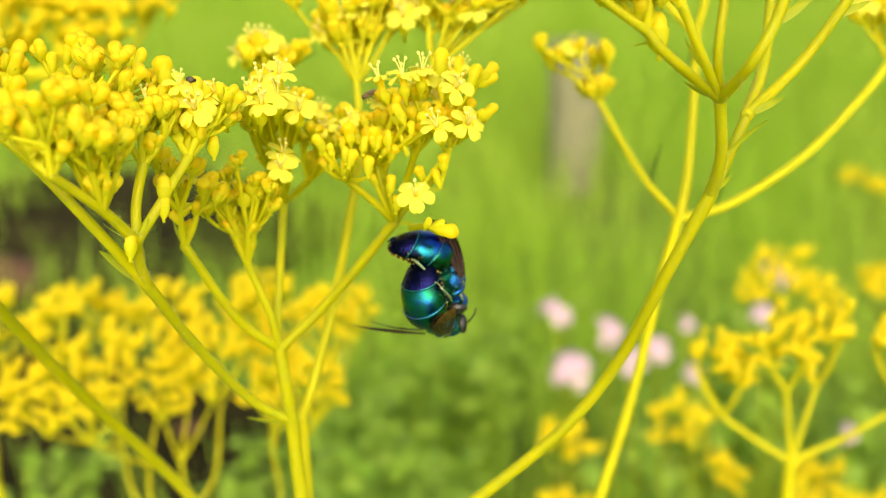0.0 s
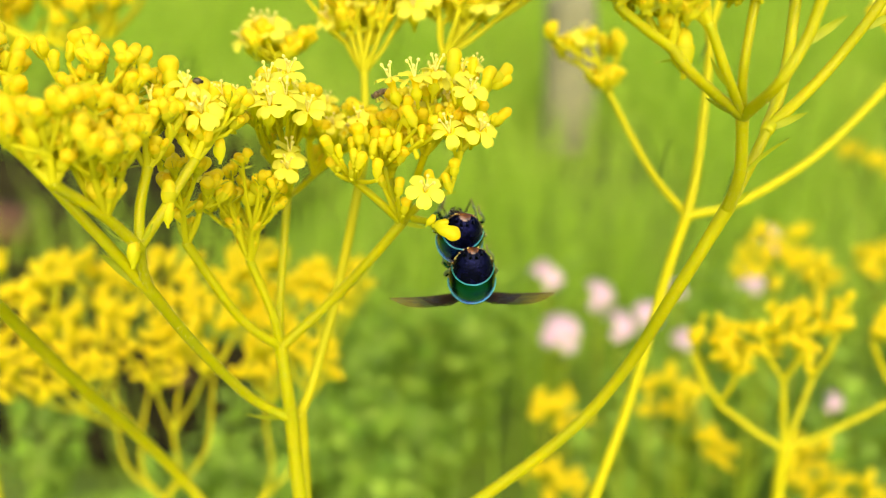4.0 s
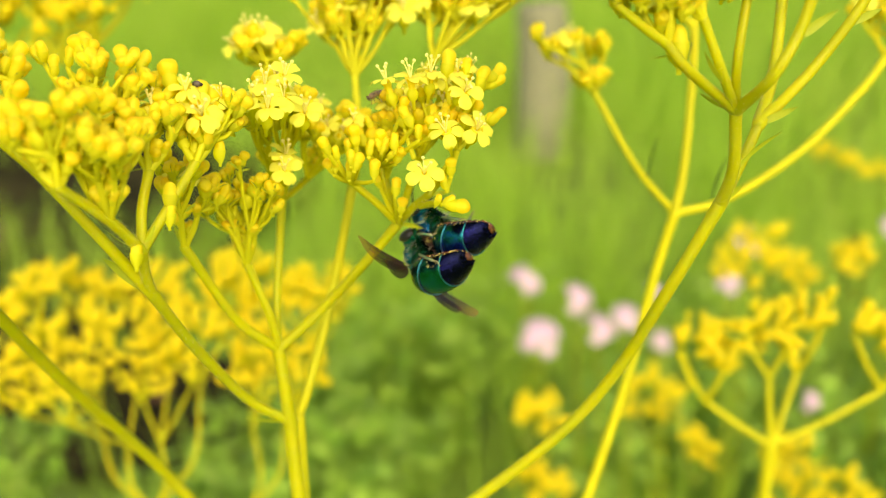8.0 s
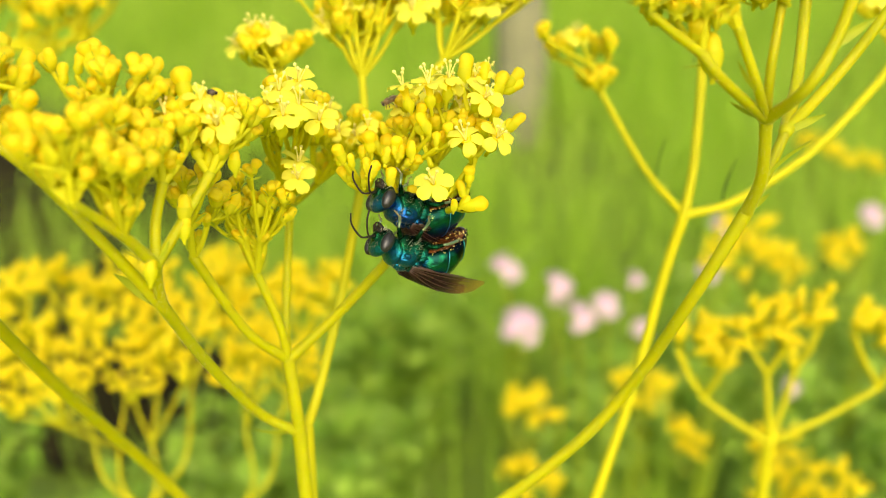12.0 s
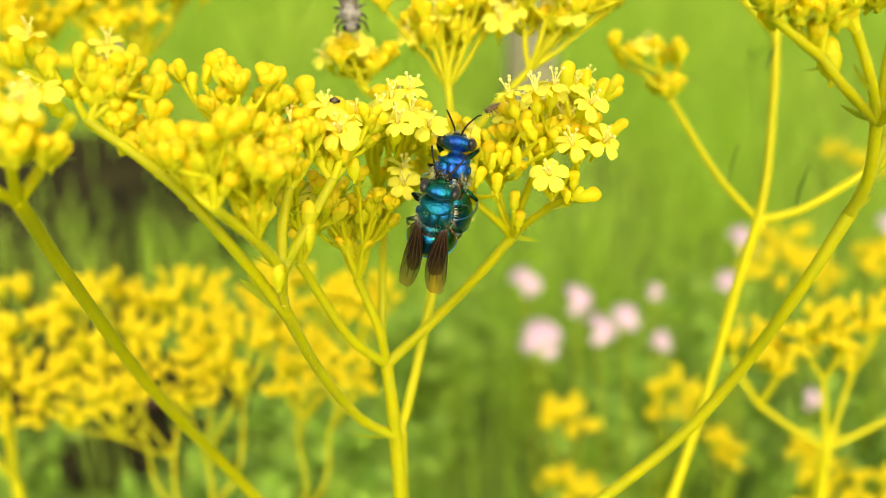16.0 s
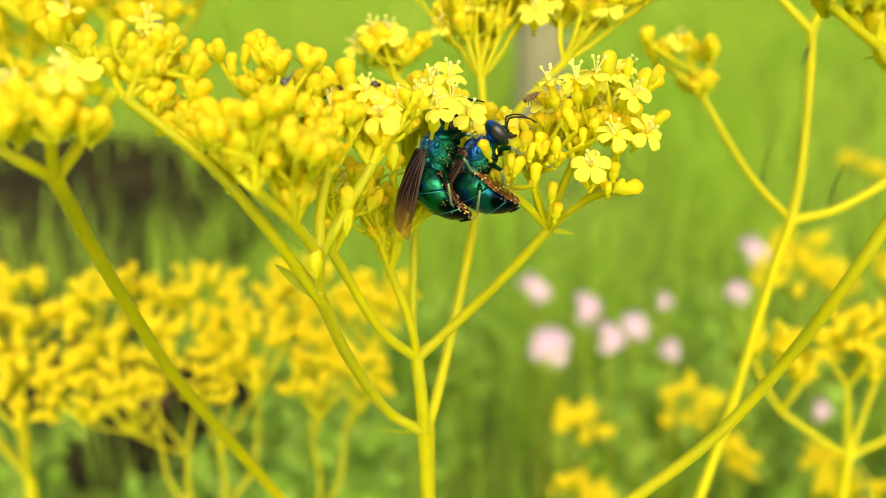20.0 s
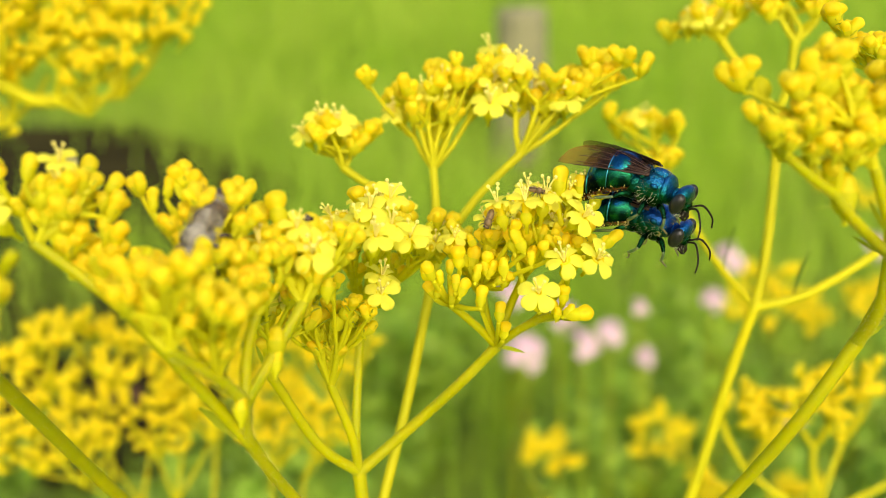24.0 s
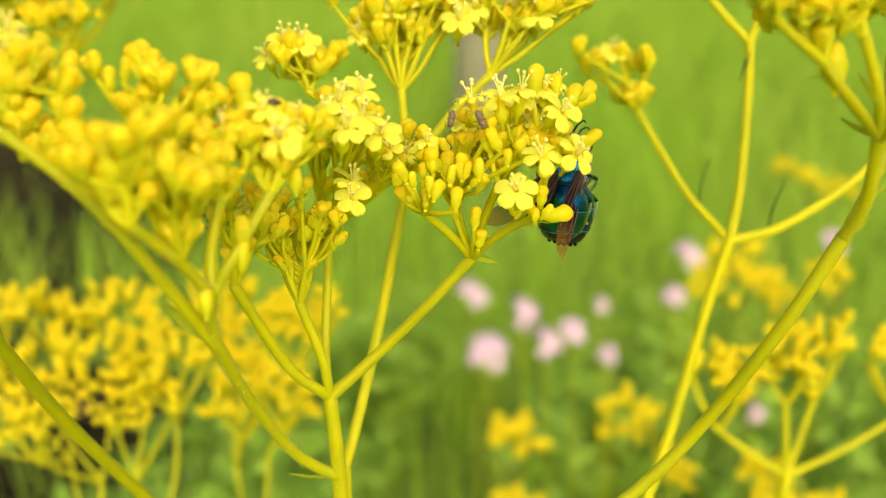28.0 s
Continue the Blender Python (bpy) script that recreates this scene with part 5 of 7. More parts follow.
def lump(bm, centre, radii, turn=(0, 0, 0), mat=0, flat_below=1.0, power=1.0, seg=18, belly=None):
    """Adds a rounded body; flat_below squashes its lower half; belly: the material of its underside."""
    n0 = len(bm.verts)
    f0 = len(bm.faces)
    ret = bmesh.ops.create_uvsphere(bm, u_segments=seg, v_segments=max(8, seg * 2 // 3), radius=1)
    q = Euler([radians(a) for a in turn]).to_matrix()
    low = set()
    for v in ret["verts"]:
        c = v.co.copy()
        if c.z < -0.25:
            low.add(v)
        c.x = math.copysign(abs(c.x) ** power, c.x)
        if c.z < 0:
            c.z *= flat_below
        v.co = (Vector(centre) + q @ Vector((c.x * radii[0], c.y * radii[1], c.z * radii[2]))) * MM
    for f in {f for v in ret["verts"] for f in v.link_faces}:
        f.material_index = belly if belly is not None and all(v in low for v in f.verts) else mat
    return ret["verts"]


def wing_mesh(length, wide, seed):
    """A wing from its root along -x: membrane with a thin body and raised veins."""
    bm = bmesh.new()
    rows = []
    N = 14
    for i in range(N + 1):
        t = i / N
        lead = 0.10 + 0.05 * sin(pi * t)
        trail = wide * (0.16 + 0.84 * sin(pi * min(1, t * 0.80 + 0.05)) ** 0.8)
        if t > 0.8:
            k = sqrt(max(0.0, 1 - ((t - 0.8) / 0.2) ** 2))
            lead *= k
            trail *= 0.30 + 0.70 * k if t < 1 else 0.22
        row = []
        for j in range(7):
            s = j / 6
            y = lead + (-trail - lead) * s
            z = 0.05 * sin(s * 9 + t * 7) * s * 0.6 + 0.25 * sin(pi * t) * (1 - s)
            row.append(bm.verts.new(Vector((-t * length, y, z)) * MM))
        rows.append(row)
    for a, b in zip(rows, rows[1:]):
        for j in range(6):
            bm.faces.new((a[j], a[j + 1], b[j + 1], b[j]))
    for k, (j0, j1, tmax) in enumerate(((0, 0, 0.92), (1, 1, 0.8), (2, 3, 0.85), (3, 5, 0.75), (4, 6, 0.5), (1, 4, 0.7))):
        pts = []
        for i in range(int(N * tmax) + 1):
            jj = j0 + (j1 - j0) * i / max(1, N * tmax)
            a = int(jj)
            b = min(6, a + 1)
            pts.append(rows[i][a].co.lerp(rows[i][b].co, jj - a) + Vector((0, 0, 0.03 * MM)))
        if len(pts) > 2:
            tube(bm, pts, (0.11 if k == 0 else 0.055) * MM, 0.03 * MM, 5, mat=1)
    me = bpy.data.meshes.new("wing")
    bm.to_mesh(me)
    bm.free()
    me.materials.append(WING)
    me.materials.append(VEIN)
    me.polygons.foreach_set("use_smooth", [True] * len(me.polygons))
    return me


FORE, HIND = wing_mesh(8.4, 2.1, 1), wing_mesh(5.4, 1.6, 2)
FORE_SMALL, HIND_SMALL = wing_mesh(6.6, 1.8, 3), wing_mesh(4.4, 1.4, 4)


def fuzz_on(bm, centre, radii, count, seed, length=0.35, mat=1):
    """Adds short fine hairs standing on an oval body."""
    rnd = random.Random(seed)
    for _ in range(count):
        n = Vector((rnd.gauss(0, 1), rnd.gauss(0, 1), rnd.gauss(0, 1))).normalized()
        p = Vector(centre) + Vector((n.x * radii[0], n.y * radii[1], n.z * radii[2])) * 0.98
        side = n.cross(Vector((0.3, 0.5, 0.8))).normalized() * 0.018
        tip = p + n * length * rnd.uniform(0.5, 1.2) + Vector((-0.1, 0, 0))
        f = bm.faces.new([bm.verts.new((p + side) * MM), bm.verts.new((p - side) * MM), bm.verts.new(tip * MM)])
        f.material_index = mat


WAIST = Vector((-1.2, 0, 0.0))


def wasp(label, curl, seed, back, plates, sheets):
    """A cuckoo wasp about 13 mm long: head ahead on x, back up on z, the origin inside its thorax. curl bends the abdomen under."""
    w = thing("wasp", Vector((0, 0, 0)), label, "wasp", "pair of wasps")
    bm = bmesh.new()
    lump(bm, (0.45, 0, -0.15), (1.55, 1.45, 1.5), mat=2, seg=24)
    # collar, the three lobes of the back with furrows between them, the shield behind and the toothed rear
    lump(bm, (1.75, 0, 0.15), (0.62, 1.5, 1.25), (0, -12, 0), mat=0, seg=22)
    lump(bm, (0.75, 0, 0.72), (1.10, 0.62, 0.95), mat=0, seg=18)
    for e in (-1, 1):
        lump(bm, (0.70, 0.82 * e, 0.46), (1.14, 0.70, 0.90), (18 * e, 0, 0), mat=0, seg=18)
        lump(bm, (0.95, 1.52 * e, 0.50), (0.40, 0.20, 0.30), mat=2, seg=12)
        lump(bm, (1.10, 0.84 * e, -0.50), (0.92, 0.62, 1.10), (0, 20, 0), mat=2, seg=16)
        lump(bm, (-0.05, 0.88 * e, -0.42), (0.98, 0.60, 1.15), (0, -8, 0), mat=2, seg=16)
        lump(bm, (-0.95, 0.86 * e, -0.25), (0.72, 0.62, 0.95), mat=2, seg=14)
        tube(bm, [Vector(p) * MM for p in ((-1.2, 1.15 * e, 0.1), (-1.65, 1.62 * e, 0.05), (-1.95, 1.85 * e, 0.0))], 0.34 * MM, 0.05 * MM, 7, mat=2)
    lump(bm, (-0.52, 0, 0.72), (0.62, 1.02, 0.74), mat=0, seg=18)
    lump(bm, (-1.12, 0, 0.42), (0.52, 0.98, 0.72), mat=0, seg=18)
    fuzz_on(bm, (0.45, 0, -0.1), (1.95, 1.75, 1.60), 520, seed, 0.40, 1)
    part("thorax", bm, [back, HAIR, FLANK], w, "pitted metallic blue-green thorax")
    bm = bmesh.new()
    lump(bm, (3.10, 0, -0.30), (0.78, 1.55, 1.42), (0, 16, 0), mat=0, seg=22)
    lump(bm, (2.55, 0, -0.1), (0.5, 0.6, 0.6), mat=0, seg=10)
    lump(bm, (3.72, 0, -0.62), (0.34, 0.62, 0.62), mat=3, seg=12)
    lump(bm, (3.62, 0, -1.35), (0.34, 0.72, 0.42), mat=2, seg=10)
    for e in (-1, 1):
        tube(bm, [Vector(p) * MM for p in ((3.5, 0.62 * e, -1.35), (3.85, 0.45 * e, -1.75), (3.9, 0.1 * e, -1.95))], 0.2 * MM, 0.07 * MM, 6, mat=2)
    fuzz_on(bm, (3.35, 0, -0.5), (0.80, 1.25, 1.25), 340, seed + 1, 0.36, 1)
    head = part("head", bm, [back, HAIR, BELLY, FLANK], w, "metallic blue-green head with fine pale hairs")
    for s in (-1, 1):
        bm = bmesh.new()
        lump(bm, (3.22, 1.34 * s, -0.16), (0.60, 0.48, 0.98), (0, 15, 0), seg=20)
        part("eye", bm, EYE, head, "large dark grey oval compound eye")
        bm = bmesh.new()
        line = smooth_line([Vector((3.95, 0.25 * s, -0.7)), Vector((4.7, 0.55 * s, -0.35)), Vector((5.2, 0.9 * s, -0.7)), Vector((5.7, 1.35 * s, -1.5)), Vector((5.8, 1.6 * s, -2.4))], 4)
        tube(bm, [p * MM for p in line], 0.10 * MM, 0.075 * MM, 6)
        part("antenna", bm, BELLY, head, "thin black antenna")
    # abdomen: one egg in three overlapping plates, bent under
    def skin(u, a, grow):
        r = 2.3 * sin(pi * (0.03 + 0.962 * u) ** 0.85) ** 0.38 * grow
        x, y, z = -0.9 - 6.0 * u, r * cos(a), r * 1.04 * sin(a)
        if z < 0:
            z *= 0.55
        t = radians(curl) * (0.25 + 1.1 * u)
        dx, dz = x + 1.2, z - 0.1
        return Vector((-1.2 + dx * cos(t) - dz * sin(t) * 0.6, y, 0.1 + dz * cos(t) + dx * sin(t))) * MM

    abdomen = None
    for i, (u0, u1, mat) in enumerate(((0.0, 0.36, plates[0]), (0.30, 0.72, plates[1]), (0.66, 1.0, plates[2]))):
        bm = bmesh.new()
        rings = []
        for n in range(11):
            f = n / 10
            grow = 0.955 + 0.045 * f if i else 1.0
            rings.append([bm.verts.new(skin(u0 + (u1 - u0) * f, 2 * pi * k / 28, grow)) for k in range(28)])
        for p, q in zip(rings, rings[1:]):
            for k in range(28):
                f = bm.faces.new((p[k], p[(k + 1) % 28], q[(k + 1) % 28], q[k]))
                f.material_index = 1 if 16 <= k <= 25 else 0
        for ring in (rings[0][::-1], rings[-1]):
            bm.faces.new(ring).material_index = 1
        for n in (1, 4, 7):
            tube(bm, [skin(u0 + (u1 - u0) * n / 10, pi * (1.12 + 0.76 * e / 10), 1.0) for e in range(11)], 0.09 * MM, 0.09 * MM, 5, mat=1)
        if i < 2:
            tube(bm, [skin(u1, pi * (n - 1) / 14, 1.0) for n in range(17)], 0.06 * MM, 0.06 * MM, 5, mat=2)
        else:
            for k in range(4):
                at = skin(0.97, pi * (0.2 + 0.2 * k), 1.0)
                tube(bm, [at, at + (skin(1.0, pi / 2, 1) - skin(0.9, pi / 2, 1)).normalized() * 0.7 * MM], 0.2 * MM, 0.04 * MM, 6, mat=0)
        rnd = random.Random(seed + 50 + i)
        for _ in range(34):
            at = skin(u0 + (u1 - u0) * rnd.random(), pi * rnd.uniform(1.05, 1.95), 1.01)
            g = rnd.uniform(0.03, 0.085) * MM
            lathe(bm, [(-g, g * 0.4, 3), (0, g, 3), (g, g * 0.4, 3)], 5, axis=Matrix.Translation(at))
        for v in bm.verts:
            v.co -= WAIST * MM
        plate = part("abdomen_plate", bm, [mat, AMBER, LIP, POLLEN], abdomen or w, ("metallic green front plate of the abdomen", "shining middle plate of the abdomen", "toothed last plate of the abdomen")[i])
        if not abdomen:
            abdomen = plate
    # wings
    wings = []
    for s in (-1, 1):
        for nm, me, x, z, tilt in (("fore_wing", sheets[0], 0.2, 1.15, 0), ("hind_wing", sheets[1], -0.5, 0.95, 0)):
            ob = part_of(nm, me, None, w, "smoky amber see-through wing with brown veins")
            ob.scale = (1, s, 1)
            ob.location = Vector((x, 1.2 * s, z)) * MM
            wings.append((ob, s, nm))
    # legs, drawn in under the body
    for s in (-1, 1):
        for k, (x, kx, ky, kz, fx, fy, fz, tx, ty, tz) in enumerate(((1.7, 2.7, 1.9, -1.6, 2.6, 1.5, -3.0, 3.5, 1.1, -3.6), (0.5, 0.6, 2.5, -1.9, -0.3, 1.9, -3.4, -0.6, 1.5, -4.5), (-0.8, -1.9, 2.5, -1.3, -3.6, 2.1, -2.5, -5.0, 1.7, -2.9))):
            a, knee, foot, toe = Vector((x, 0.8 * s, -1.3)), Vector((kx, ky * s, kz)), Vector((fx, fy * s, fz * 0.9)), Vector((fx * 0.4 + tx * 0.6, (fy * 0.4 + ty * 0.6) * s, fz * 0.45 + tz * 0.5))
            bm = bmesh.new()
            fuzz_on(bm, (fx, fy * s, fz * 0.9), (0.3, 0.3, 0.8), 40, seed + k, 0.25, 3)
            tube(bm, [p * MM for p in smooth_line([a, a.lerp(knee, 0.5) + Vector((0, 0.1 * s, 0.3)), knee], 4)], 0.34 * MM, 0.17 * MM, 8, mat=0)
            tube(bm, [p * MM for p in smooth_line([knee, knee.lerp(foot, 0.5) + Vector((0.1, 0.2 * s, 0.1)), foot], 4)], 0.12 * MM, 0.15 * MM, 7, mat=1)
            tube(bm, [p * MM for p in smooth_line([foot, foot.lerp(toe, 0.5) + Vector((0.15, 0, -0.1)), toe], 4)], 0.10 * MM, 0.05 * MM, 6, mat=2)
            part("leg", bm, [FLANK, LEG, TARSUS, POLLEN], w, "metallic green leg with straw-coloured foot")
    return w, wings, abdomen


wasp_a, wings_a, abdomen_a = wasp("metallic blue-green cuckoo wasp gripping a flower twig, wings folded", 22, 101, BACK, (GREEN, BLUE, VIOLET), (FORE_SMALL, HIND_SMALL))
wasp_b, wings_b, abdomen_b = wasp("metallic teal cuckoo wasp clasping its mate from behind", 30, 202, BACK_TEAL, (GREEN, SEA, VIOLET), (FORE, HIND))


for w in (wasp_a, wasp_b):
    for ob in w.children_recursive:
        if "wing" not in ob.name:
            ob.data.transform(Matrix.Scale(1.04, 4))


def bend_rows(times):
    """Poses of an abdomen on its wasp: seconds, and the degrees by which it is drawn in under the belly."""
    return [(t, Matrix.Translation(WAIST * 1.04 * MM) @ Matrix.Rotation(radians(-a), 4, 'Y')) for t, a in times]


def wing_rows(times, side, which):
    """Poses of a wing on its wasp: (seconds, how far it is spread, or the two sides apart, how far it is raised)."""
    rows = []
    for t, *open_by, lift in times:
        spread = open_by[0] if side < 0 or len(open_by) == 1 else open_by[1]
        root = Vector((0.2, 1.25 * side, 1.3)) if which == "fore_wing" else Vector((-0.5, 1.15 * side, 1.1))
        k = spread if which == "fore_wing" else spread * 0.8
        rows.append((t, Matrix.Translation(root * 1.04 * MM) @ Euler((radians(-side * (46 - 0.45 * k)), radians(lift), radians(-side * k))).to_matrix().to_4x4()))
    return rows


FUR = material("bee_fur", (0.34, 0.31, 0.24), 0.8, vary=0.3, scale=1500, base2=(0.10, 0.09, 0.075), bump=0.6, bump_scale=5000)
FLY = material("fly_brown", (0.24, 0.15, 0.06), 0.5, vary=0.3, scale=1500, base2=(0.10, 0.06, 0.025))
STRIPE = material("bee_stripe", (0.035, 0.025, 0.018), 0.5, vary=0.3, scale=1500, base2=(0.10, 0.07, 0.04))
GAUZE = material("fly_wing", (0.34, 0.26, 0.14), 0.35, vary=0.15, scale=1200, base2=(0.24, 0.18, 0.10), through=0.15)
GAUZE.node_tree.nodes["Principled BSDF"].inputs["Alpha"].default_value = 0.16


def small_insect(name, label, size, dark):
    """A furry bee or a little fly: head, eyes, thorax, banded abdomen, two wings and six legs; size: body length in millimetres."""
    w = thing(name, Vector((0, 0, 0)), label, name)
    k = size / 10.0
    body = FLY if dark else FUR

    def build(nm, lumps, mats, hair=0):
        bm = bmesh.new()
        for c, r, m in lumps:
            lump(bm, [v * k for v in c], [v * k for v in r], mat=m, seg=14)
        if hair:
            fuzz_on(bm, [v * k for v in lumps[0][0]], [v * k for v in lumps[0][1]], hair, 7, 0.7 * k, 0)
        return part(nm, bm, mats, w)

    build("thorax", [((1.0, 0, 0), (1.9, 1.8, 1.7), 0)], [body], 220 if not dark else 40)
    build("head", [((3.3, 0, -0.3), (0.9, 1.4, 1.2), 0)], [body], 60)
    for s in (-1, 1):
        build("eye", [((3.5, 1.1 * s, -0.1), (0.55, 0.5, 0.9), 0)], [EYE])
    build("abdomen", [((-1.6, 0, -0.1), (1.5, 1.75, 1.6), 0), ((-2.6, 0, -0.15), (1.5, 1.85, 1.65), 1), ((-3.6, 0, -0.25), (1.5, 1.75, 1.5), 0), ((-4.6, 0, -0.4), (1.4, 1.4, 1.2), 1)], [FUR, STRIPE] if not dark else [FLY, FLY])
    for s in (-1, 1):
        me = FORE.copy()
        me.materials.clear()
        ob = part_of("wing", me, [GAUZE, VEIN], w, "clear greyish wing")
        ob.matrix_basis = Matrix.Translation(Vector((0.8, 1.1 * s, 1.3)) * k * MM) @ Euler((radians(-s * 20), radians(-6), radians(-s * 14))).to_matrix().to_4x4() @ Matrix.Diagonal((k * 0.75, s * k * 0.7, k * 0.75, 1))
        for x, fx in ((1.8, 1.2), (0.9, 0.2), (0.0, -1.4)):
            bm = bmesh.new()
            pts = [Vector((x, 0.9 * s, -1.0)), Vector((x + fx * 0.5, 2.2 * s, -0.9)), Vector((x + fx, 2.6 * s, -2.4)), Vector((x + fx * 1.2, 2.9 * s, -3.0))]
            tube(bm, [p * k * MM for p in smooth_line(pts, 3)], 0.28 * k * MM, 0.1 * k * MM, 6)
            part("leg", bm, STRIPE, w)
    return w


bee = small_insect("bee", "small grey-brown furry bee with dark bands, on yellow buds", 6.6, False)
fly_a = small_insect("fly", "tiny brown fly with clear wings among yellow flowers", 1.8, True)
fly_b = small_insect("fly", "tiny dark fly sitting under a yellow flower", 1.6, True)


def beetle():
    w = thing("beetle", P(-15.3, -15.6, 15.0), "tiny dark brown beetle on a yellow bud", "beetle")
    bm = bmesh.new()
    lump(bm, (0, 0, 0), (0.38, 0.28, 0.3), seg=12)
    part("wing_case", bm, STRIPE, w)
    bm = bmesh.new()
    lump(bm, (0.38, 0, -0.05), (0.16, 0.18, 0.16), seg=10)
    part("head", bm, BELLY, w)


beetle()


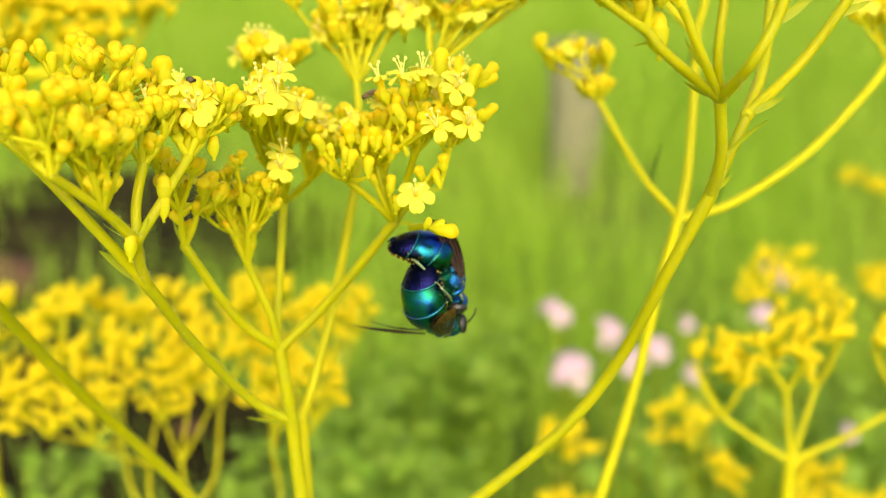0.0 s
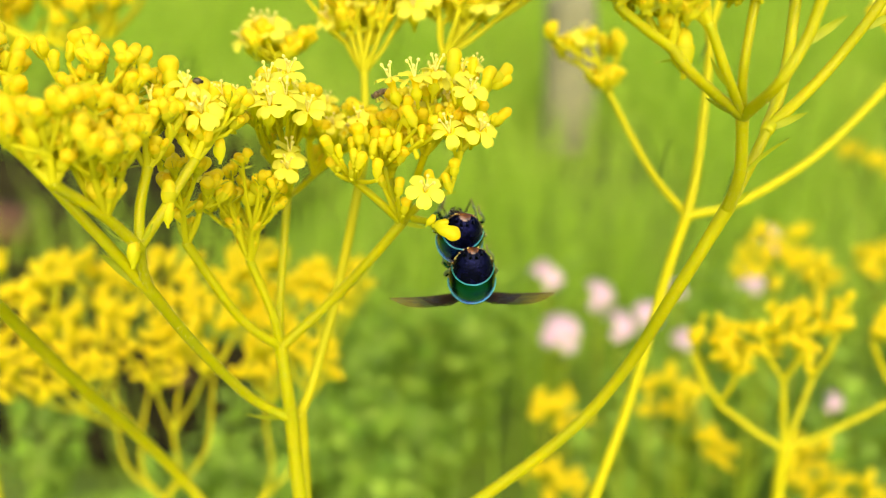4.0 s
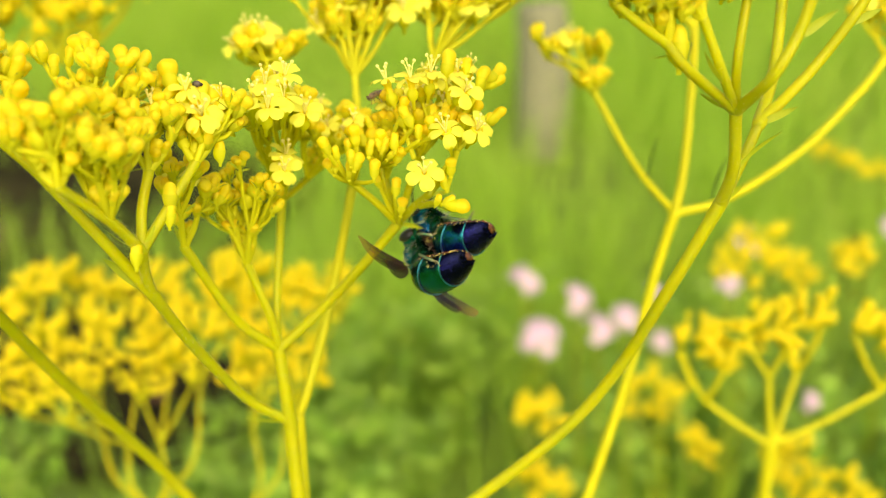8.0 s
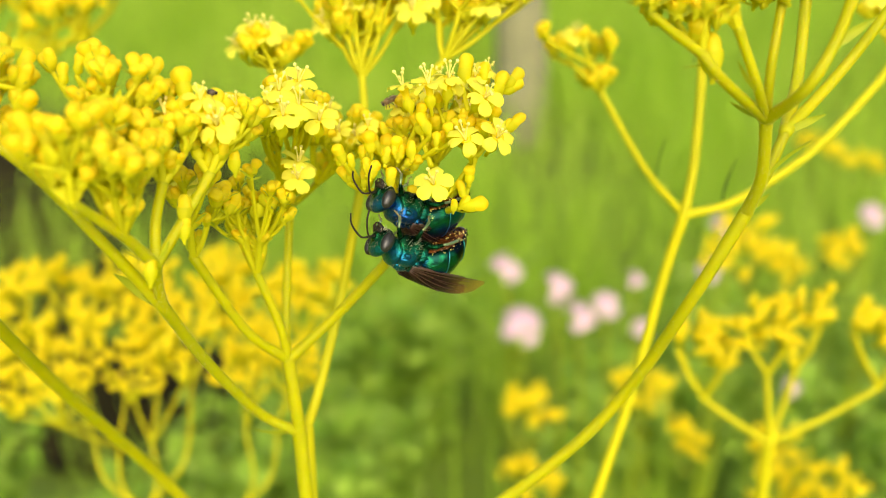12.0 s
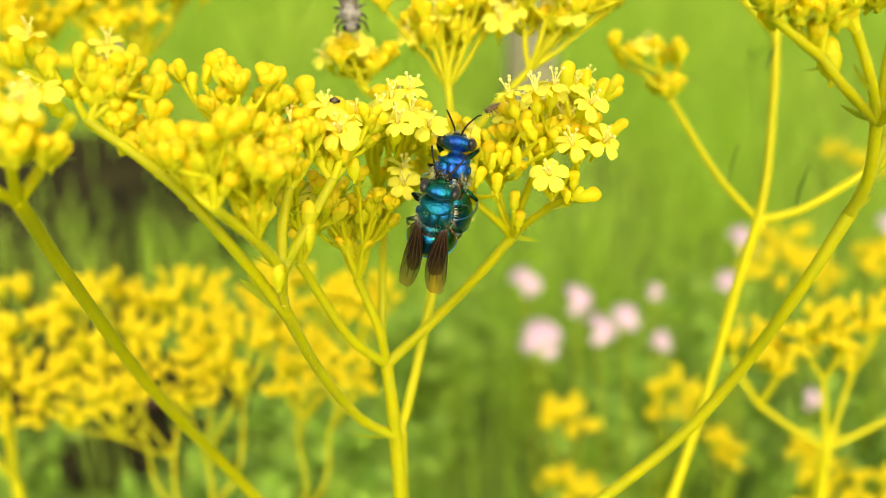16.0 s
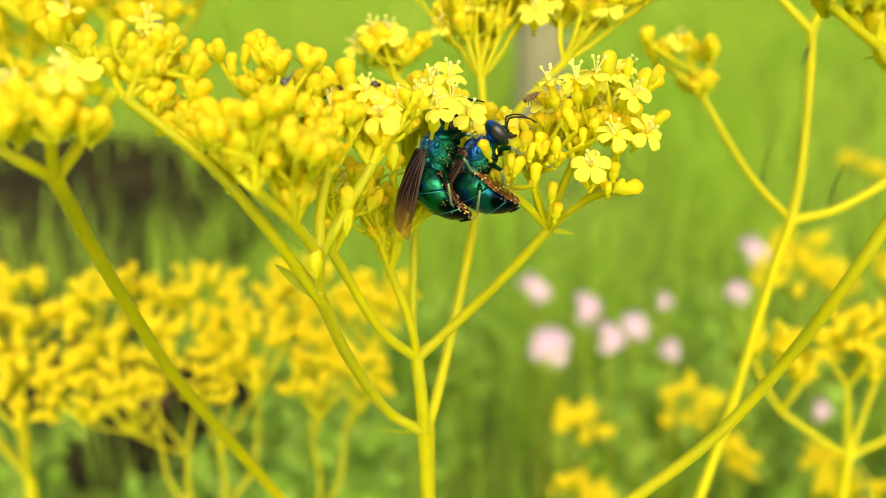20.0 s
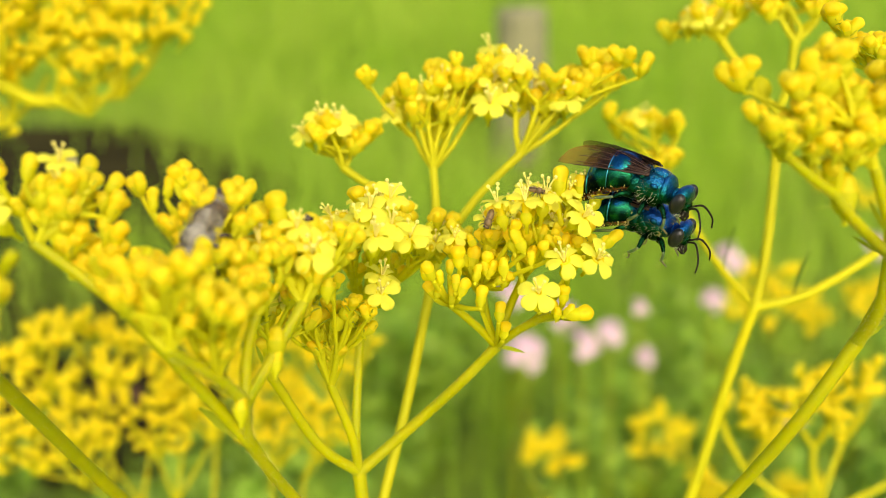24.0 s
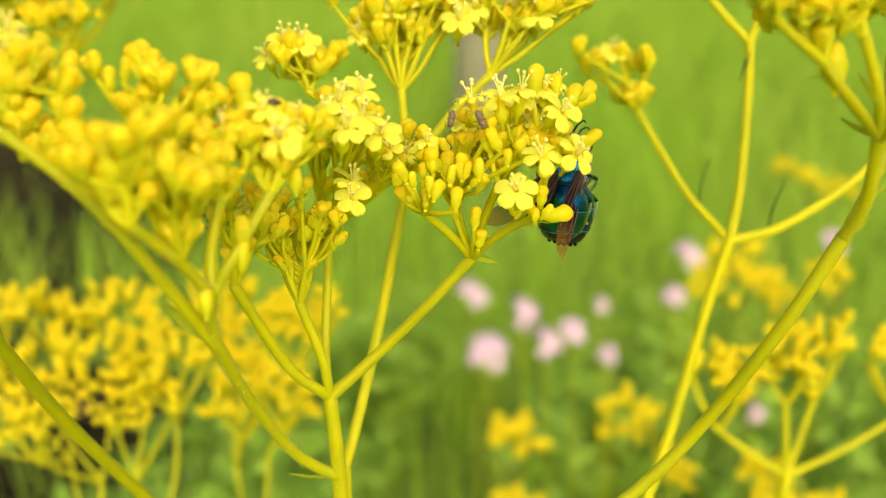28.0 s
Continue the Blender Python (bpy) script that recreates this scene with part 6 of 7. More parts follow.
def motions():
    walk(wasp_a, [
        (0.00, stance(6.32, 2.00, -2.19, (0.30, 0.45, -0.85), (0.95, -0.05, 0.30))),
        (0.25, stance(6.27, 1.50, -0.67, (0.74, 0.66, -0.14), (0.35, -0.56, -0.75))),
        (0.50, stance(6.73, 1.00, 1.05, (0.99, 0.16, 0.00), (0.01, -0.05, -1.00))),
        (1.00, stance(6.79, 0.00, 0.66, (0.96, 0.10, 0.22), (0.22, -0.05, -0.97))),
        (1.50, stance(7.34, 0.00, 0.19, (0.99, 0.10, 0.06), (0.06, -0.01, -1.00))),
        (2.00, stance(5.90, 0.00, 0.60, (0.85, 0.22, 0.48), (0.48, -0.10, -0.86))),
        (2.25, stance(6.10, 0.62, 0.50, (0.62, 0.67, 0.40), (0.24, 0.32, -0.92))),
        (2.50, stance(6.60, 1.25, 0.23, (0.11, 0.83, 0.55), (-0.11, 0.56, -0.82))),
        (3.00, stance(8.42, 0.25, 3.03, (0.60, 0.72, 0.35), (-0.10, -0.50, -0.85))),
        (3.50, stance(7.30, 4.95, 1.81, (0.05, 0.99, 0.16), (0.07, 0.15, -0.99))),
        (5.50, stance(5.72, 3.95, 2.07, (-0.21, 0.83, 0.52), (-0.20, 0.48, -0.85))),
        (6.00, stance(5.20, 3.10, 3.27, (-0.46, 0.76, 0.46), (-0.02, 0.51, -0.86))),
        (6.25, stance(5.07, 3.02, 3.53, (0.07, 0.98, 0.19), (0.24, 0.17, -0.96))),
        (6.50, stance(4.94, 2.95, 3.80, (0.62, 0.78, -0.05), (0.26, -0.27, -0.93))),
        (7.00, stance(7.63, 0.05, 2.13, (0.75, 0.65, -0.05), (0.10, -0.20, -0.97))),
        (7.50, stance(7.26, 1.00, 3.57, (0.94, 0.31, 0.16), (0.18, -0.06, -0.98))),
        (7.75, stance(6.14, 2.47, 3.08, (0.31, 0.94, 0.15), (-0.22, 0.23, -0.95))),
        (8.00, stance(5.03, 3.95, 2.58, (-0.50, 0.74, 0.45), (-0.64, 0.03, -0.76))),
        (8.25, stance(6.34, 2.98, 4.16, (0.11, 0.96, 0.26), (-0.25, 0.28, -0.93))),
        (8.50, stance(7.66, 2.00, 5.74, (0.71, 0.65, 0.27), (0.23, 0.15, -0.96))),
        (8.75, stance(9.87, 1.00, 5.75, (0.65, 0.33, 0.68), (0.71, 0.06, -0.71))),
        (9.00, stance(12.08, 0.00, 5.27, (0.30, 0.05, 0.95), (0.93, -0.20, -0.30))),
        (9.25, stance(11.52, -0.53, 2.87, (0.35, -0.55, 0.76), (0.92, 0.05, -0.39))),
        (9.50, stance(10.97, -1.05, -0.02, (0.39, -0.89, 0.22), (0.90, 0.31, -0.31))),
        (9.75, stance(6.84, -0.05, 1.17, (-0.53, -0.84, -0.14), (0.79, -0.42, -0.45))),
        (10.00, stance(4.11, 0.95, 1.37, (-0.98, 0.05, -0.21), (0.12, -0.65, -0.75))),
        (10.50, stance(2.96, -0.05, 1.68, (-0.99, -0.10, 0.10), (-0.08, -0.24, -0.97))),
        (11.00, stance(-1.65, -2.05, 4.64, (-0.59, -0.11, 0.80), (-0.78, -0.20, -0.60))),
        (11.50, stance(-0.04, -2.05, 4.75, (-0.88, -0.17, 0.44), (-0.40, -0.22, -0.89))),
        (12.00, stance(0.65, -2.05, 5.21, (-0.80, -0.52, 0.30), (-0.25, -0.25, -0.93))),
        (12.50, stance(-1.97, -1.05, 3.59, (-0.99, -0.10, 0.05), (-0.03, -0.22, -0.97))),
        (13.50, stance(-4.15, -2.62, 6.56, (-0.79, -0.34, 0.51), (-0.31, -0.51, -0.81))),
        (14.50, stance(-6.77, -4.20, 9.36, (-0.36, -0.36, 0.86), (-0.38, -0.79, -0.48))),
        (15.00, stance(-5.68, -5.00, 6.78, (0.04, 0.05, 1.00), (0.00, -1.00, 0.05))),
        (15.25, stance(-6.20, -5.03, 7.16, (-0.05, -0.36, 0.93), (-0.35, -0.87, -0.35))),
        (15.50, stance(-6.72, -5.05, 7.54, (-0.27, -0.65, 0.71), (-0.59, -0.46, -0.66))),
        (16.00, stance(-5.31, -4.20, 8.99, (0.15, -0.20, 0.97), (-0.15, -0.97, -0.20))),
        (16.50, stance(-6.04, -4.10, 9.41, (0.53, -0.79, 0.32), (-0.56, -0.60, -0.57))),
        (16.75, stance(-7.25, -4.40, 8.56, (0.73, -0.49, 0.48), (-0.65, -0.71, 0.27))),
        (17.00, stance(-8.45, -4.70, 7.70, (0.92, -0.20, 0.30), (-0.30, -0.25, 0.92))),
        (17.17, stance(-8.72, -4.15, 6.91, (0.33, -0.18, 0.93), (-0.93, -0.21, 0.29))),
        (17.33, stance(-8.99, -3.60, 6.12, (-0.53, -0.14, 0.84), (-0.81, -0.20, -0.54))),
        (17.50, stance(-9.27, -3.05, 5.33, (-0.99, -0.11, 0.11), (-0.08, -0.23, -0.97))),
        (18.00, stance(-6.37, -3.10, 6.17, (-0.62, 0.10, 0.77), (-0.72, -0.40, -0.55))),
        (18.50, stance(-7.40, -3.05, 6.60, (-0.96, 0.00, 0.27), (-0.26, -0.27, -0.93))),
        (19.00, stance(-7.92, -3.05, 7.39, (-0.70, -0.10, 0.70), (-0.68, -0.25, -0.68))),
        (19.50, stance(-5.51, -2.20, 7.69, (-0.31, 0.36, 0.88), (-0.65, -0.76, 0.08))),
        (19.75, stance(-6.07, -2.62, 8.72, (0.17, 0.21, 0.96), (-0.83, -0.50, 0.26))),
        (20.00, stance(-6.63, -3.05, 9.74, (0.55, -0.10, 0.82), (-0.80, -0.25, 0.55))),
        (20.50, stance(-5.24, -3.05, 11.79, (-0.36, -0.10, 0.93), (-0.91, -0.20, -0.37))),
        (21.50, stance(-1.20, -5.15, 12.48, (0.46, -0.15, 0.87), (-0.71, -0.65, 0.26))),
        (22.50, stance(2.82, -6.15, 13.71, (0.97, -0.11, 0.21), (-0.19, -0.88, 0.44))),
        (23.00, stance(4.05, -4.15, 19.73, (0.42, -0.05, 0.90), (-0.75, -0.55, 0.35))),
        (23.25, stance(7.15, -3.52, 18.83, (0.83, 0.03, 0.56), (-0.37, -0.73, 0.57))),
        (23.50, stance(10.25, -2.89, 17.92, (0.98, 0.21, 0.08), (0.13, -0.82, 0.56))),
        (24.00, stance(14.40, -1.00, 15.74, (0.80, -0.45, -0.38), (0.15, -0.50, 0.84))),
        (24.17, stance(12.67, 1.67, 13.63, (0.90, 0.25, 0.20), (-0.20, -0.36, 0.91))),
        (24.33, stance(11.13, 4.34, 11.51, (0.10, 0.78, 0.61), (-0.59, -0.45, 0.67))),
        (24.50, stance(9.79, 7.01, 9.39, (-0.62, 0.72, 0.31), (-0.67, -0.69, 0.28))),
        (25.00, stance(5.84, 9.75, 7.50, (-0.78, 0.62, 0.10), (-0.54, -0.75, 0.38))),
        (25.50, stance(11.03, 7.75, 8.21, (-0.80, 0.40, 0.45), (-0.34, -0.92, 0.20))),
        (26.00, stance(9.35, 7.75, 10.34, (-0.62, 0.41, 0.67), (-0.33, -0.91, 0.25))),
        (26.25, stance(10.44, 7.75, 7.10, (-0.22, 0.71, 0.67), (-0.11, -0.70, 0.71))),
        (26.50, stance(9.53, 7.75, 5.26, (0.10, 0.93, 0.36), (0.29, -0.37, 0.88))),
        (26.75, stance(10.25, 6.30, 7.54, (0.15, 0.58, 0.80), (0.66, -0.66, 0.36))),
        (27.00, stance(10.96, 4.85, 9.82, (0.40, 0.10, 0.90), (0.80, -0.50, -0.30))),
        (27.50, stance(12.54, 3.90, 12.55, (0.53, 0.05, 0.85), (0.74, -0.51, -0.43))),
        (27.75, stance(11.88, 6.32, 11.87, (0.29, 0.11, 0.95), (0.44, -0.90, -0.03))),
        (28.00, stance(11.21, 8.75, 11.18, (0.10, 0.30, 0.95), (-0.10, -0.95, 0.30))),
    ])
    walk(wasp_b, [
        (0.00, stance(5.18, 2.00, -6.78, (0.40, 0.88, -0.25), (-0.15, -0.45, -0.88))),
        (0.50, stance(8.23, 1.00, -3.53, (0.99, 0.16, 0.00), (0.01, -0.05, -1.00))),
        (1.00, stance(7.90, 0.00, -3.92, (0.96, 0.10, 0.20), (0.20, -0.15, -0.97))),
        (1.50, stance(7.45, 0.00, -4.57, (0.99, 0.10, 0.06), (0.06, -0.01, -1.00))),
        (2.00, stance(6.60, 0.00, -4.70, (0.95, 0.20, 0.22), (0.22, -0.20, -0.95))),
        (2.25, stance(6.50, 2.65, -3.75, (0.63, 0.68, 0.39), (0.27, 0.28, -0.92))),
        (2.50, stance(6.57, 5.30, -2.62, (0.11, 0.83, 0.55), (-0.11, 0.56, -0.82))),
        (3.00, stance(7.63, 4.30, -0.26, (0.30, 0.90, 0.25), (-0.10, -0.30, -0.95))),
        (3.50, stance(8.14, 4.14, -2.70, (0.05, 0.99, 0.16), (0.07, 0.15, -0.99))),
        (5.50, stance(6.31, 3.14, -0.96, (-0.21, 0.83, 0.52), (-0.20, 0.48, -0.85))),
        (6.00, stance(7.12, 4.72, -0.92, (-0.28, 0.95, 0.05), (0.10, -0.10, -0.98))),
        (6.50, stance(6.93, 2.14, -0.27, (0.62, 0.78, -0.05), (0.26, -0.27, -0.93))),
        (7.00, stance(8.31, 0.86, -1.81, (0.65, 0.68, 0.34), (0.30, -0.20, -0.93))),
        (7.50, stance(8.37, 1.00, 0.37, (0.94, 0.31, 0.16), (0.18, -0.06, -0.98))),
        (7.75, stance(5.86, 2.07, -0.16, (0.42, 0.87, 0.25), (-0.21, 0.36, -0.91))),
        (8.00, stance(3.35, 3.14, -0.69, (-0.25, 0.76, 0.60), (-0.72, 0.27, -0.64))),
        (8.25, stance(5.42, 2.57, 1.16, (0.23, 0.91, 0.36), (-0.25, 0.41, -0.88))),
        (8.50, stance(7.48, 2.00, 3.01, (0.71, 0.65, 0.27), (0.23, 0.15, -0.96))),
        (8.75, stance(11.24, 1.00, 4.55, (0.58, 0.32, 0.75), (0.77, 0.08, -0.64))),
        (9.00, stance(15.00, 0.00, 5.49, (0.12, 0.05, 0.99), (0.97, -0.20, -0.10))),
        (9.25, stance(14.76, -0.93, 2.87, (0.26, -0.56, 0.78), (0.95, 0.02, -0.30))),
        (9.50, stance(14.51, -1.86, -0.34, (0.39, -0.89, 0.22), (0.90, 0.31, -0.31))),
        (9.67, stance(9.52, -1.19, -0.05, (-0.25, -0.96, 0.09), (0.72, -0.25, -0.65))),
        (9.83, stance(4.52, -0.53, 0.24, (-0.78, -0.58, 0.22), (0.12, -0.49, -0.87))),
        (10.00, stance(0.12, 0.14, 0.53, (-0.85, 0.00, 0.53), (-0.51, -0.24, -0.82))),
        (10.50, stance(0.38, -0.86, -0.42, (-0.99, -0.10, 0.10), (-0.08, -0.24, -0.97))),
        (11.00, stance(-5.53, -2.86, 3.73, (-0.42, -0.11, 0.90), (-0.88, -0.21, -0.44))),
        (11.50, stance(-1.58, -2.86, 1.49, (-0.88, -0.17, 0.44), (-0.40, -0.22, -0.89))),
        (12.00, stance(0.54, -2.86, 1.16, (-0.80, -0.52, 0.30), (-0.25, -0.30, -0.90))),
        (12.50, stance(-2.89, -1.86, 0.32, (-0.99, -0.10, 0.05), (-0.03, -0.22, -0.97))),
        (13.50, stance(-5.39, -4.65, 3.54, (-0.79, -0.34, 0.51), (-0.31, -0.51, -0.81))),
        (14.50, stance(-8.02, -7.44, 5.99, (-0.36, -0.36, 0.86), (-0.38, -0.79, -0.48))),
        (15.00, stance(-5.84, -5.00, 1.52, (0.00, -0.93, 0.36), (-0.10, -0.40, -0.90))),
        (15.50, stance(-8.55, -5.86, 3.67, (-0.27, -0.65, 0.71), (-0.59, -0.46, -0.66))),
        (16.00, stance(-7.00, -7.44, 5.16, (0.15, -0.65, 0.74), (-0.22, -0.72, -0.62))),
        (16.50, stance(-8.01, -7.18, 7.17, (0.53, -0.79, 0.32), (-0.56, -0.60, -0.57))),
        (16.75, stance(-10.62, -5.34, 6.93, (0.24, -0.60, 0.76), (-0.81, -0.56, -0.18))),
        (17.00, stance(-13.22, -3.50, 6.69, (0.10, -0.10, 0.99), (-0.97, -0.22, 0.10))),
        (17.25, stance(-11.98, -4.41, 4.37, (-0.63, -0.10, 0.77), (-0.74, -0.23, -0.63))),
        (17.50, stance(-10.74, -5.32, 2.05, (-0.99, -0.11, 0.11), (-0.08, -0.23, -0.97))),
        (18.00, stance(-7.83, -4.72, 3.19, (-0.58, 0.10, 0.80), (-0.74, -0.40, -0.52))),
        (18.50, stance(-8.95, -3.86, 3.86, (-0.96, 0.00, 0.27), (-0.26, -0.27, -0.93))),
        (19.00, stance(-10.45, -3.86, 4.72, (-0.55, -0.10, 0.83), (-0.80, -0.25, -0.55))),
        (19.50, stance(-6.85, -5.44, 5.91, (-0.31, 0.36, 0.88), (-0.65, -0.76, 0.08))),
        (20.00, stance(-10.31, -3.86, 10.07, (0.30, -0.10, 0.95), (-0.93, -0.22, 0.30))),
        (20.50, stance(-8.85, -3.86, 11.32, (-0.36, -0.10, 0.93), (-0.91, -0.20, -0.37))),
        (21.50, stance(-3.40, -7.58, 14.04, (0.46, -0.15, 0.87), (-0.71, -0.65, 0.26))),
        (22.50, stance(2.36, -8.58, 15.27, (0.97, -0.11, 0.21), (-0.19, -0.88, 0.44))),
        (23.00, stance(2.47, -6.58, 21.50, (0.42, -0.10, 0.90), (-0.75, -0.55, 0.35))),
        (23.25, stance(6.00, -6.16, 20.73, (0.83, 0.00, 0.56), (-0.38, -0.74, 0.56))),
        (23.50, stance(9.54, -5.75, 19.96, (0.98, 0.21, 0.08), (0.13, -0.82, 0.56))),
        (24.00, stance(13.60, -4.50, 18.67, (0.80, -0.45, -0.38), (0.15, -0.50, 0.84))),
        (24.17, stance(11.90, -2.16, 15.63, (0.90, 0.25, 0.20), (-0.20, -0.36, 0.91))),
        (24.33, stance(10.45, 0.19, 12.60, (0.10, 0.78, 0.61), (-0.59, -0.45, 0.67))),
        (24.50, stance(9.22, 2.53, 9.57, (-0.62, 0.72, 0.31), (-0.67, -0.69, 0.28))),
        (25.00, stance(5.88, 5.70, 8.56, (-0.78, 0.62, 0.10), (-0.54, -0.75, 0.38))),
        (25.50, stance(10.29, 3.70, 8.83, (-0.80, 0.40, 0.45), (-0.34, -0.92, 0.20))),
        (26.00, stance(7.80, 3.70, 11.66, (-0.62, 0.41, 0.67), (0.42, -0.60, 0.58))),
        (26.25, stance(9.42, 3.70, 7.76, (-0.22, 0.71, 0.67), (-0.11, -0.70, 0.71))),
        (26.50, stance(8.94, 3.70, 5.75, (0.10, 0.93, 0.36), (0.29, -0.37, 0.88))),
        (26.75, stance(10.84, 3.06, 7.39, (0.09, 0.59, 0.80), (0.66, -0.64, 0.40))),
        (27.00, stance(12.75, 2.42, 9.02, (0.30, 0.10, 0.95), (0.85, -0.48, -0.25))),
        (27.50, stance(14.35, 2.28, 10.96, (0.53, 0.05, 0.85), (0.74, -0.51, -0.43))),
        (27.75, stance(12.16, 3.49, 10.95, (0.31, 0.04, 0.95), (0.45, -0.89, -0.11))),
        (28.00, stance(9.96, 4.70, 10.93, (0.10, 0.15, 0.98), (-0.05, -0.98, 0.15))),
    ])
    bends = ((0.0, 20, 20), (1.0, -8, 2), (2.0, 10, 20), (3.0, 20, 10), (6.0, 10, 10), (7.0, 15, 25), (8.0, 10, 20), (9.0, 20, 18), (10.0, 20, 20), (11.0, 15, 15), (12.0, 15, 5), (14.5, 10, 10),
             (15.0, 30, 20), (16.0, 10, 10), (16.5, 50, 30), (17.0, 95, 60), (17.5, 40, 40), (18.0, 20, 30), (19.0, 15, 15), (20.0, 60, 15), (20.5, 50, 30), (22.5, 5, 5), (23.0, 10, 10), (24.0, 5, 0), (25.0, 10, 20),
             (26.0, 10, 10), (27.0, 30, 40), (28.0, 10, 5))
    walk(abdomen_a, bend_rows([(t, a) for t, a, b in bends]))
    walk(abdomen_b, bend_rows([(t, b) for t, a, b in bends]))
    folded = ((0.0, -9, -8), (28.0, -9, -8))
    for ob, s, nm in wings_a:
        walk(ob, wing_rows(folded, s, nm))
    # the upper wasp beats and spreads its wings to keep its balance
    beat = ((0.0, 80, 30, -6), (0.5, 20, 0), (1.0, 5, 10), (1.5, 0, -14), (2.0, 42, 8), (2.5, 48, -10), (3.0, 80, 45, 15), (3.5, 70, 50, -8), (5.5, 35, 60, 10), (6.0, 40, 42, 28), (6.5, 75, -5), (7.0, 95, 95, -5),
            (7.5, 75, -5), (8.0, 75, 85, -5), (8.5, 60, -8), (9.0, 60, 20, 60), (9.5, 30, -10), (10.0, 4, -8), (11.0, 6, -6), (12.5, 2, -6), (14.5, 12, -4), (15.0, 70, 0), (15.5, 25, -6), (16.0, 6, -4), (16.5, 55, -10), (17.0, 10, -4),
            (17.5, 12, -8), (18.0, 70, -4), (18.5, 12, -10), (19.0, 2, -8), (19.5, 25, -6), (20.0, 6, -6), (20.5, 4, -6), (22.5, 10, -2), (23.0, 14, -4), (23.5, 18, -4), (24.0, 8, -12), (24.5, 45, -6), (25.0, 12, -4),
            (25.5, 20, -2), (26.0, 0, -4), (26.5, 30, -6), (27.0, 4, -34), (27.5, 4, -20), (28.0, -8, 50, -2))
    for ob, s, nm in wings_b:
        walk(ob, wing_rows(beat, s, nm))
    base = twig.matrix_basis.copy()
    rows = []
    for t, dx, dz, tip in (
            (0.0, -1.15, -3.60, 23), (0.5, -0.95, -3.10, 27), (1.0, -1.30, -3.10, 26), (1.5, -1.80, -2.40, 30), (2.0, -2.00, -1.40, 35), (2.5, -0.90, -2.00, 35), (3.0, -1.85, 0.20, 38), (3.5, -1.70, -2.80, 35),
            (5.5, -1.70, 0.00, 33), (6.0, -0.30, -1.00, 23), (6.5, -1.40, 0.00, 31), (7.0, -1.70, -0.30, 34), (7.5, -1.60, 0.80, 36), (8.0, -0.80, -1.05, 18), (8.5, -1.30, 1.60, 30), (9.0, -1.40, 1.10, 31),
            (9.5, 0.30, -2.80, 72), (10.0, -0.10, -3.10, -6), (10.5, 1.40, -4.30, -10), (11.0, -1.00, -3.30, -27), (11.5, -0.90, -0.70, 0), (12.0, -0.80, -1.20, 0), (12.5, -0.80, -0.70, 0), (14.5, -0.50, 0.70, 0),
            (15.5, -0.20, 0.20, 0), (17.0, 0.00, 0.00, 0), (28.0, 0.00, 0.00, 0)):
        rows.append((t, Matrix.Translation(D(1, 0, 0) * dx * MM + UP * dz * MM) @ base @ Matrix.Rotation(radians(tip), 4, D(0, 1, 0))))
    walk(twig, rows)
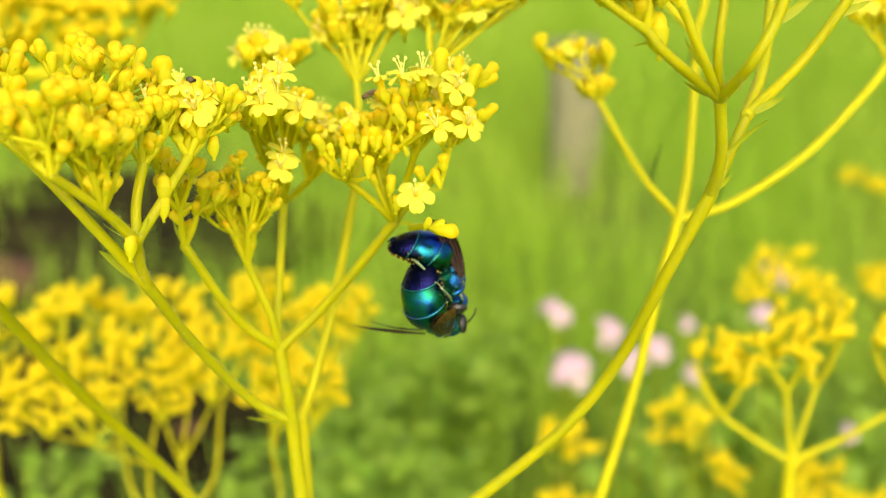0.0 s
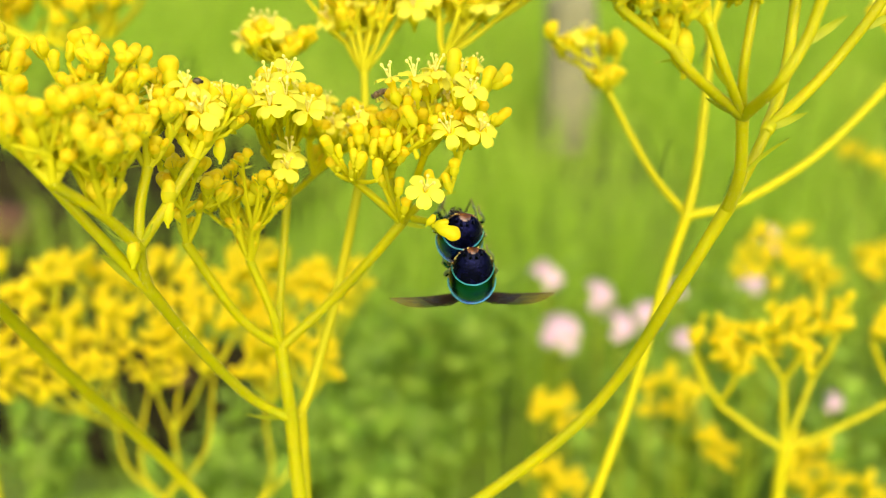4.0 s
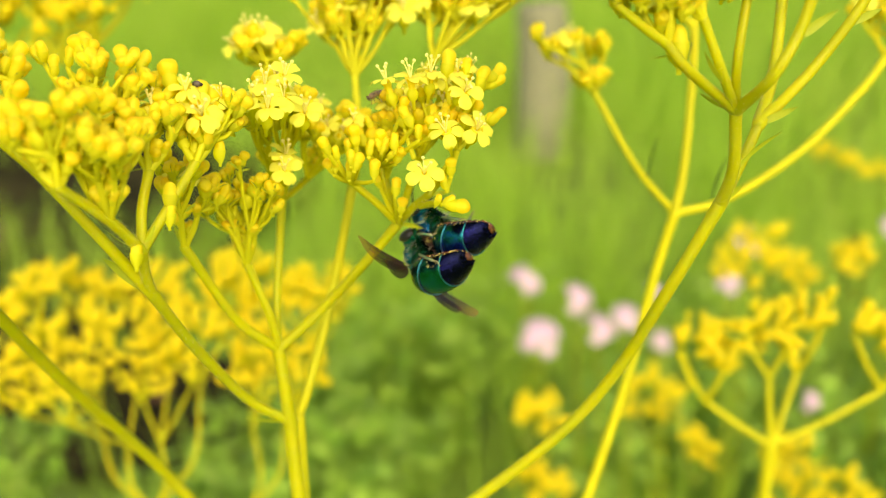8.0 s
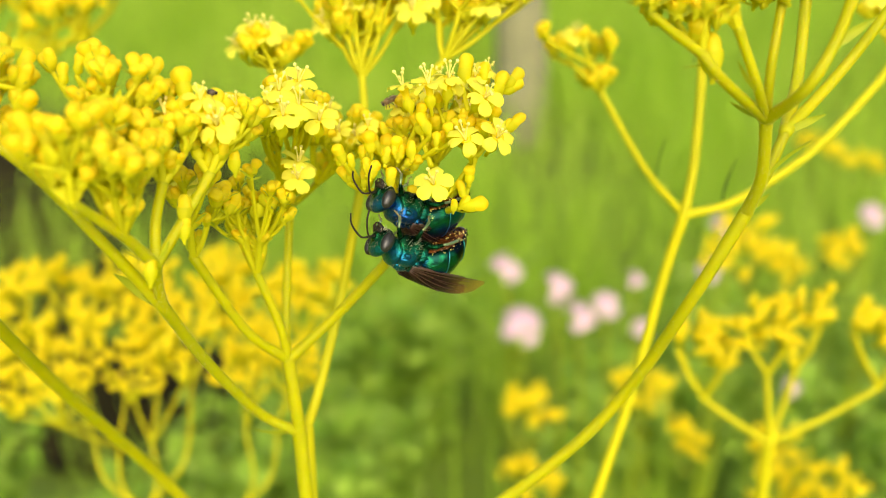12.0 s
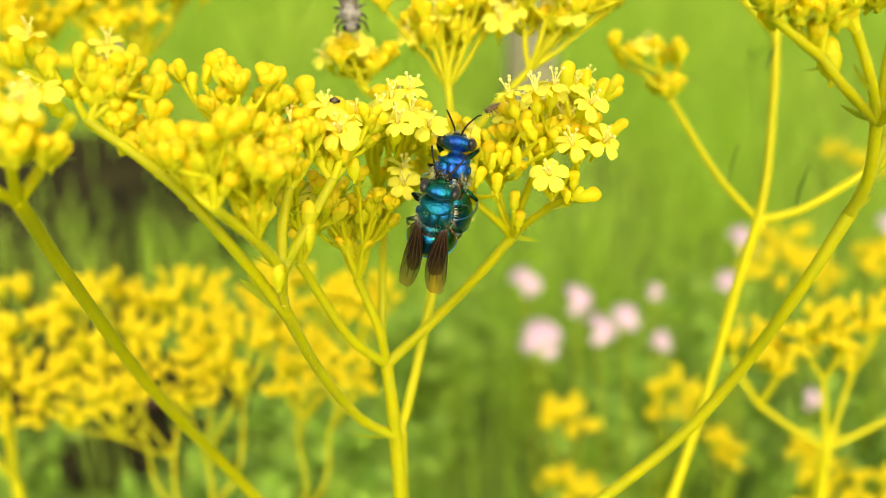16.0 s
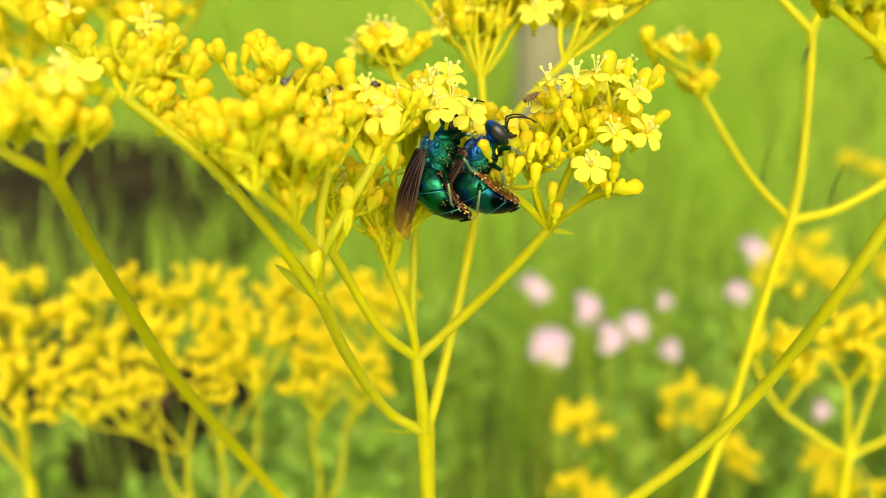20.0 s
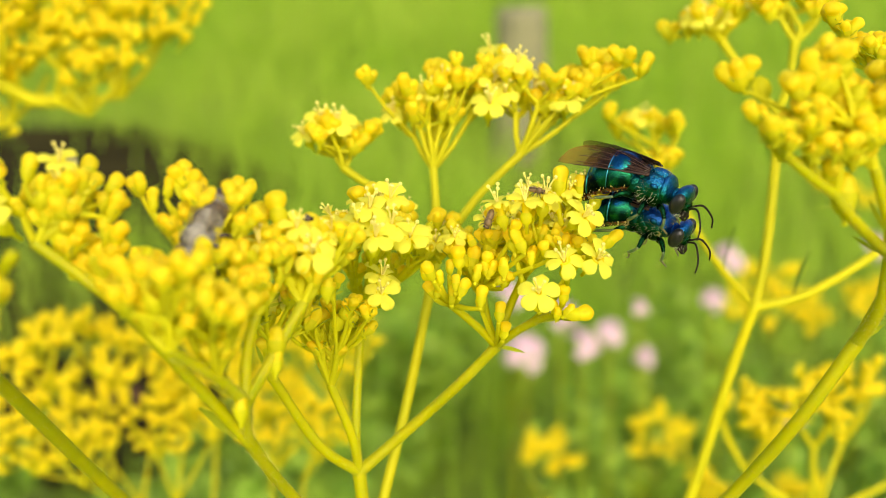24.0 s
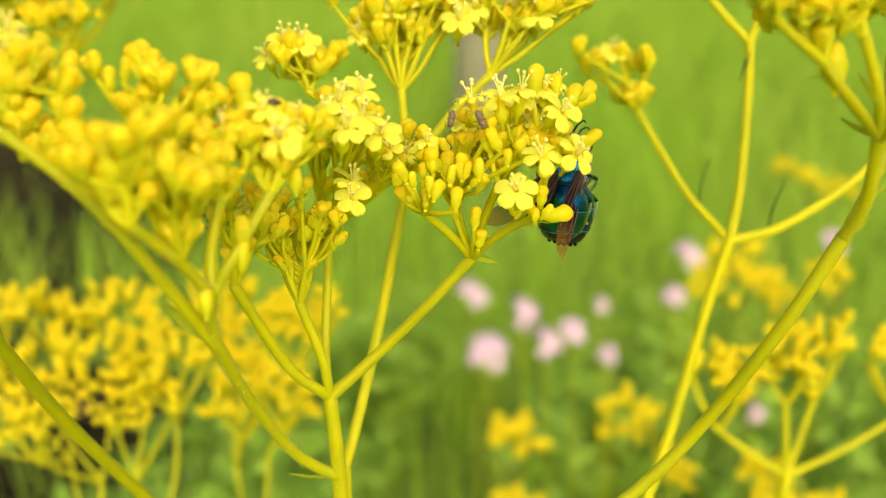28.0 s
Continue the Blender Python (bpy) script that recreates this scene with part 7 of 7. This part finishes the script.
    walk(bee, [(t, stance_at(p, f, b)) for t, p, f, b in (
        (0.0, P(-18.0, 14.0, 54.7), (0.2, -0.3, -0.9), (0, -1, 0.3)), (14.0, P(-18.0, 14.0, 54.7), (0.2, -0.3, -0.9), (0, -1, 0.3)), (15.0, P(-16.5, 14.0, 30.7), (0.1, -0.3, -0.9), (0, -1, 0.3)),
        (15.5, P(-16.3, 14.0, 28.9), (0.1, -0.2, -0.9), (0, -1, 0.3)), (16.5, P(-15.9, 14.0, 29.0), (0.1, -0.2, -0.9), (0, -1, 0.3)), (17.0, P(-16.0, 14.0, 29.4), (0.4, -0.3, -0.8), (0, -1, 0.3)),
        (18.0, P(-21.3, -8.0, 16.4), (0.9, 0.1, -0.1), (0, -0.4, 0.9)), (19.0, P(-21.9, -8.0, 16.4), (0.9, 0.1, 0), (0, -0.4, 0.9)), (20.0, P(-21.7, -8.0, 16.1), (-0.9, 0.1, 0), (0, -0.4, 0.9)), (20.5, P(-23.2, -9.0, 16.2), (-0.9, -0.2, -0.2), (0, -0.4, 0.9)),
        (22.5, P(-25.7, -12.0, 15.2), (-0.8, -0.3, -0.4), (0, -0.5, 0.9)), (23.5, P(-22.3, -20.0, 14.5), (-0.3, -0.6, -0.7), (0, -0.8, 0.6)), (24.2, P(-22.4, -20.0, 13.8), (-0.3, -0.5, -0.8), (0, -0.8, 0.6)), (25.0, P(-22.4, -20.0, 13.7), (-0.2, -0.5, -0.8), (0.2, -0.8, 0.6)),
        (25.5, P(-23.7, -8.0, 11.7), (-0.3, 0.5, -0.8), (0, -0.8, 0.6)), (26.0, P(-24.7, 0.0, 8.2), (-0.3, 0.5, -0.8), (0, -0.8, 0.6)), (28.0, P(-24.7, 0.0, 8.2), (-0.3, 0.5, -0.8), (0, -0.8, 0.6)))])
    walk(fly_a, [(t, stance_at(p, f, b)) for t, p, f, b in (
        (0.0, P(-1.3, -1.0, 15.9), (-0.8, -0.1, -0.4), (0, -0.5, 0.8)), (20.5, P(-1.3, -1.0, 15.9), (-0.8, -0.1, -0.4), (0, -0.5, 0.8)), (24.5, P(-0.6, -6.0, 15.1), (-0.3, -0.2, -0.9), (0.2, -0.9, 0.2)), (25.0, P(-0.6, -6.0, 15.1), (-0.3, -0.2, -0.9), (0.2, -0.9, 0.2)),
        (26.0, P(0.3, -6.0, 14.5), (0.4, -0.2, -0.9), (0.2, -0.9, 0.3)), (27.0, P(-0.0, -6.0, 15.4), (0.2, -0.2, -0.9), (0, -0.9, 0.3)), (28.0, P(0.8, -7.0, 14.7), (0.35, -0.3, -0.9), (0, -0.9, 0.4)))])
    walk(fly_b, [(t, stance_at(p, f, b)) for t, p, f, b in (
        (0.0, P(3.2, -1.0, 15.8), (0.9, -0.1, -0.1), (0, -0.5, 0.8)), (20.5, P(3.2, -1.0, 15.8), (0.9, -0.1, -0.1), (0, -0.5, 0.8)), (24.5, P(3.6, -6.0, 17.9), (0.7, -0.4, -0.2), (0, -0.5, 0.9)), (25.0, P(3.6, -6.0, 17.9), (0.7, -0.4, -0.2), (0, -0.5, 0.9)),
        (26.0, P(0.7, -5.0, 18.7), (0.2, -0.3, 0.9), (0, -0.9, 0.4)), (27.0, P(-0.9, -5.0, 16.0), (-0.3, -0.3, -0.9), (0, -0.9, 0.4)), (28.0, P(-1.6, -6.0, 14.9), (-0.2, -0.4, -0.9), (0, -0.9, 0.4)))])


motions()
